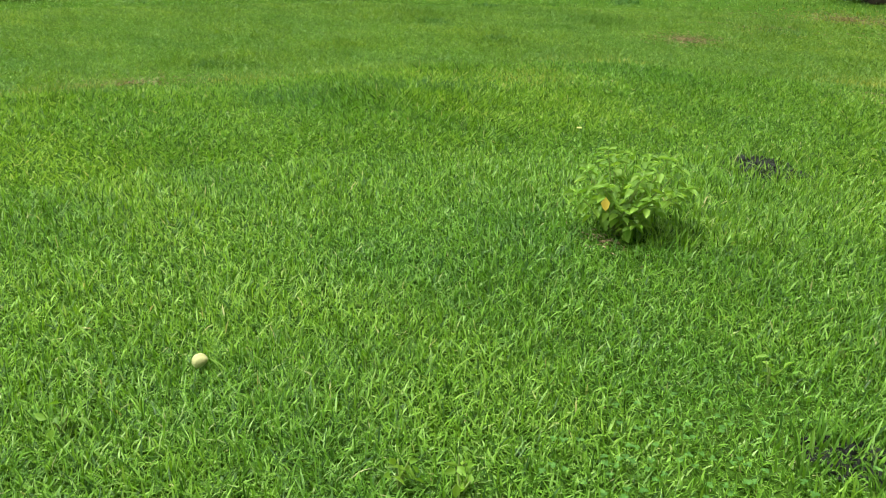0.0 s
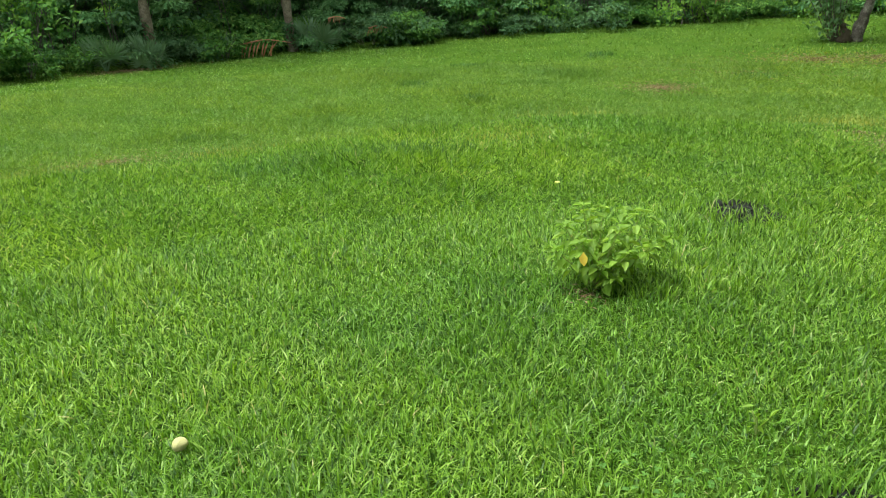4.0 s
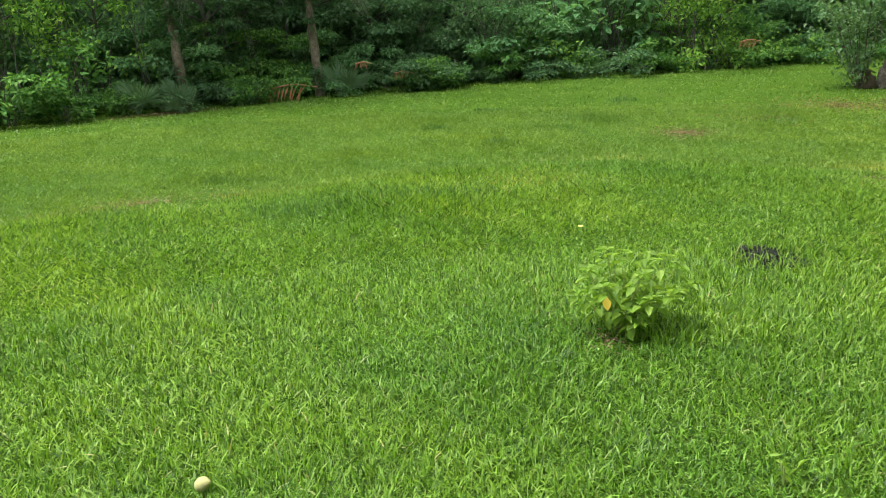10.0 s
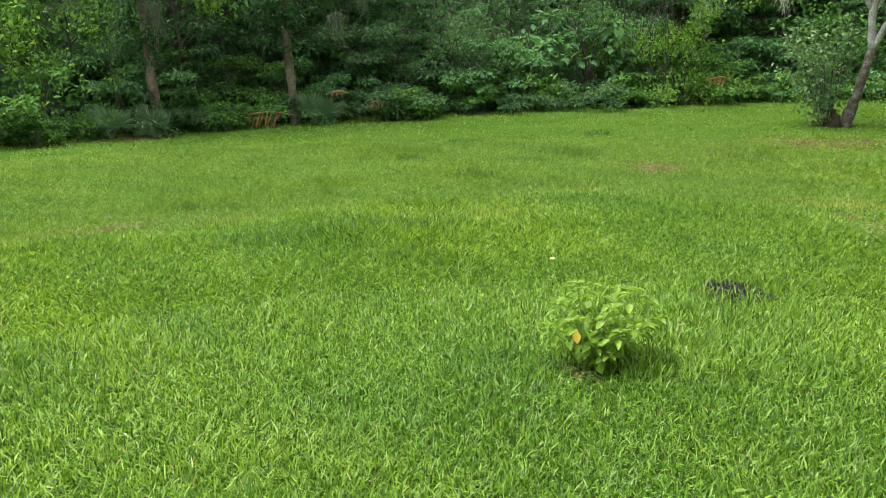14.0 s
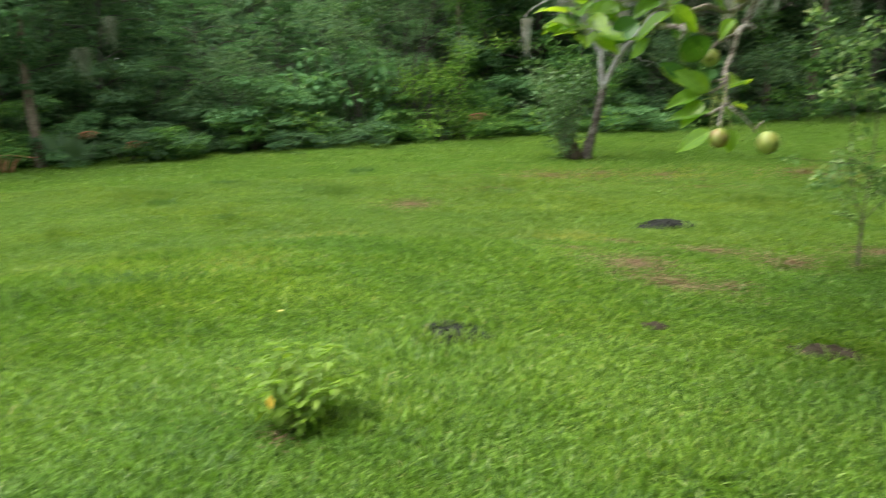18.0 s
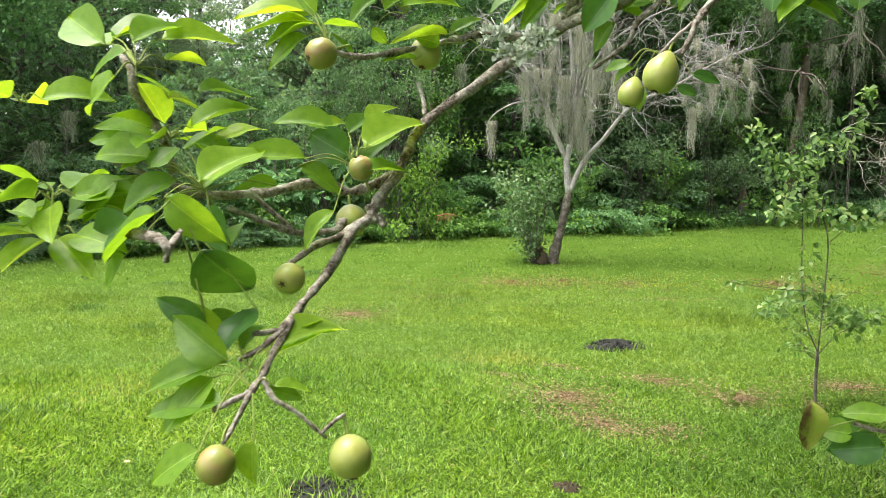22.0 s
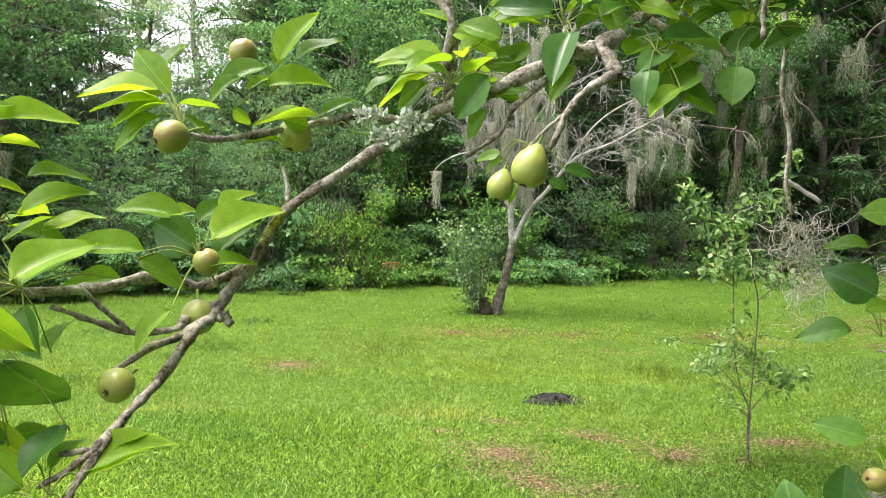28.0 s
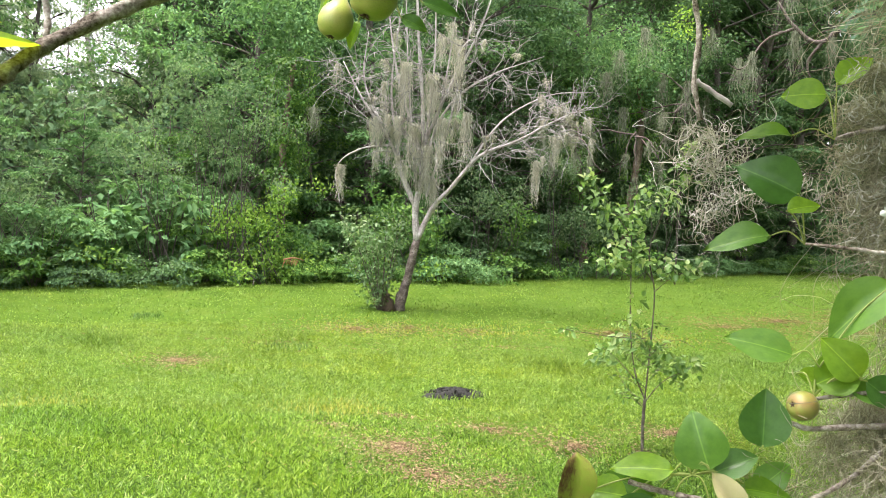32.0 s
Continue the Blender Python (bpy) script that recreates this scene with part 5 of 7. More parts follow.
leafy_spur((-0.128, -0.056, 1.625), [
    (-0.195, -0.042, 1.672, -0.268, -0.055, 1.684, 0.029, 0.5),
    (-0.153, -0.048, 1.662, -0.140, -0.011, 1.694, 0.036, 0.7),
    (-0.142, -0.016, 1.672, -0.114, 0.030, 1.697, 0.025, 0.5),
    (-0.116, -0.079, 1.632, -0.089, -0.015, 1.677, 0.042, 0.8),
    (-0.122, -0.063, 1.626, -0.107, -0.019, 1.660, 0.023, 0.7),
    (-0.173, -0.070, 1.654, -0.244, -0.079, 1.667, 0.021, 0.5),
    (-0.159, -0.092, 1.644, -0.147, -0.069, 1.669, 0.026, 0.8),
    (-0.180, -0.073, 1.652, -0.208, -0.083, 1.644, 0.012, 0.3),
    (-0.144, -0.073, 1.634, -0.182, -0.109, 1.614, 0.034, 0.7),
    (-0.212, -0.073, 1.633, -0.242, -0.090, 1.608, 0.035, 0.7),
    (-0.124, -0.115, 1.620, -0.076, -0.103, 1.579, 0.033, 0.8)])
leafy_spur((-0.128, -0.056, 1.625), [
    (-0.117, -0.063, 1.610, -0.093, -0.076, 1.569, 0.036, 0.9),
    (-0.106, -0.045, 1.571, -0.109, -0.023, 1.600, 0.030, 0.8),
    (-0.171, -0.104, 1.596, -0.229, -0.101, 1.570, 0.045, 1.0),
    (-0.119, -0.132, 1.607, -0.178, -0.139, 1.567, 0.016, 0.5),
    (-0.152, -0.134, 1.569, -0.186, -0.132, 1.540, 0.022, 0.7),
    (-0.106, 0.047, 1.627, -0.141, 0.009, 1.628, 0.025, 0.7)])
leafy_spur((-0.118, -0.109, 1.601), [
    (-0.093, -0.110, 1.573, -0.069, -0.070, 1.526, 0.058, 1.0),
    (-0.094, -0.102, 1.508, -0.133, -0.123, 1.530, 0.024, 0.9),
    (-0.100, -0.093, 1.509, -0.083, -0.070, 1.514, 0.018, 0.8),
    (-0.055, -0.083, 1.520, -0.071, -0.124, 1.494, 0.040, 0.9)])
pear_fruit((-0.037, -0.172, 1.411), 0.0174, (-0.15, -0.3, -0.9), "blush")
bough([(0.018, -0.103, 1.421), (0.026, -0.092, 1.43), (0.03, -0.083, 1.433)], 0.0019, 0.0016)
pear_fruit((0.040, -0.090, 1.399), 0.0208, (0.25, -0.25, -0.9), "round")
leafy_spur((-0.033, -0.125, 1.460), [
    (-0.068, -0.125, 1.478, -0.121, -0.153, 1.461, 0.023, 0.4),
    (-0.067, -0.131, 1.469, -0.094, -0.171, 1.434, 0.029, 0.6),
    (-0.029, -0.098, 1.485, 0.006, -0.030, 1.515, 0.030, 0.5),
    (-0.018, -0.148, 1.425, -0.021, -0.155, 1.389, 0.026, 0.8),
    (-0.035, -0.070, 1.491, -0.014, -0.025, 1.507, 0.023, 0.4),
    (-0.019, -0.115, 1.462, 0.006, -0.095, 1.458, 0.008, 0.2)])
leafy_spur((-0.043, -0.115, 1.476), [
    (-0.052, -0.140, 1.452, -0.117, -0.161, 1.449, 0.020, 0.3),
    (-0.055, -0.127, 1.483, -0.111, -0.132, 1.519, 0.028, 0.6),
    (-0.032, -0.097, 1.487, 0.002, -0.035, 1.512, 0.026, 0.6),
    (-0.080, -0.093, 1.493, -0.132, -0.111, 1.525, 0.026, 0.6),
    (-0.049, -0.178, 1.423, -0.100, -0.184, 1.395, 0.022, 0.6),
    (-0.034, -0.104, 1.455, -0.006, -0.085, 1.447, 0.015, 0.4),
    (-0.070, -0.083, 1.482, -0.066, -0.051, 1.508, 0.021, 0.6)])
leafy_stretch([(-0.248, -0.041, 1.674), (-0.197, -0.021, 1.660), (-0.160, -0.002, 1.639)], 10, 13, 0.06)
leafy_spur((0.290, 0.246, 1.904), [
    (0.282, 0.236, 1.918, 0.214, 0.226, 1.927, 0.039, 0.7),
    (0.271, 0.248, 1.912, 0.204, 0.238, 1.915, 0.017, 0.3),
    (0.271, 0.290, 1.965, 0.315, 0.319, 2.003, 0.043, 0.7),
    (0.268, 0.300, 1.970, 0.247, 0.314, 2.022, 0.036, 0.7),
    (0.278, 0.259, 1.950, 0.321, 0.259, 1.930, 0.024, 0.5),
    (0.316, 0.290, 1.942, 0.349, 0.317, 1.977, 0.029, 0.7),
    (0.327, 0.260, 1.916, 0.358, 0.287, 1.945, 0.028, 0.6),
    (0.301, 0.221, 1.891, 0.285, 0.177, 1.834, 0.039, 0.9),
    (0.306, 0.208, 1.854, 0.284, 0.185, 1.819, 0.020, 0.7),
    (0.321, 0.293, 1.960, 0.397, 0.333, 2.002, 0.032, 0.5),
    (0.225, 0.232, 1.888, 0.176, 0.233, 1.912, 0.031, 0.6)])
leafy_spur((0.170, 0.232, 1.843), [
    (0.207, 0.231, 1.889, 0.170, 0.229, 1.876, 0.018, 0.4),
    (0.220, 0.198, 1.843, 0.181, 0.205, 1.800, 0.039, 0.9),
    (0.215, 0.215, 1.811, 0.190, 0.215, 1.782, 0.026, 0.7),
    (0.149, 0.234, 1.867, 0.080, 0.218, 1.879, 0.029, 0.5),
    (0.097, 0.253, 1.857, 0.063, 0.237, 1.840, 0.016, 0.3),
    (0.131, 0.255, 1.849, 0.094, 0.258, 1.823, 0.024, 0.6),
    (0.251, 0.210, 1.843, 0.224, 0.207, 1.822, 0.017, 0.5),
    (0.237, 0.240, 1.865, 0.250, 0.253, 1.892, 0.026, 0.6),
    (0.214, 0.244, 1.873, 0.250, 0.247, 1.879, 0.019, 0.4),
    (0.196, 0.247, 1.839, 0.167, 0.258, 1.860, 0.022, 0.5)])
leafy_spur((0.137, 0.233, 1.950), [
    (0.165, 0.231, 1.910, 0.132, 0.227, 1.924, 0.014, 0.3),
    (0.096, 0.223, 1.961, 0.031, 0.199, 1.959, 0.029, 0.5),
    (0.092, 0.245, 1.982, 0.046, 0.233, 1.998, 0.028, 0.5),
    (0.160, 0.240, 1.953, 0.180, 0.248, 1.963, 0.016, 0.4),
    (0.191, 0.267, 1.956, 0.167, 0.259, 1.948, 0.015, 0.4)])
leafy_spur((0.420, 0.309, 1.954), [
    (0.438, 0.299, 1.988, 0.474, 0.266, 1.933, 0.070, 0.9),
    (0.443, 0.305, 1.933, 0.407, 0.301, 1.941, 0.018, 0.3),
    (0.351, 0.259, 1.906, 0.380, 0.281, 1.921, 0.021, 0.5),
    (0.400, 0.266, 1.880, 0.369, 0.218, 1.856, 0.016, 0.4),
    (0.403, 0.347, 1.991, 0.379, 0.327, 1.961, 0.032, 0.6)])
leafy_spur((0.386, 0.251, 1.875), [
    (0.391, 0.246, 1.884, 0.462, 0.283, 1.895, 0.027, 0.5),
    (0.426, 0.281, 1.879, 0.390, 0.242, 1.855, 0.020, 0.5),
    (0.380, 0.225, 1.850, 0.373, 0.204, 1.815, 0.032, 1.0),
    (0.429, 0.274, 1.857, 0.387, 0.224, 1.822, 0.033, 0.7),
    (0.406, 0.249, 1.836, 0.456, 0.274, 1.817, 0.018, 0.4),
    (0.411, 0.235, 1.833, 0.381, 0.199, 1.803, 0.018, 0.5),
    (0.363, 0.274, 1.892, 0.386, 0.306, 1.917, 0.027, 0.6),
    (0.338, 0.324, 1.963, 0.379, 0.326, 1.941, 0.031, 0.6)])
leafy_spur((0.472, 0.303, 1.894), [
    (0.494, 0.309, 1.907, 0.455, 0.293, 1.875, 0.026, 0.5),
    (0.542, 0.333, 1.913, 0.500, 0.313, 1.894, 0.029, 0.5),
    (0.468, 0.277, 1.862, 0.464, 0.262, 1.822, 0.055, 1.0),
    (0.508, 0.333, 1.930, 0.535, 0.333, 1.954, 0.032, 0.5)])
leafy_spur((0.164, 0.260, 1.846), [
    (0.153, 0.259, 1.878, 0.072, 0.254, 1.875, 0.033, 0.5),
    (0.145, 0.264, 1.864, 0.064, 0.272, 1.834, 0.021, 0.4),
    (0.129, 0.281, 1.852, 0.086, 0.287, 1.826, 0.031, 0.7),
    (0.165, 0.249, 1.904, 0.228, 0.246, 1.881, 0.031, 0.5),
    (0.216, 0.266, 1.913, 0.264, 0.279, 1.926, 0.021, 0.4),
    (0.201, 0.272, 1.938, 0.276, 0.286, 1.936, 0.022, 0.4),
    (0.217, 0.238, 1.832, 0.253, 0.232, 1.840, 0.026, 0.5),
    (0.278, 0.233, 1.827, 0.292, 0.256, 1.862, 0.021, 0.6)])
leafy_spur((0.403, 0.302, 1.895), [
    (0.387, 0.287, 1.900, 0.463, 0.321, 1.908, 0.030, 0.5),
    (0.433, 0.309, 1.872, 0.397, 0.265, 1.823, 0.035, 0.7),
    (0.403, 0.273, 1.832, 0.459, 0.305, 1.823, 0.023, 0.4),
    (0.489, 0.337, 1.910, 0.463, 0.325, 1.885, 0.022, 0.5),
    (0.333, 0.299, 1.937, 0.350, 0.274, 1.898, 0.028, 0.7),
    (0.355, 0.264, 1.872, 0.398, 0.323, 1.908, 0.022, 0.4),
    (0.417, 0.327, 1.935, 0.382, 0.329, 1.963, 0.031, 0.5),
    (0.439, 0.333, 1.939, 0.467, 0.330, 1.965, 0.032, 0.5)])
leafy_stretch([(0.232, 0.278, 1.937), (0.281, 0.295, 1.952), (0.354, 0.319, 1.960)], 15, 11, 0.06)
leafy_stretch([(0.128, 0.247, 1.895), (0.162, 0.250, 1.862), (0.184, 0.242, 1.835)], 10, 12, 0.055)
leafy_stretch([(0.363, 0.262, 1.915), (0.411, 0.305, 1.965), (0.45, 0.35, 2.04)], 25, 31, 0.066, 0.05)
leafy_stretch([(0.47, 0.3, 1.9), (0.52, 0.33, 1.93), (0.58, 0.36, 1.97)], 25, 32, 0.066, 0.06)
leafy_stretch([(0.52, 0.27, 2.0), (0.6, 0.31, 2.06), (0.68, 0.34, 2.1)], 20, 33, 0.066, 0.05)
bough([(0.107, 0.262, 2.026), (0.120, 0.255, 1.983), (0.140, 0.252, 1.949), (0.164, 0.251, 1.914), (0.158, 0.249, 1.875), (0.166, 0.252, 1.840)], 0.0053, 0.0043)
pear_fruit((0.270, 0.164, 1.744), 0.0208, (-0.3, -0.15, -0.9), "green")
pear_fruit((0.240, 0.169, 1.726), 0.0153, (-0.2, -0.2, -0.9), "green")
leafy_spur((0.262, 0.185, 1.772), [
    (0.236, 0.19, 1.762, 0.208, 0.19, 1.757, 0.012, 0.6),
    (0.24, 0.19, 1.756, 0.218, 0.185, 1.744, 0.012, 0.6),
    (0.252, 0.19, 1.732, 0.246, 0.185, 1.71, 0.011, 0.8),
    (0.285, 0.19, 1.735, 0.306, 0.192, 1.727, 0.013, 0.7),
    (0.3, 0.195, 1.748, 0.33, 0.2, 1.742, 0.014, 0.6)])
leafy_spur((0.658, 0.360, 1.672), [
    (0.649, 0.360, 1.713, 0.611, 0.360, 1.714, 0.033, 0.8),
    (0.621, 0.360, 1.675, 0.573, 0.360, 1.679, 0.014, 0.3),
    (0.657, 0.360, 1.722, 0.687, 0.360, 1.750, 0.026, 0.6)])
bough([(0.701, 0.360, 1.684), (0.674, 0.360, 1.678), (0.658, 0.360, 1.672)], 0.0027, 0.0017)
leafy_spur((0.637, 0.360, 1.575), [
    (0.630, 0.360, 1.620, 0.578, 0.360, 1.649, 0.049, 0.8),
    (0.617, 0.350, 1.605, 0.646, 0.350, 1.615, 0.021, 0.5),
    (0.607, 0.360, 1.582, 0.548, 0.360, 1.574, 0.026, 0.5)])
bough([(0.661, 0.240, 1.570), (0.633, 0.240, 1.573), (0.602, 0.240, 1.575)], 0.0017, 0.0012)
leafy_spur((0.617, 0.240, 1.480), [
    (0.668, 0.240, 1.548, 0.620, 0.240, 1.507, 0.038, 0.5),
    (0.597, 0.240, 1.488, 0.548, 0.240, 1.503, 0.030, 0.6)])
leafy_spur((0.614, 0.240, 1.458), [
    (0.614, 0.240, 1.466, 0.650, 0.240, 1.486, 0.035, 0.8),
    (0.638, 0.240, 1.464, 0.671, 0.240, 1.458, 0.023, 0.5),
    (0.578, 0.240, 1.414, 0.579, 0.240, 1.460, 0.040, 0.9),
    (0.606, 0.259, 1.471, 0.637, 0.259, 1.459, 0.020, 0.4),
    (0.646, 0.236, 1.474, 0.617, 0.234, 1.503, 0.032, 0.8),
    (0.650, 0.238, 1.472, 0.676, 0.236, 1.455, 0.026, 0.7)])
bough([(0.679, 0.240, 1.467), (0.639, 0.240, 1.460), (0.614, 0.240, 1.455)], 0.0018, 0.0015)
bough([(0.598, 0.240, 1.435), (0.615, 0.240, 1.432), (0.680, 0.240, 1.440)], 0.0020, 0.0026)
pear_fruit((0.606, 0.240, 1.449), 0.0133, (-0.75, -0.5, 0.15), "blush")
leafy_spur((0.526, 0.240, 1.388), [
    (0.539, 0.240, 1.393, 0.523, 0.240, 1.436, 0.050, 0.9),
    (0.512, 0.240, 1.390, 0.463, 0.240, 1.392, 0.022, 0.4),
    (0.543, 0.240, 1.391, 0.575, 0.240, 1.408, 0.026, 0.5),
    (0.563, 0.240, 1.380, 0.604, 0.240, 1.381, 0.018, 0.4),
    (0.477, 0.240, 1.366, 0.441, 0.240, 1.370, 0.029, 0.6),
    (0.428, 0.240, 1.358, 0.437, 0.240, 1.381, 0.015, 0.8),
    (0.579, 0.259, 1.373, 0.605, 0.259, 1.398, 0.026, 0.7),
    (0.508, 0.238, 1.357, 0.452, 0.236, 1.346, 0.036, 1.0),
    (0.500, 0.252, 1.366, 0.458, 0.254, 1.378, 0.026, 1.0),
    (0.541, 0.236, 1.366, 0.572, 0.234, 1.340, 0.030, 1.0)])
bough([(0.477, 0.240, 1.378), (0.499, 0.240, 1.373), (0.531, 0.240, 1.369), (0.572, 0.240, 1.363), (0.610, 0.240, 1.373), (0.642, 0.240, 1.394), (0.665, 0.240, 1.418)], 0.0022, 0.0020)
odd_leaf((0.535, 0.212, 1.399), (0.568, 0.212, 1.357), 0.022, CURLED)
odd_leaf((0.435, 0.230, 1.401), (0.435, 0.231, 1.342), 0.033, BROWNED)
bough([(0.538, 0.530, 2.029), (0.552, 0.530, 1.954), (0.548, 0.530, 1.886), (0.561, 0.530, 1.811), (0.558, 0.530, 1.758), (0.567, 0.530, 1.713)], 0.0039, 0.0029, PEAR_BARK)
bough([(0.560, 0.530, 1.758), (0.582, 0.530, 1.743), (0.601, 0.530, 1.730)], 0.0033, 0.0029, BARK_PALE)
leafy_stretch([(-0.345, -0.056, 1.709), (-0.302, -0.081, 1.631), (-0.265, -0.102, 1.573)], 25, 6, 0.07)


def pear_crown():
    """The pear's unseen crown over and behind the walk, widened to shade the lawn."""
    g = np.random.default_rng(58)
    n, clumps = 26000, 104
    x, y = g.uniform(-0.4, 5.0, clumps), g.uniform(-2.4, 5.6, clumps)
    # Clumps added beyond the tree's reach only to shade the far right lawn.
    x[72:], y[72:] = g.uniform(2.6, 8.0, 32), g.uniform(5.0, 10.5, 32)
    y = np.where((x < 0.5) & (y < 0.9), y + 3.0, y)
    low = np.maximum(3.0, 2.5 + 0.47 * (y + 0.7))
    c = np.stack([x, y, low + g.uniform(0.35, 1.7, clumps)], 1)
    p = np.repeat(c, n // clumps, 0) + g.normal(0, 0.32, (n, 3)) * [1, 1, 0.6]
    p = p[p[:, 2] > np.maximum(2.85, 2.45 + 0.47 * (p[:, 1] + 0.7))]
    n = len(p)
    return leaf_cloud(p, g.normal(0, 0.7, (n, 3)) - [0, 0, 0.2], np.array([0, 0, 1.0]) + g.normal(0, 0.4, (n, 3)), 0.13 * g.uniform(0.7, 1.2, n), 0.08)


tagged(part("crown", tri_mesh("crown", *pear_crown(), LEAF_MID), pear_tree, "unseen leafy crown overhead, widened to shade the lawn"), kind="stuff")


def lichen_tuft(at, spread, count, seed):
    """Ruffled pale lichen on bark."""
    g = np.random.default_rng(seed)
    d = units(g.normal(size=(count, 3)))
    p = np.array(at) + d * np.array(spread) * g.uniform(0.3, 1, (count, 1))
    part("lichen", tri_mesh("lichen", *leaf_cloud(p, d + g.normal(0, 0.5, (count, 3)), g.normal(size=(count, 3)), g.uniform(0.004, 0.01, count), g.uniform(0.004, 0.008, count), 0.4), LICHEN), pear_tree, "ruffled pale grey-green lichen")


lichen_tuft((0.100, 0.225, 1.784), (0.026, 0.009, 0.010), 170, 1)
lichen_tuft((0.128, 0.235, 1.802), (0.02, 0.009, 0.012), 130, 2)
lichen_tuft((0.072, 0.225, 1.808), (0.03, 0.006, 0.006), 110, 4)
lichen_tuft((0.70, 0.305, 1.60), (0.016, 0.012, 0.016), 45, 3)


# ---- hanging moss ----
MOSS_PALE = foliage("pale_moss", [(0.0, (0.3, 0.298, 0.26)), (1.0, (0.52, 0.515, 0.46))], patch=12.0, patch_tint=(0.8, 0.82, 0.75), through_light=0.2, rough=0.9, spec=0.05)
MOSS_NEAR = foliage("near_moss", [(0.0, (0.19, 0.18, 0.135)), (0.6, (0.32, 0.305, 0.24)), (1.0, (0.46, 0.44, 0.36))], patch=12.0, patch_tint=(0.7, 0.75, 0.62), through_light=0.3, rough=0.9, spec=0.05)
# A dimmer copy of MOSS, the shade of the woods put into its colour.
MOSS_DIM = foliage("shaded_moss", [(0.0, (0.135, 0.155, 0.105)), (1.0, (0.27, 0.3, 0.22))], patch=3.0, patch_tint=(0.8, 0.85, 0.8), through_light=0.25, rough=0.9, spec=0.05)


def strands(g, tops, length, curl, width, steps=9, swirl=0.0, pull=0.1):
    """Thin crinkled strands that hang from the tops: narrow ribbons."""
    n = len(tops)
    l = np.broadcast_to(length, n)
    ways = g.normal(0, 0.15 if swirl else 0.25, (n, 3))
    ways[:, 2] -= 1.0
    p = np.asarray(tops, float).copy()
    line = [p.copy()]
    bend = g.normal(0, curl, (n, 3))
    for k in range(steps):
        if swirl:
            bend = bend * 0.85 + g.normal(0, swirl * 0.53, (n, 3))
            ways = units(units(ways) + np.cross(bend, units(ways)) + [0, 0, -pull])
        else:
            ways = ways * 0.75 + g.normal(0, curl, (n, 3)) + [0, 0, -0.28]
        p = p + units(ways) * (l / steps)[:, None]
        line.append(p.copy())
    line = np.stack(line, 1)
    if not swirl:
        line[:, 1:] += g.normal(0, width * 2.2, line[:, 1:].shape)
    side = units(np.cross(np.gradient(line, axis=1), g.normal(size=(n, 1, 3)))) * width * 0.5
    taper = np.linspace(1, 0.35, steps + 1)[None, :, None]
    v = np.stack([line - side * taper, line + side * taper], 2).reshape(n, -1, 3)
    t = []
    for k in range(steps):
        t += [(2 * k, 2 * k + 1, 2 * k + 3), (2 * k, 2 * k + 3, 2 * k + 2)]
    t = np.array(t)
    return v.reshape(-1, 3), (t[None] + 2 * (steps + 1) * np.arange(n)[:, None, None]).reshape(-1, 3)


def moss_beard(at, wide, long, count, seed, label, group, curl=0.22, width=0.006, steps=9, deep=None, material=MOSS, swirl=0.0, pull=0.1):
    g = np.random.default_rng(seed)
    d = g.normal(0, 1, (count, 3)) * [wide * 0.4, (deep or wide) * 0.4, wide * 0.12]
    centre = np.exp(-(d[:, 0] / wide) ** 2)
    v, t = strands(g, np.array(at) + d, long * g.uniform(0.35, 1.0, count) * centre, curl, width, steps, swirl, pull)
    return thing("hanging_moss", tri_mesh("hanging_moss", v - np.array(at), t, material), label, "moss", group, at=Matrix.Translation(at))


# Moss on and about the pear tree's trunk.
NEAR_MOSS = "moss on the pear tree"
near = np.random.default_rng(77)
for q, (x, z) in enumerate(((0.755, 2.14), (0.75, 2.04), (0.75, 1.94), (0.75, 1.84), (0.755, 1.74), (0.76, 1.64), (0.77, 1.54), (0.785, 1.44), (0.81, 1.34))):
    moss_beard((x + 0.012 + near.normal(0, 0.01), 0.355, z), 0.034, 0.36, 420, 300 + q, "grey-brown hanging moss wrapped about a drooping bough", NEAR_MOSS, 0.3, 0.001, 20, 0.036, MOSS_NEAR, 0.5, 0.34)
for q, (x, y, z, w, l, n) in enumerate(((0.665, 0.265, 1.45, 0.024, 0.34, 240), (0.7, 0.265, 1.44, 0.03, 0.62, 330), (0.735, 0.27, 1.34, 0.022, 0.75, 260), (0.64, 0.27, 1.42, 0.014, 0.24, 60), (0.74, 0.31, 1.6, 0.03, 0.3, 520),
                                        (0.73, 0.33, 1.72, 0.025, 0.22, 220), (0.81, 0.37, 1.3, 0.035, 0.34, 260))):
    moss_beard((x, y, z), w, l, n, 330 + q, "thick see-through beard of grey-brown hanging moss", NEAR_MOSS, 0.15, 0.0006, 34, None, MOSS_NEAR, 0.6, 0.32)
for q, (x, z, n) in enumerate(((0.708, 1.745, 230), (0.7, 1.705, 260), (0.702, 1.665, 280), (0.706, 1.625, 260), (0.712, 1.59, 200))):
    moss_beard((x, 0.385, z), 0.034, 0.17, n, 370 + q, "curly grey-brown moss massed about the leafy twigs", NEAR_MOSS, 0.4, 0.0009, 24, 0.03, MOSS_NEAR, 0.7, 0.2)
    moss_beard((x - 0.012, 0.365, z), 0.03, 0.1, 16, 380 + q, "loose pale curling moss strands on the moss mass", NEAR_MOSS, 0.5, 0.0012, 24, 0.02, MOSS_PALE, 0.4, 0.03)
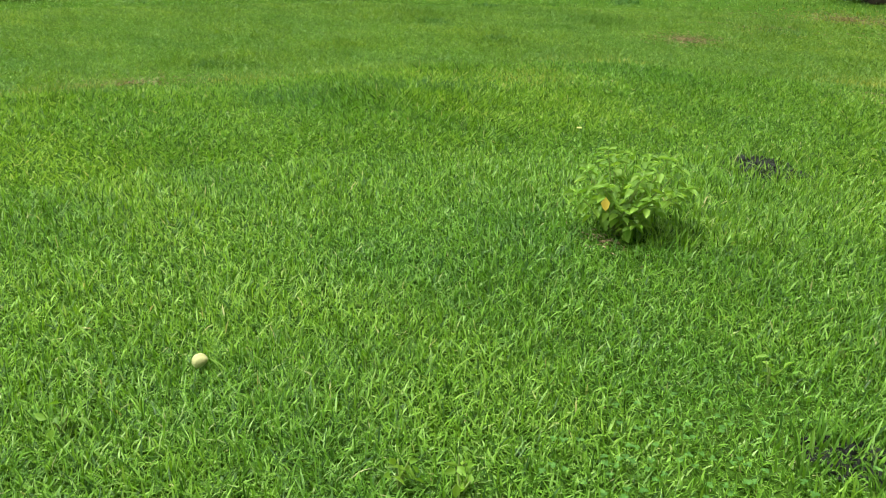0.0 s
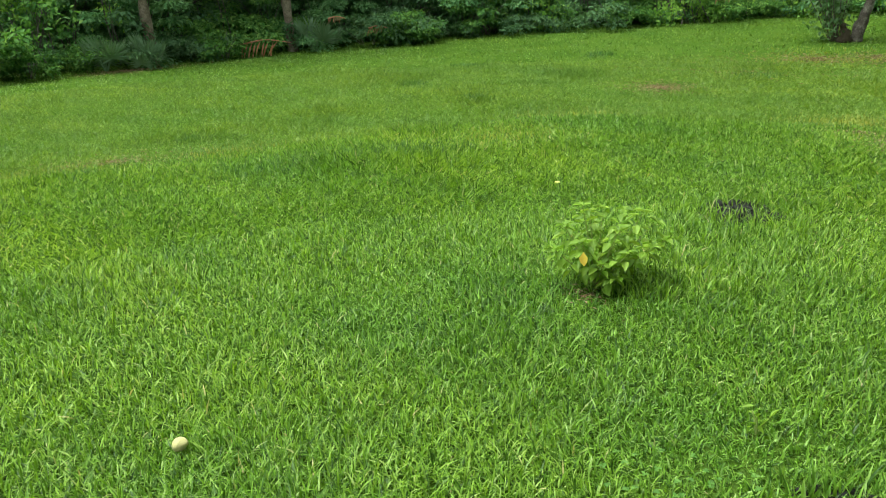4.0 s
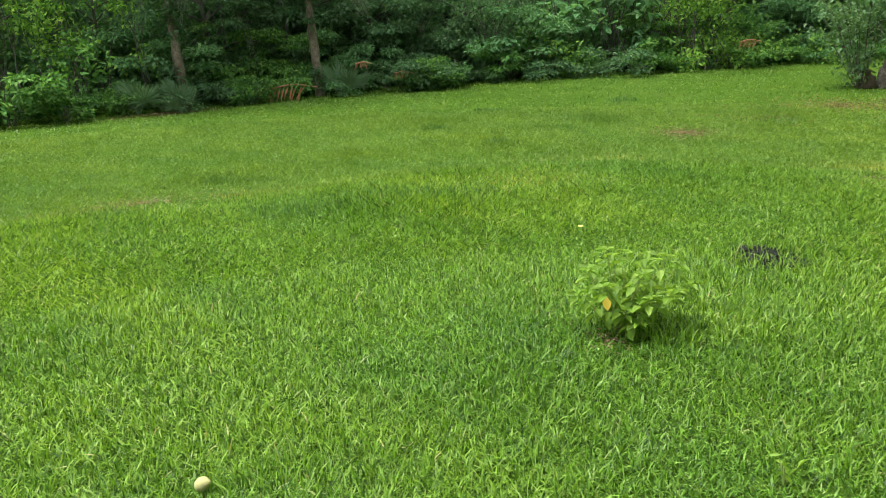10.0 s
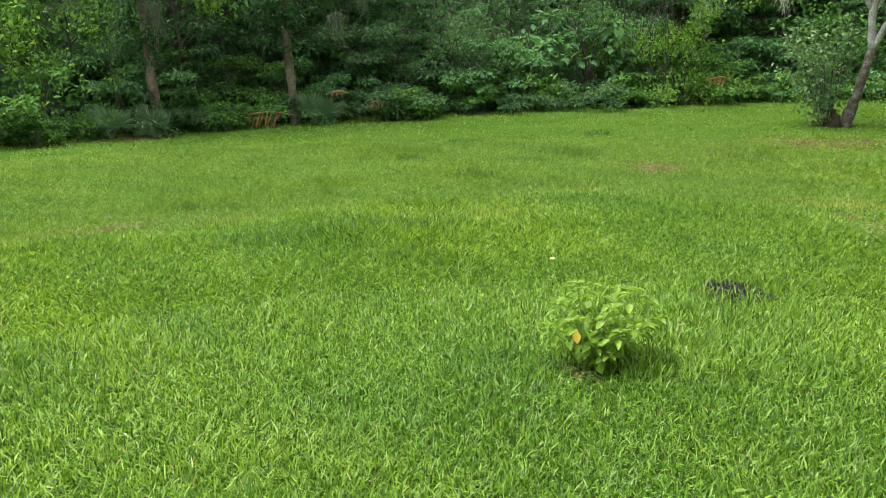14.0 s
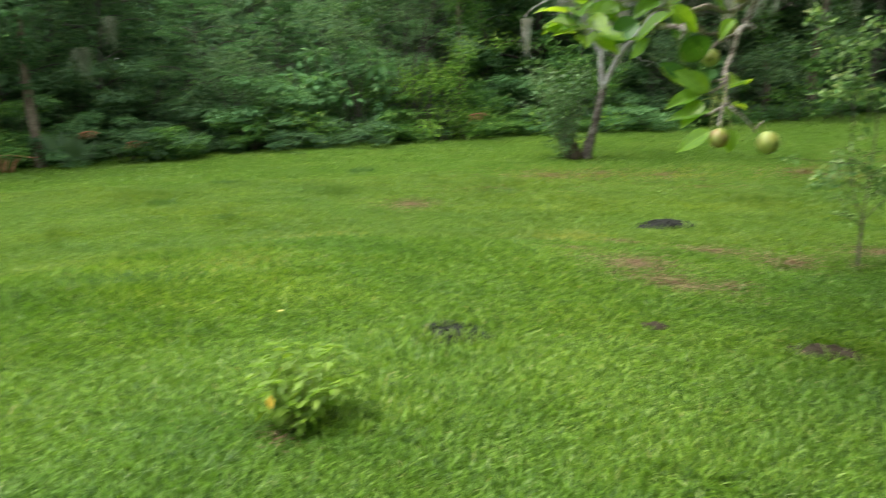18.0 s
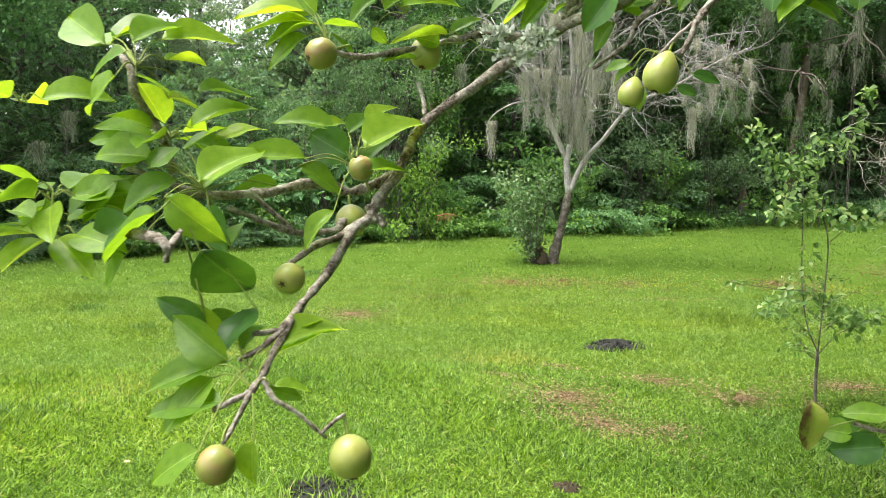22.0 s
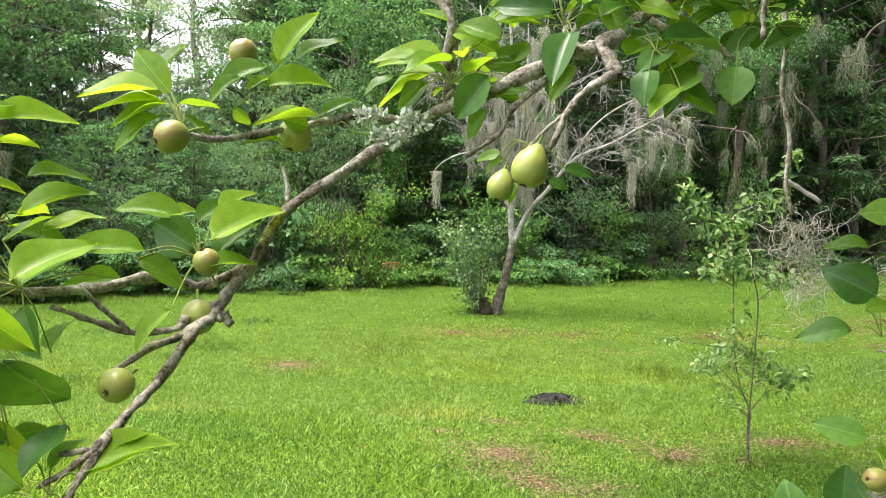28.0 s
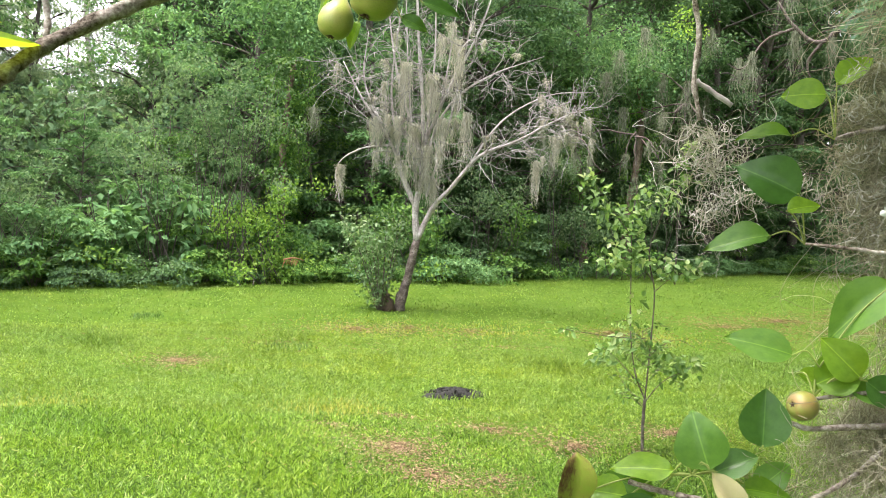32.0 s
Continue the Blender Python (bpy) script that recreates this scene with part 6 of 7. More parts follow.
# The loose tangle about the broken twig.
for q, (x, y, z, w, l, n) in enumerate(((0.575, 0.53, 1.7, 0.03, 0.24, 44), (0.59, 0.52, 1.67, 0.04, 0.25, 42), (0.615, 0.50, 1.63, 0.045, 0.22, 32), (0.68, 0.46, 1.64, 0.04, 0.2, 22), (0.585, 0.53, 1.61, 0.04, 0.16, 26))):
    moss_beard((x, y, z), w, l, n, 350 + q, "loose pale curling moss strands on a dead twig", NEAR_MOSS, 0.35, 0.0011, 34, None, MOSS_PALE, 0.3, 0.07)


# ---- the moss-hung tree on the lawn ----
moss_tree = root("moss_hung_tree", (-2.44, 13.65, float(ground_z(-2.44, 13.65))), "small leaning half-bare tree with pale lichened bark", "tree")


BARK_MOTTLED = rough_stuff("mottled_bark", [(0.36, (0.028, 0.022, 0.018)), (0.5, (0.09, 0.076, 0.06)), (0.64, (0.26, 0.24, 0.205))], 7.0, bump=0.6)


def limb(points, r0, r1, seed=0):
    part("limb", tri_mesh("limb", *tube(smooth_line(points, 5), r0, r1, 9, 0.06, seed=seed), BARK_PALE, True), moss_tree)


part("trunk", tri_mesh("trunk", *tube(smooth_line([(-2.46, 13.65, -0.02), (-2.41, 13.65, 0.2), (-2.28, 13.65, 0.75), (-2.14, 13.65, 1.42)], 6), 0.115, 0.07, 12, 0.09, seed=2), BARK_MOTTLED, True), moss_tree, "mottled rough leaning trunk")
part("stump", tri_mesh("stump", *tube(smooth_line([(-2.57, 13.56, 0.05), (-2.6, 13.54, 0.26), (-2.64, 13.52, 0.4)], 4), 0.085, 0.035, 10, 0.25), SOIL_GREY, True), moss_tree, "short dark rotten stump at the foot")
limb([(-2.15, 13.65, 1.38), (-2.2, 13.66, 2.02), (-2.12, 13.68, 2.5), (-2.14, 13.7, 3.7), (-2.28, 13.7, 5.1), (-2.4, 13.7, 6.6)], 0.07, 0.015, 1)
limb([(-2.2, 13.66, 2.0), (-2.47, 13.6, 2.6), (-2.67, 13.5, 3.15), (-3.2, 13.4, 3.9), (-3.6, 13.4, 4.6)], 0.05, 0.01, 2)
limb([(-2.14, 13.65, 1.4), (-1.88, 13.6, 1.98), (-1.54, 13.5, 2.36), (-1.04, 13.4, 2.94), (-0.39, 13.3, 3.21), (0.24, 13.2, 3.55), (0.82, 13.1, 3.8)], 0.055, 0.008, 3)
limb([(-2.13, 13.68, 3.1), (-1.62, 13.6, 4.25), (-1.14, 13.5, 5.2), (-0.8, 13.4, 6.2)], 0.035, 0.008, 4)
limb([(-2.13, 13.68, 2.9), (-2.68, 13.8, 4.5), (-2.94, 13.9, 5.9)], 0.035, 0.008, 5)
limb([(-2.67, 13.5, 3.12), (-3.25, 13.4, 3.0), (-3.62, 13.3, 2.65), (-3.5, 13.25, 1.95)], 0.018, 0.005, 6)
limb([(-2.13, 13.68, 2.8), (-1.7, 13.9, 3.9), (-1.0, 14.1, 4.5), (0.0, 14.2, 4.9)], 0.03, 0.006, 7)
for k, (x0, z0, x1, x2, z2) in enumerate(((-2.18, 2.3, -2.4, -2.55, 6.2), (-2.12, 2.6, -1.95, -2.0, 6.4), (-2.1, 2.5, -1.75, -1.55, 6.0), (-2.5, 2.7, -2.75, -2.6, 5.6), (-2.0, 2.2, -1.6, -1.3, 5.4), (-2.9, 3.5, -3.3, -3.2, 5.2))):
    limb([(x0, 13.62, z0), (x1, 13.55 + 0.05 * k, (z0 + z2) / 2), (x2, 13.6, z2)], 0.028, 0.007, 20 + k)
limb([(-1.3, 13.45, 2.65), (-0.7, 13.7, 3.6), (0.1, 13.8, 4.1), (0.9, 13.9, 4.2)], 0.024, 0.005, 8)
MOSS_FEET = []
BARK_TWIG = rough_stuff("lichened_twigs", [(0.3, (0.085, 0.084, 0.07)), (0.45, (0.19, 0.19, 0.165)), (0.64, (0.36, 0.365, 0.325))], 9.0)


def twigs(seed, count):
    """Fine bare twigs, crooked and forked, all over the crown."""
    g = np.random.default_rng(seed)
    pieces = []
    anchors = [(-2.14, 13.7, 3.2), (-2.2, 13.7, 4.4), (-2.7, 13.5, 3.3), (-3.1, 13.4, 3.8), (-1.6, 13.6, 4.2), (-1.2, 13.5, 5.0), (-0.4, 13.3, 3.2), (0.2, 13.2, 3.5), (-2.7, 13.8, 4.6),
               (-0.9, 14.1, 4.5), (-0.1, 13.8, 4.0), (0.5, 13.3, 3.7), (-1.0, 13.4, 2.95), (-2.4, 13.7, 5.4), (-3.4, 13.4, 4.3), (-2.13, 13.68, 2.6)]
    for k in range(count):
        a = np.array(anchors[k % len(anchors)]) + g.normal(0, 0.12, 3)
        way = units(np.array([g.normal(0, 0.9), g.normal(0, 0.6), g.normal(0.3, 0.5)]))
        if a[0] > -0.8:
            way = units(way + [0.7, 0, -0.15])
        p, line = a.copy(), [a.copy()]
        long = g.uniform(0.5, 1.25)
        for _ in range(6):
            way = units(way + g.normal(0, 0.28, 3) + [0, 0, -0.05])
            p = p + way * long / 6
            line.append(p.copy())
        pieces.append(tube(np.array(line), 0.0095, 0.0025, 4))
        MOSS_FEET.append(line[3])
        for b in range(3):
            q = line[2 + b]
            w2 = units(way + g.normal(0, 0.7, 3))
            pieces.append(tube(np.array([q, q + w2 * 0.17, q + units(w2 + g.normal(0, 0.4, 3)) * 0.36]), 0.006, 0.002, 3))
    return joined(pieces)


tagged(part("twig_mass", tri_mesh("twig_mass", *twigs(5, 310), BARK_TWIG, True), moss_tree, "pale bare lichened twigs"), kind="stuff")
g9 = np.random.default_rng(9)
for k in range(70):
    f = MOSS_FEET[int(g9.integers(len(MOSS_FEET)))]
    if f[2] < 2.0:
        continue
    slight = 0.5 if f[0] > -0.9 else 0.85
    moss_beard(tuple(float(c) for c in f), g9.uniform(0.04, 0.12), g9.uniform(0.3, 1.0) * slight, int(g9.uniform(30, 70) * slight), 400 + k, "grey hanging moss streaming from bare twigs", "moss on the bare tree", 0.09, 0.007, 13)
for k, (x, y, z, w, l) in enumerate(((-2.25, 13.5, 3.5, 0.22, 1.3), (-2.0, 13.5, 3.1, 0.2, 1.1), (-1.75, 13.5, 3.6, 0.2, 1.3), (-1.3, 13.4, 3.7, 0.14, 1.2), (-2.45, 13.5, 4.6, 0.2, 1.3), (-0.02, 13.2, 2.85, 0.09, 0.8),
                                     (0.3, 13.2, 3.3, 0.16, 0.6), (-2.9, 13.4, 3.6, 0.16, 0.8), (-1.95, 13.5, 4.4, 0.2, 1.3), (-1.5, 13.4, 5.0, 0.15, 1.5), (-3.55, 13.3, 2.7, 0.1, 0.7))):
    moss_beard((x, y, z), w * 0.75, l * 1.1, 120, 480 + k, "long full curtain of grey hanging moss", "moss on the bare tree", 0.09, 0.007, 16)


def leafy_shoots(name, at, label, category, shoots, high, wide, leaf, leaves, material, bark, seed, lean=(0, 0), group="", loose=0.05):
    """Slender stems from one foot, each with its own leaves up its length."""
    g = np.random.default_rng(seed)
    ob = root(name, at, label, category, group)
    pieces = []
    for k in range(shoots):
        a = 2.4 * k + g.uniform(-0.4, 0.4)
        out = wide * g.uniform(0.35, 1.0)
        top = np.array(at) + [math.cos(a) * out + lean[0], math.sin(a) * out * 0.8 + lean[1], high * g.uniform(0.6, 1.0)]
        mid = np.array(at) * 0.45 + top * 0.55 + [0, 0, 0.1 * high]
        foot = np.array(at) + [math.cos(a) * wide * loose, math.sin(a) * wide * loose, 0.0]
        line = smooth_line([foot, mid, top], 8)
        part("stem", tri_mesh("stem", *tube(line, 0.004 + 0.002 * high, 0.002, 5), bark, True), ob)
        i = g.integers(2, len(line), leaves)
        p = line[i] + g.normal(0, 0.3 * leaf + 0.04 * high, (leaves, 3))
        w = g.normal(0, 0.8, (leaves, 3)) + [0, 0, -0.1]
        pieces.append(leaf_cloud(p, w, np.array([0, 0, 1.0]) + g.normal(0, 0.4, (leaves, 3)), leaf * g.uniform(0.6, 1.2, leaves), leaf * 0.55 * g.uniform(0.7, 1.2, leaves)))
    tagged(part("foliage", tri_mesh("foliage", *joined(pieces), material), ob), kind="stuff")
    return ob


leafy_shoots("basal_shoots", (-2.75, 13.55, float(ground_z(-2.75, 13.55)) - 0.02), "grey-green leafy shoots at the foot of the bare tree", "shrub", 20, 1.85, 0.85, 0.1, 62, LEAF_GREY, BARK, 21, (-0.3, 0.1), "", 0.06)

# ---- the young tree ----
LEAF_SAP = foliage("sapling_leaves", [(0.0, (0.08, 0.17, 0.045)), (0.5, (0.17, 0.3, 0.08)), (0.85, (0.3, 0.43, 0.15)), (1.0, (0.46, 0.53, 0.27))], patch=3.0, patch_tint=(0.7, 0.8, 0.8), through_light=0.4)
SAP = (1.10, 5.49, float(ground_z(1.1, 5.49)))
sapling = root("sapling", SAP, "thin young tree with two stems and sparse pale leaves", "tree")
for pts, r0, r1 in (([(1.1, 5.49, -0.03), (1.095, 5.49, 0.2), (1.1, 5.49, 0.4)], 0.016, 0.012), ([(1.1, 5.49, 0.4), (1.02, 5.49, 0.6), (0.975, 5.5, 0.9), (0.96, 5.5, 1.26), (0.95, 5.52, 1.7), (0.98, 5.55, 1.98)], 0.009, 0.003),
                    ([(1.1, 5.49, 0.4), (1.12, 5.48, 0.8), (1.13, 5.48, 1.2), (1.08, 5.47, 1.5), (1.2, 5.45, 1.9), (1.3, 5.44, 2.22)], 0.009, 0.003),
                    ([(1.1, 5.49, 0.38), (1.22, 5.45, 0.55), (1.42, 5.4, 0.68)], 0.006, 0.002), ([(1.02, 5.5, 0.55), (0.85, 5.45, 0.72), (0.72, 5.4, 0.8)], 0.005, 0.002),
                    ([(0.96, 5.5, 1.3), (0.82, 5.45, 1.38), (0.7, 5.42, 1.45)], 0.004, 0.002), ([(0.95, 5.52, 1.6), (0.78, 5.5, 1.82), (0.62, 5.48, 2.04)], 0.004, 0.0015),
                    ([(1.13, 5.48, 1.2), (1.26, 5.46, 1.32), (1.42, 5.44, 1.38)], 0.004, 0.0015), ([(1.1, 5.49, 0.85), (0.82, 5.42, 0.86), (0.5, 5.35, 0.9)], 0.004, 0.0015),
                    ([(1.12, 5.48, 0.75), (1.3, 5.52, 0.85), (1.45, 5.55, 0.8)], 0.004, 0.0015), ([(1.1, 5.49, 0.35), (0.95, 5.5, 0.5), (0.86, 5.52, 0.66)], 0.004, 0.0015)):
    part("stem", tri_mesh("stem", *tube(smooth_line(pts, 6), r0 * 0.68, r1, 7, 0.05), BARK, True), sapling)


def sapling_leaves():
    g = np.random.default_rng(23)
    pieces = []
    # Leaf sprays: (x, y, z, spread, height, count).
    for x, y, z, w, h, n in ((0.62, 5.48, 2.02, 0.05, 0.05, 16), (0.70, 5.5, 1.9, 0.07, 0.09, 26), (0.82, 5.5, 1.76, 0.1, 0.1, 34), (0.95, 5.5, 1.72, 0.1, 0.12, 44), (1.02, 5.52, 1.9, 0.08, 0.1, 26), (1.18, 5.45, 1.92, 0.09, 0.1, 36),
                             (1.28, 5.44, 2.12, 0.08, 0.1, 34), (1.33, 5.44, 2.26, 0.04, 0.05, 14), (0.9, 5.5, 1.52, 0.14, 0.09, 50), (1.02, 5.5, 1.42, 0.18, 0.07, 70), (0.78, 5.45, 1.4, 0.12, 0.05, 40), (1.28, 5.46, 1.36, 0.14, 0.06, 46),
                             (1.42, 5.44, 1.38, 0.08, 0.05, 16), (1.0, 5.48, 1.1, 0.08, 0.12, 14), (0.52, 5.36, 0.9, 0.08, 0.03, 12), (0.9, 5.45, 0.8, 0.15, 0.12, 44), (1.1, 5.48, 0.78, 0.12, 0.12, 34), (1.3, 5.45, 0.66, 0.14, 0.09, 60), (1.42, 5.42, 0.68, 0.09, 0.05, 26),
                             (0.78, 5.42, 0.72, 0.1, 0.06, 30)):
        p = np.array((x, y, z)) + g.normal(0, 1, (n, 3)) * [w * 0.6, w * 0.6, h * 0.6]
        way = g.normal(0, 0.8, (n, 3)) - [0, 0, 0.15]
        pieces.append(leaf_cloud(p, way, np.array([0, -0.3, 1.0]) + g.normal(0, 0.45, (n, 3)), g.uniform(0.05, 0.082, n), g.uniform(0.03, 0.046, n)))
    return joined(pieces)


tagged(part("foliage", tri_mesh("foliage", *sapling_leaves(), LEAF_SAP), sapling, "sparse pale green leaves"), kind="stuff")
def lower_sprays():
    """Small dark leaves on fine side shoots low on the stems."""
    g = np.random.default_rng(29)
    leaves, shoots = [], []
    for k in range(18):
        z = g.uniform(0.3, 0.95)
        a = g.uniform(0, 6.3)
        q = np.array((1.1 - 0.1 * max(0, z - 0.4) * (k % 2), 5.49, z))
        end = q + np.array((math.cos(a), math.sin(a) * 0.8, g.uniform(0.1, 0.7))) * g.uniform(0.12, 0.34)
        line = smooth_line([q, (q + end) / 2 + [0, 0, 0.03], end], 4)
        shoots.append(tube(line, 0.0022, 0.001, 4))
        n = 13
        p = line[g.integers(3, len(line), n)] + g.normal(0, 0.022, (n, 3))
        leaves.append(leaf_cloud(p, g.normal(0, 0.8, (n, 3)) - [0, 0, 0.1], np.array([0, -0.2, 1.0]) + g.normal(0, 0.4, (n, 3)), g.uniform(0.026, 0.05, n), g.uniform(0.014, 0.026, n)))
    return joined(leaves), joined(shoots)


low_leaves, low_shoots = lower_sprays()
tagged(part("lower_foliage", tri_mesh("lower_foliage", *low_leaves, LEAF_SAP), sapling, "small dark green leaves low on the stems"), kind="stuff")
tagged(part("side_shoots", tri_mesh("side_shoots", *low_shoots, BARK, True), sapling), kind="stuff")
leafy_shoots("weedy_seedling", (0.5, 5.35, float(ground_z(0.5, 5.35))), "low sprig of pale leaves on thin stalks", "seedling", 4, 0.22, 0.14, 0.05, 7, LEAF_LIME, STALK, 44)

# ---- the lime-green shrub and small things in the grass ----
def shrub(at):
    """Stems from one foot in two groups, each with paired drooping pointed leaves up its length and a tuft at its tip."""
    g = np.random.default_rng(64)
    ob = root("leafy_shrub", at, "low lime-green leafy shrub with one yellowed leaf", "shrub")
    right, back = np.array([0.82, 0.57, 0.0]), np.array([-0.57, 0.82, 0.0])
    for k, (u, d, h) in enumerate(((-0.1, 0.0, 0.37), (-0.05, 0.08, 0.33), (-0.18, 0.03, 0.28), (-0.24, -0.04, 0.2), (0.2, 0.02, 0.32), (0.13, 0.1, 0.3), (0.27, 0.05, 0.26), (0.22, -0.08, 0.22), (0.06, -0.06, 0.27),
                                   (0.03, 0.14, 0.29), (-0.12, -0.1, 0.22), (0.1, -0.12, 0.18), (0.3, -0.02, 0.2), (-0.02, -0.11, 0.13), (0.04, -0.13, 0.1), (-0.15, 0.14, 0.24), (0.16, 0.17, 0.24))):
        top = np.array(at) + right * (u * 0.88 + 0.02) + back * d + [0, 0, h + g.normal(0, 0.01)]
        mid = np.array(at) + (top - np.array(at)) * [0.55, 0.55, 0.55]
        line = smooth_line([np.array(at) - [0, 0, 0.02], mid, top], 10)
        stem = part("stem", tri_mesh("stem", *tube(line, 0.0042, 0.0018, 6), STALK, True), ob)
        p, w, l = [], [], []
        for q in range(7, len(line), 2):
            f = q / (len(line) - 1)
            for side in (0, math.pi):
                b = q * 0.8 + k + side + g.normal(0, 0.35)
                r = np.array([math.cos(b), math.sin(b), g.normal(-0.05, 0.15)])
                p.append(line[q] + r * g.uniform(0.012, 0.03))
                w.append(r + [0, 0, -0.55 + 0.5 * f])
                l.append(0.064 * (1.05 - 0.3 * f) * g.uniform(0.75, 1.2))
        for b in range(6):
            a = b * 1.05 + k
            p.append(line[-1])
            w.append((math.cos(a), math.sin(a), g.uniform(0.0, 0.7)))
            l.append(0.045 * g.uniform(0.7, 1.2))
        n = len(p)
        l = np.array(l)
        tagged(part("foliage", tri_mesh("foliage", *leaf_cloud(np.array(p), np.array(w), np.array([0, 0, 1.0]) + g.normal(0, 0.2, (n, 3)), l, l * 0.6, 0.2, 0.28), LEAF_LIME), stem), kind="stuff")
    p = np.array([-1.645, 1.0, 0.315])
    part("yellow_leaf", tri_mesh("yellow_leaf", *leaf_cloud(p[None], np.array([[0.15, -0.2, -1.0]]), np.array([[0.3, -1.0, 0.3]]), np.array([0.058]), np.array([0.036])), YELLOW), ob, "single bright yellow hanging leaf")


YELLOW = foliage("yellow_leaf", [(0.0, (0.75, 0.55, 0.08)), (1.0, (0.8, 0.6, 0.12))], patch=20.0, patch_tint=(0.9, 0.8, 0.7))
PETAL = foliage("yellow_petal", [(0.0, (0.8, 0.75, 0.2)), (1.0, (0.85, 0.8, 0.35))], patch=20.0, patch_tint=(1, 1, 1))
shrub((-1.68, 1.22, float(ground_z(-1.68, 1.22))))

FLESH = rough_stuff("bleached_pear_skin", [(0.36, (0.2, 0.17, 0.06)), (0.5, (0.38, 0.36, 0.15)), (0.7, (0.48, 0.45, 0.24))], 24.0, rough=0.6, bump=0.2)
fz = float(ground_z(-2.309, -0.494))
fallen = root("fallen_pear", (-2.309, -0.494, fz), "pale half-rotten pear lying in the grass", "pear")
fm = Matrix.Translation((-2.309, -0.494, fz + 0.044)) @ pose(0, 0, 0, 75, 0, 115) @ Matrix.Diagonal((0.027, 0.022, 0.021, 1))
part("flesh", tri_mesh("flesh", *revolve(PEAR_SHAPE, 20), FLESH, True), fallen, "", fm)
part("calyx", CALYX_MESH, fallen, "", fm)

wz = float(ground_z(-2.542, 2.562))
flower = root("yellow_wildflower", (-2.542, 2.562, wz), "tiny pale yellow wildflower in the grass", "flower")
part("stem", tri_mesh("stem", *tube(smooth_line([(-2.542, 2.562, wz - 0.01), (-2.538, 2.56, wz + 0.03), (-2.542, 2.562, wz + 0.06)], 4), 0.0015, 0.001, 5), STALK, True), flower)
for k in range(6):
    a = k * math.pi / 3
    part("petal", tri_mesh("petal", *leaf_cloud(np.array([[-2.542, 2.562, wz + 0.06]]), np.array([[math.cos(a), math.sin(a), 0.35]]), np.array([[0, 0, 1.0]]), np.array([0.019]), np.array([0.015])), PETAL), flower)


# ---- palmettos, dead fronds and trunks at the woods' edge ----
def palmetto(x, y, seed, fans, size, label):
    g = np.random.default_rng(seed)
    z = float(ground_z(x, y))
    ob = root("palmetto", (x, y, z), label, "palm", "palmettos at the woods' edge")
    for k in range(fans):
        a, e = 2.4 * k + g.uniform(-0.3, 0.3), g.uniform(0.35, 1.25)
        hub = np.array([x, y, z]) + np.array([math.cos(a) * math.cos(e), math.sin(a) * math.cos(e), math.sin(e)]) * size * g.uniform(0.5, 0.8)
        stalk = part("stalk", tri_mesh("stalk", *tube(smooth_line([(x, y, z - 0.03), (np.array([x, y, z]) + hub) / 2 + [0, 0, 0.08], hub], 4), 0.012, 0.008, 5), LEAF_PALM, True), ob)
        out = units(hub - np.array([x, y, z]))
        side = units(np.cross(out, [0, 0, 1.0]))
        b = np.linspace(-1.95, 1.95, 19)
        rise = units(out * 0.45 + np.array([0, 0, 0.9]))
        way = rise[None] * np.cos(b)[:, None] + side[None] * np.sin(b)[:, None] + g.normal(0, 0.05, (19, 3)) + out * 0.12
        for q in range(19):
            blade = leaf_cloud(hub[None], way[q:q + 1], np.cross(side, rise)[None] + g.normal(0, 0.1, (1, 3)), size * 0.66 * (1 - 0.08 * b[q] ** 2), 0.06 * size, 0.3, 0.12)
            part("fan_blade", tri_mesh("fan_blade", *blade, LEAF_PALM), stalk)


def dead_frond(x, y, z, turn, size, seed):
    """A fallen fan, its ribs hanging like a comb."""
    g = np.random.default_rng(seed)
    ob = root("dead_palm_frond", (x, y, z), "rust-orange dead palm frond with hanging ribs", "palm frond", "dead fronds in the undergrowth")
    c, s = math.cos(turn), math.sin(turn)
    line = smooth_line([(x - c * size, y - s * size, z - 0.02), (x, y, z + 0.1 * size), (x + c * size, y + s * size, z - 0.03)], 6)
    rib = part("rib", tri_mesh("rib", *tube(line, 0.018, 0.008, 5), LEAF_DEAD, True), ob)
    for k in range(9):
        p = line[1 + k]
        part("leaflet", tri_mesh("leaflet", *leaf_cloud(p[None], np.array([[c * g.normal(-0.25, 0.2), s * g.normal(-0.25, 0.2) - 0.25, -1.0]]), np.array([[0.2, -1.0, 0.2]]), np.array([size * g.uniform(0.6, 0.95)]), np.array([0.075 * size]), 0.3), LEAF_DEAD), rib)
    return ob


palmetto(-13.15, 7.25, 1, 8, 0.5, "blue-green fan palmetto with stiff pointed leaves")
palmetto(-13.55, 6.6, 2, 8, 0.58, "shaggy green fan palmetto among the undergrowth")
palmetto(-12.35, 10.75, 3, 7, 0.6, "dark fan palmetto beside a vine-covered trunk")
dead_frond(-12.5, 9.5, 0.28, 0.9, 0.5, 1)
dead_frond(-5.26, 15.9, 0.84, 0.7, 0.24, 2)
dead_frond(-11.76, 10.85, 0.68, 0.7, 0.18, 3)
dead_frond(-11.2, 11.5, 0.45, 0.8, 0.2, 4)


BARK_TAN = rough_stuff("tan_bark", [(0.34, (0.05, 0.04, 0.026)), (0.5, (0.13, 0.105, 0.07)), (0.68, (0.28, 0.24, 0.18))], 6.0)


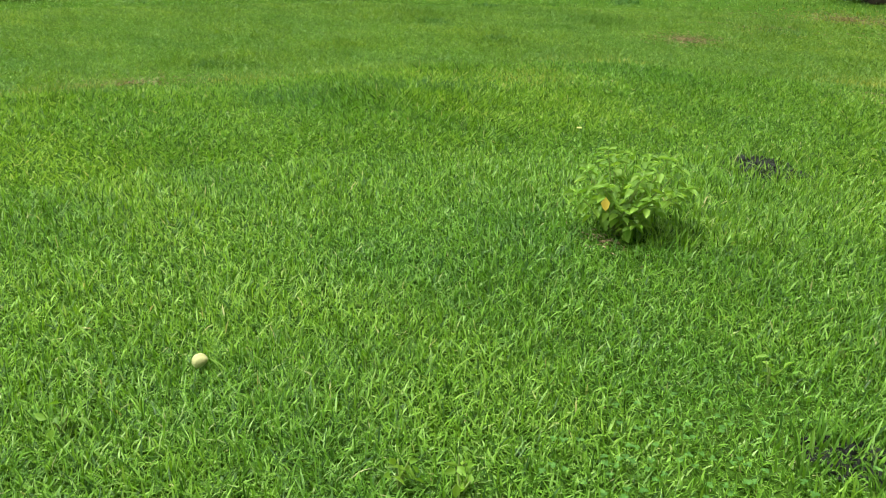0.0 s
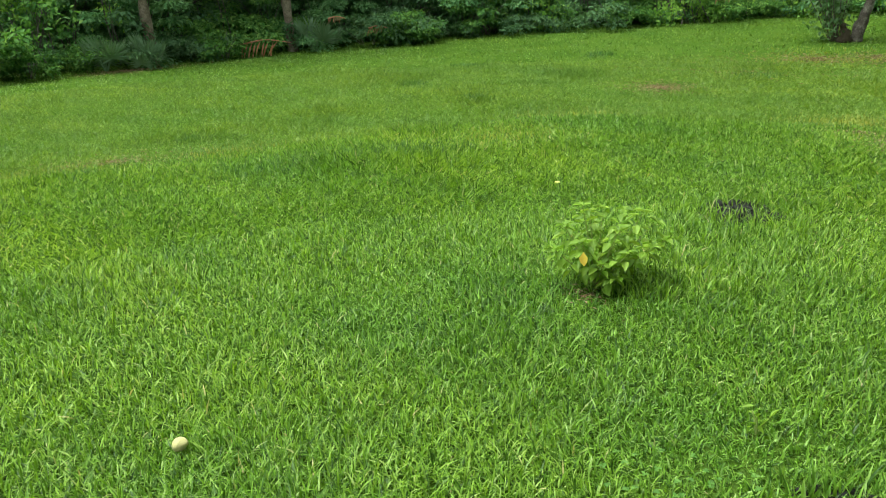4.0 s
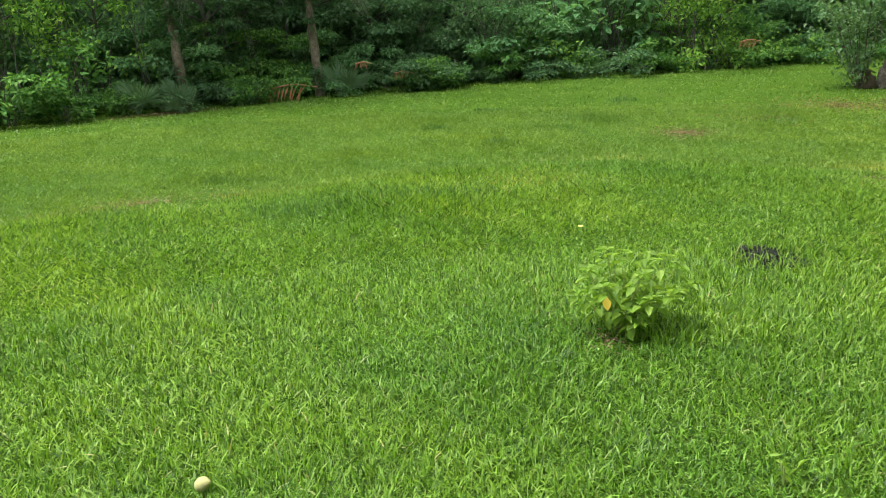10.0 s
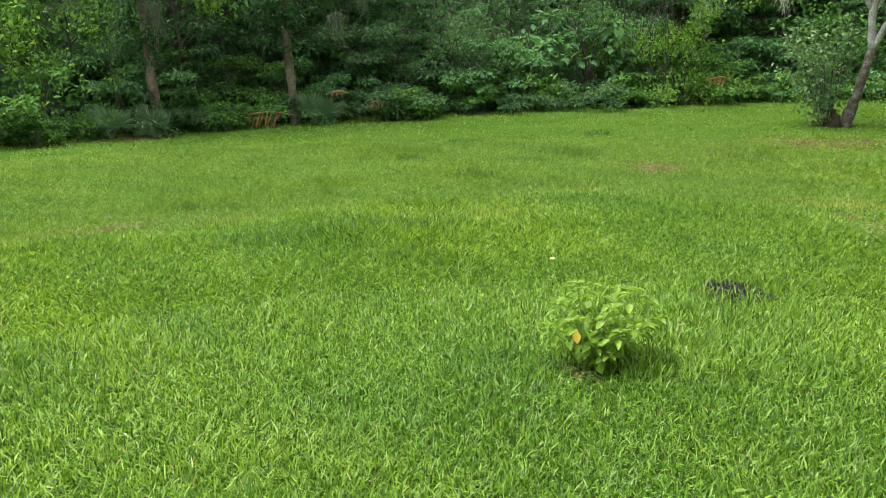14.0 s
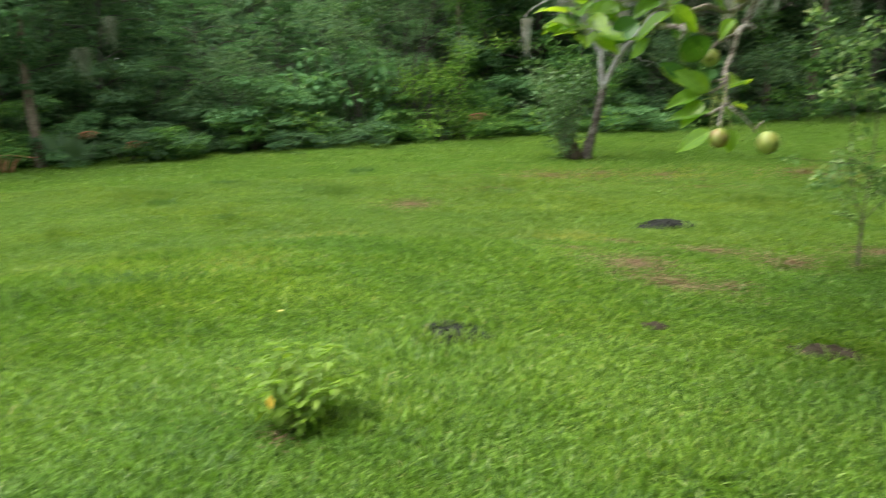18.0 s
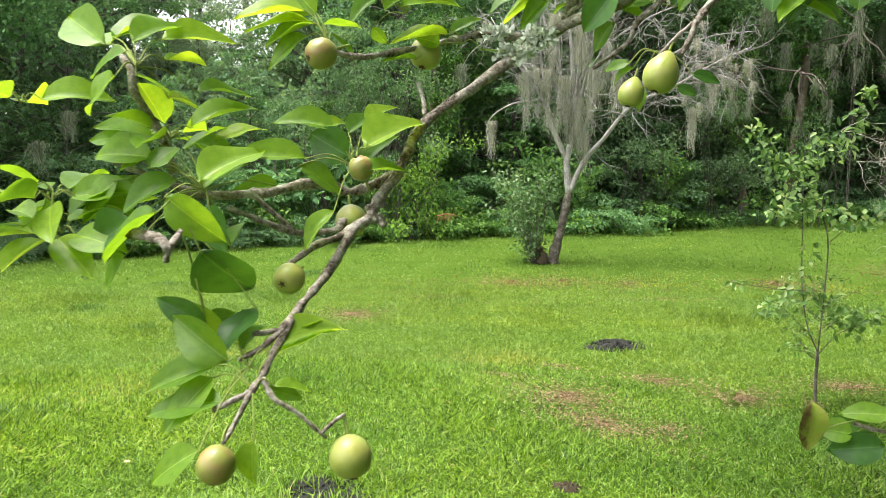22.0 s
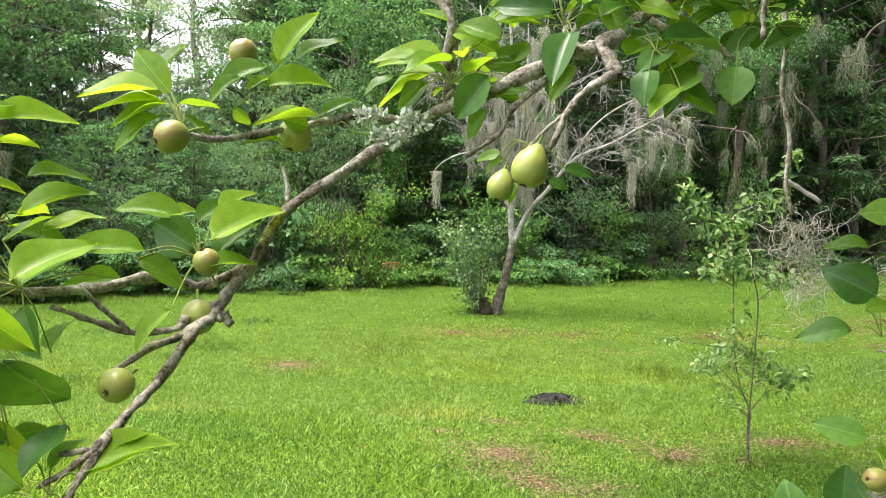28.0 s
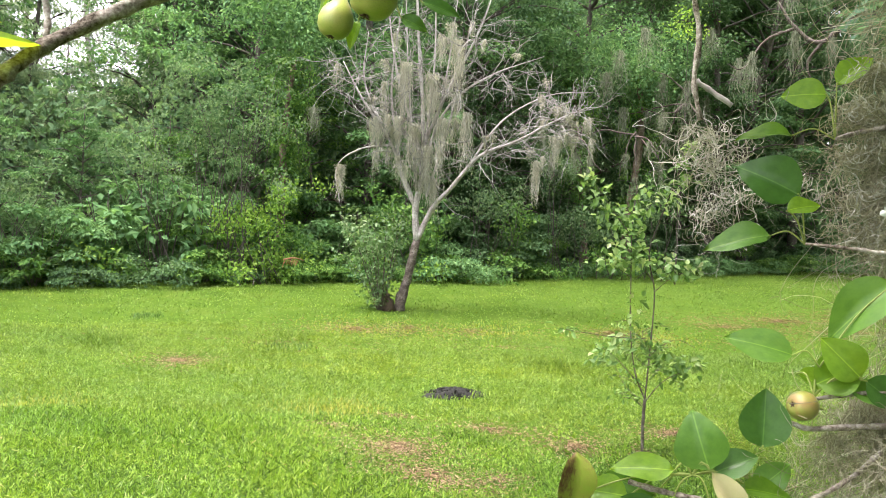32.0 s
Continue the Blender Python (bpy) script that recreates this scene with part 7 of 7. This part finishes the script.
def edge_trunk(x, y, high, r, lean, seed, label):
    g = np.random.default_rng(seed)
    z = float(ground_z(x, y))
    ob = root("tree", (x, y, z), label, "tree", "trees of the woods")
    line = smooth_line([(x, y, z - 0.1), (x + lean * 0.25, y, z + high * 0.3), (x + lean * 0.6 + g.normal(0, 0.1), y + 0.1, z + high * 0.65), (x + lean, y + 0.3, z + high)], 6)
    part("trunk", tri_mesh("trunk", *tube(line, r, r * 0.5, 11, 0.09, seed=seed), BARK_TAN, True), ob)
    pieces = []
    for k in range(26):
        q = line[g.integers(2 + k % 3, len(line))]
        c = q + g.normal(0, 1, 3) * [r * 1.5, r * 1.2, 0.1] + [0, -0.1, 0]
        w = g.uniform(0.1, 0.3)
        pieces.append(leaf_pad(g, 90, c, (w, w, w * g.uniform(0.5, 1.3)), 0.1, 0.62))
    for k in range(9):
        q = line[g.integers(len(line) // 2, len(line))]
        drop = g.uniform(0.4, 1.1)
        way = units(np.array([g.normal(), g.normal() - 0.7, 0.0]))
        tip = q + way * g.uniform(0.4, 0.9) - [0, 0, drop]
        sprig = smooth_line([q, q + way * 0.45 + [0, 0, 0.1], tip], 5)
        part("branch", tri_mesh("branch", *tube(sprig, 0.014, 0.004, 5), BARK_WOODS, True), ob)
        p = sprig[g.integers(3, len(sprig), 170)] + g.normal(0, 0.14, (170, 3))
        pieces.append(diamonds(p, g.normal(0, 0.5, (170, 3)) - [0, 0, 0.9], g.normal(0, 0.5, (170, 3)) + [0, -0.5, 0.8], 0.1 * g.uniform(0.6, 1.3, 170), 0.045))
    tagged(part("vine", tri_mesh("vine", *joined(pieces), LEAF_SHADED if seed in (1, 2) else LEAF_BRIGHT), ob, "dark vine and drooping sprays over the bark"), kind="stuff")
    n = 4200
    c = line[-1] + g.normal(0, 1, (14, 3)) * [1.0, 1.0, 0.9] + [0, 0, 0.6]
    p = np.repeat(c, n // 14, 0) + g.normal(0, 0.42, (n, 3))
    tagged(part("crown", tri_mesh("crown", *diamonds(p, g.normal(0, 0.7, (n, 3)) - [0, 0, 0.3], g.normal(0, 0.5, (n, 3)) + [0, 0, 1], 0.13 * g.uniform(0.6, 1.3, n), 0.075), LEAF_MID), ob), kind="stuff")


edge_trunk(-12.75, 10.5, 5.2, 0.11, -0.45, 1, "pale vine-clad tree trunk at the woods' edge")
edge_trunk(-13.5, 7.6, 5.2, 0.11, -0.55, 2, "leaning grey trunk rising behind palmettos")
edge_trunk(2.55, 25.2, 6.5, 0.16, 0.2, 3, "straight brown trunk among dense trees")
edge_trunk(1.3, 24.6, 6.0, 0.12, -0.6, 4, "leaning grey-brown trunk hung with moss")
edge_trunk(-6.6, 18.6, 5.5, 0.13, 0.1, 5, "dark trunk in the shade of the woods")


def dead_limbs(x, y, z, seed, label):
    """Crooked bare limbs reaching out of the woods, with a little moss."""
    g = np.random.default_rng(seed)
    ob = root("dead_limb", (x, y, z), label, "branch", "dead limbs in the woods")
    p0 = np.array([x, y, z])
    for k in range(5):
        way = units(np.array([g.normal(-0.6, 0.5), g.normal(-0.3, 0.3), g.normal(-0.1, 0.5)]))
        p, line = p0.copy(), [p0.copy()]
        for _ in range(8):
            way = units(way + g.normal(0, 0.38, 3) + [0, 0, -0.1])
            p = p + way * 0.26
            line.append(p.copy())
        part("limb", tri_mesh("limb", *tube(np.array(line), 0.03, 0.007, 6, 0.08), BARK, True), ob)
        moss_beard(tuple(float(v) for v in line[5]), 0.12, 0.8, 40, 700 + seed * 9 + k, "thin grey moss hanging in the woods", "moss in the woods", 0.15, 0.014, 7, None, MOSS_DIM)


dead_limbs(2.5, 22.6, 4.6, 1, "crooked bare grey limbs at the woods' edge")
dead_limbs(4.2, 24.2, 5.8, 2, "twisted dead branches above the undergrowth")
dead_limbs(0.9, 21.4, 4.4, 3, "pale crooked dead branch over the lawn's edge")
for k, (x, y, z, l) in enumerate(((-14.1, 6.5, 2.9, 0.9), (-11.7, 11.6, 2.9, 0.7), (-12.0, 11.1, 2.3, 0.8), (-13.3, 7.6, 2.4, 0.9), (-5.5, 17.6, 4.4, 0.9), (2.2, 24.0, 5.6, 1.4), (3.4, 24.8, 6.6, 1.6), (5.0, 26.2, 6.4, 1.5), (0.4, 22.0, 5.2, 1.2), (1.6, 22.8, 6.4, 1.3), (4.2, 25.0, 5.2, 1.0))):
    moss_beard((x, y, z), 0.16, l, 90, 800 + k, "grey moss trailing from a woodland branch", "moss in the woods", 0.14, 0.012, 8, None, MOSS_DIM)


def crooked_limb():
    """A dark heavy limb that reaches in over the lawn from a tree beside it, with forks and moss."""
    ob = root("crooked_limb", (12.2, 19.0, 9.2), "dark crooked oak limb hung with grey moss", "branch", "dead limbs in the woods")
    for pts, r0, r1 in (([(12.2, 19.0, 9.2), (10.2, 19.4, 9.4), (8.6, 19.9, 8.7), (7.6, 20.2, 7.6), (6.8, 20.6, 6.8), (6.2, 20.8, 7.2), (5.8, 21.0, 7.9)], 0.13, 0.03),
                        ([(6.8, 20.6, 6.8), (6.5, 20.7, 6.2), (6.9, 20.7, 5.3)], 0.05, 0.012), ([(8.6, 19.9, 8.7), (7.4, 20.0, 8.9), (6.4, 20.1, 8.5), (5.4, 20.3, 8.7)], 0.05, 0.012),
                        ([(6.2, 20.8, 7.2), (5.5, 20.9, 6.9), (5.0, 21.0, 6.2), (4.6, 21.0, 6.3)], 0.04, 0.01)):
        part("limb", tri_mesh("limb", *tube(smooth_line(pts, 6), r0, r1, 8, 0.09, seed=len(pts)), BARK, True), ob)


crooked_limb()
drape = np.random.default_rng(55)
for k, (x, y, z) in enumerate(((7.6, 20.2, 7.5), (7.0, 20.5, 6.9), (6.2, 20.8, 7.1), (5.9, 20.2, 8.5), (5.2, 20.9, 6.6), (6.7, 20.1, 8.6), (4.4, 22.4, 7.6), (3.9, 22.8, 6.2), (2.6, 22.4, 7.6), (1.9, 22.2, 6.9), (5.4, 23.4, 7.0), (3.2, 22.2, 5.2))):
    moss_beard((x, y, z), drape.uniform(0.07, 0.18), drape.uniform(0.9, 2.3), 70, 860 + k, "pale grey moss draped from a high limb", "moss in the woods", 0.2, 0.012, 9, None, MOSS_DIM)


# ---- small weeds in the near grass ----
CLOVER = foliage("clover", [(0.0, (0.07, 0.16, 0.025)), (0.6, (0.1, 0.22, 0.035)), (1.0, (0.15, 0.28, 0.05))], patch=5.0, patch_tint=(0.8, 0.9, 0.8))


def clover_patch():
    g = np.random.default_rng(91)
    n = 80
    c = np.array([(-0.98, -0.02), (-0.95, -0.22), (-1.1, -0.15), (-0.85, 0.05), (-1.02, 0.1), (-0.7, -0.05)])
    xy = c[g.integers(len(c), size=n)] + g.normal(0, 0.1, (n, 2))
    z = ground_z(xy[:, 0], xy[:, 1]) + g.uniform(0.025, 0.055, n)
    pieces = []
    turn = g.uniform(0, 6.3, n)
    for k in range(3):
        a = turn + k * 2.094
        way = np.stack([np.cos(a), np.sin(a), np.full(n, 0.12)], 1)
        pieces.append(leaf_cloud(np.column_stack([xy, z]), way, np.array([0, 0, 1.0]) + g.normal(0, 0.15, (n, 3)), g.uniform(0.009, 0.016, n), g.uniform(0.009, 0.015, n), 0.1, 0.05))
    return joined(pieces)


thing("clover", tri_mesh("clover", *clover_patch(), CLOVER), "small round-leaved clover growing among the grass", "clover", kind="stuff")
for k, (x, y) in enumerate(((-1.45, -0.55), (-1.34, -0.44), (-1.3, -0.5), (-2.35, -0.93), (-0.83, 0.5))):
    leafy_shoots("weed_sprig", (x, y, float(ground_z(x, y))), "bright lime weed sprig in the grass", "weed", 4, 0.085, 0.035, 0.035, 4, LEAF_LIME, STALK, 60 + k, (0, 0), "weeds in the lawn")
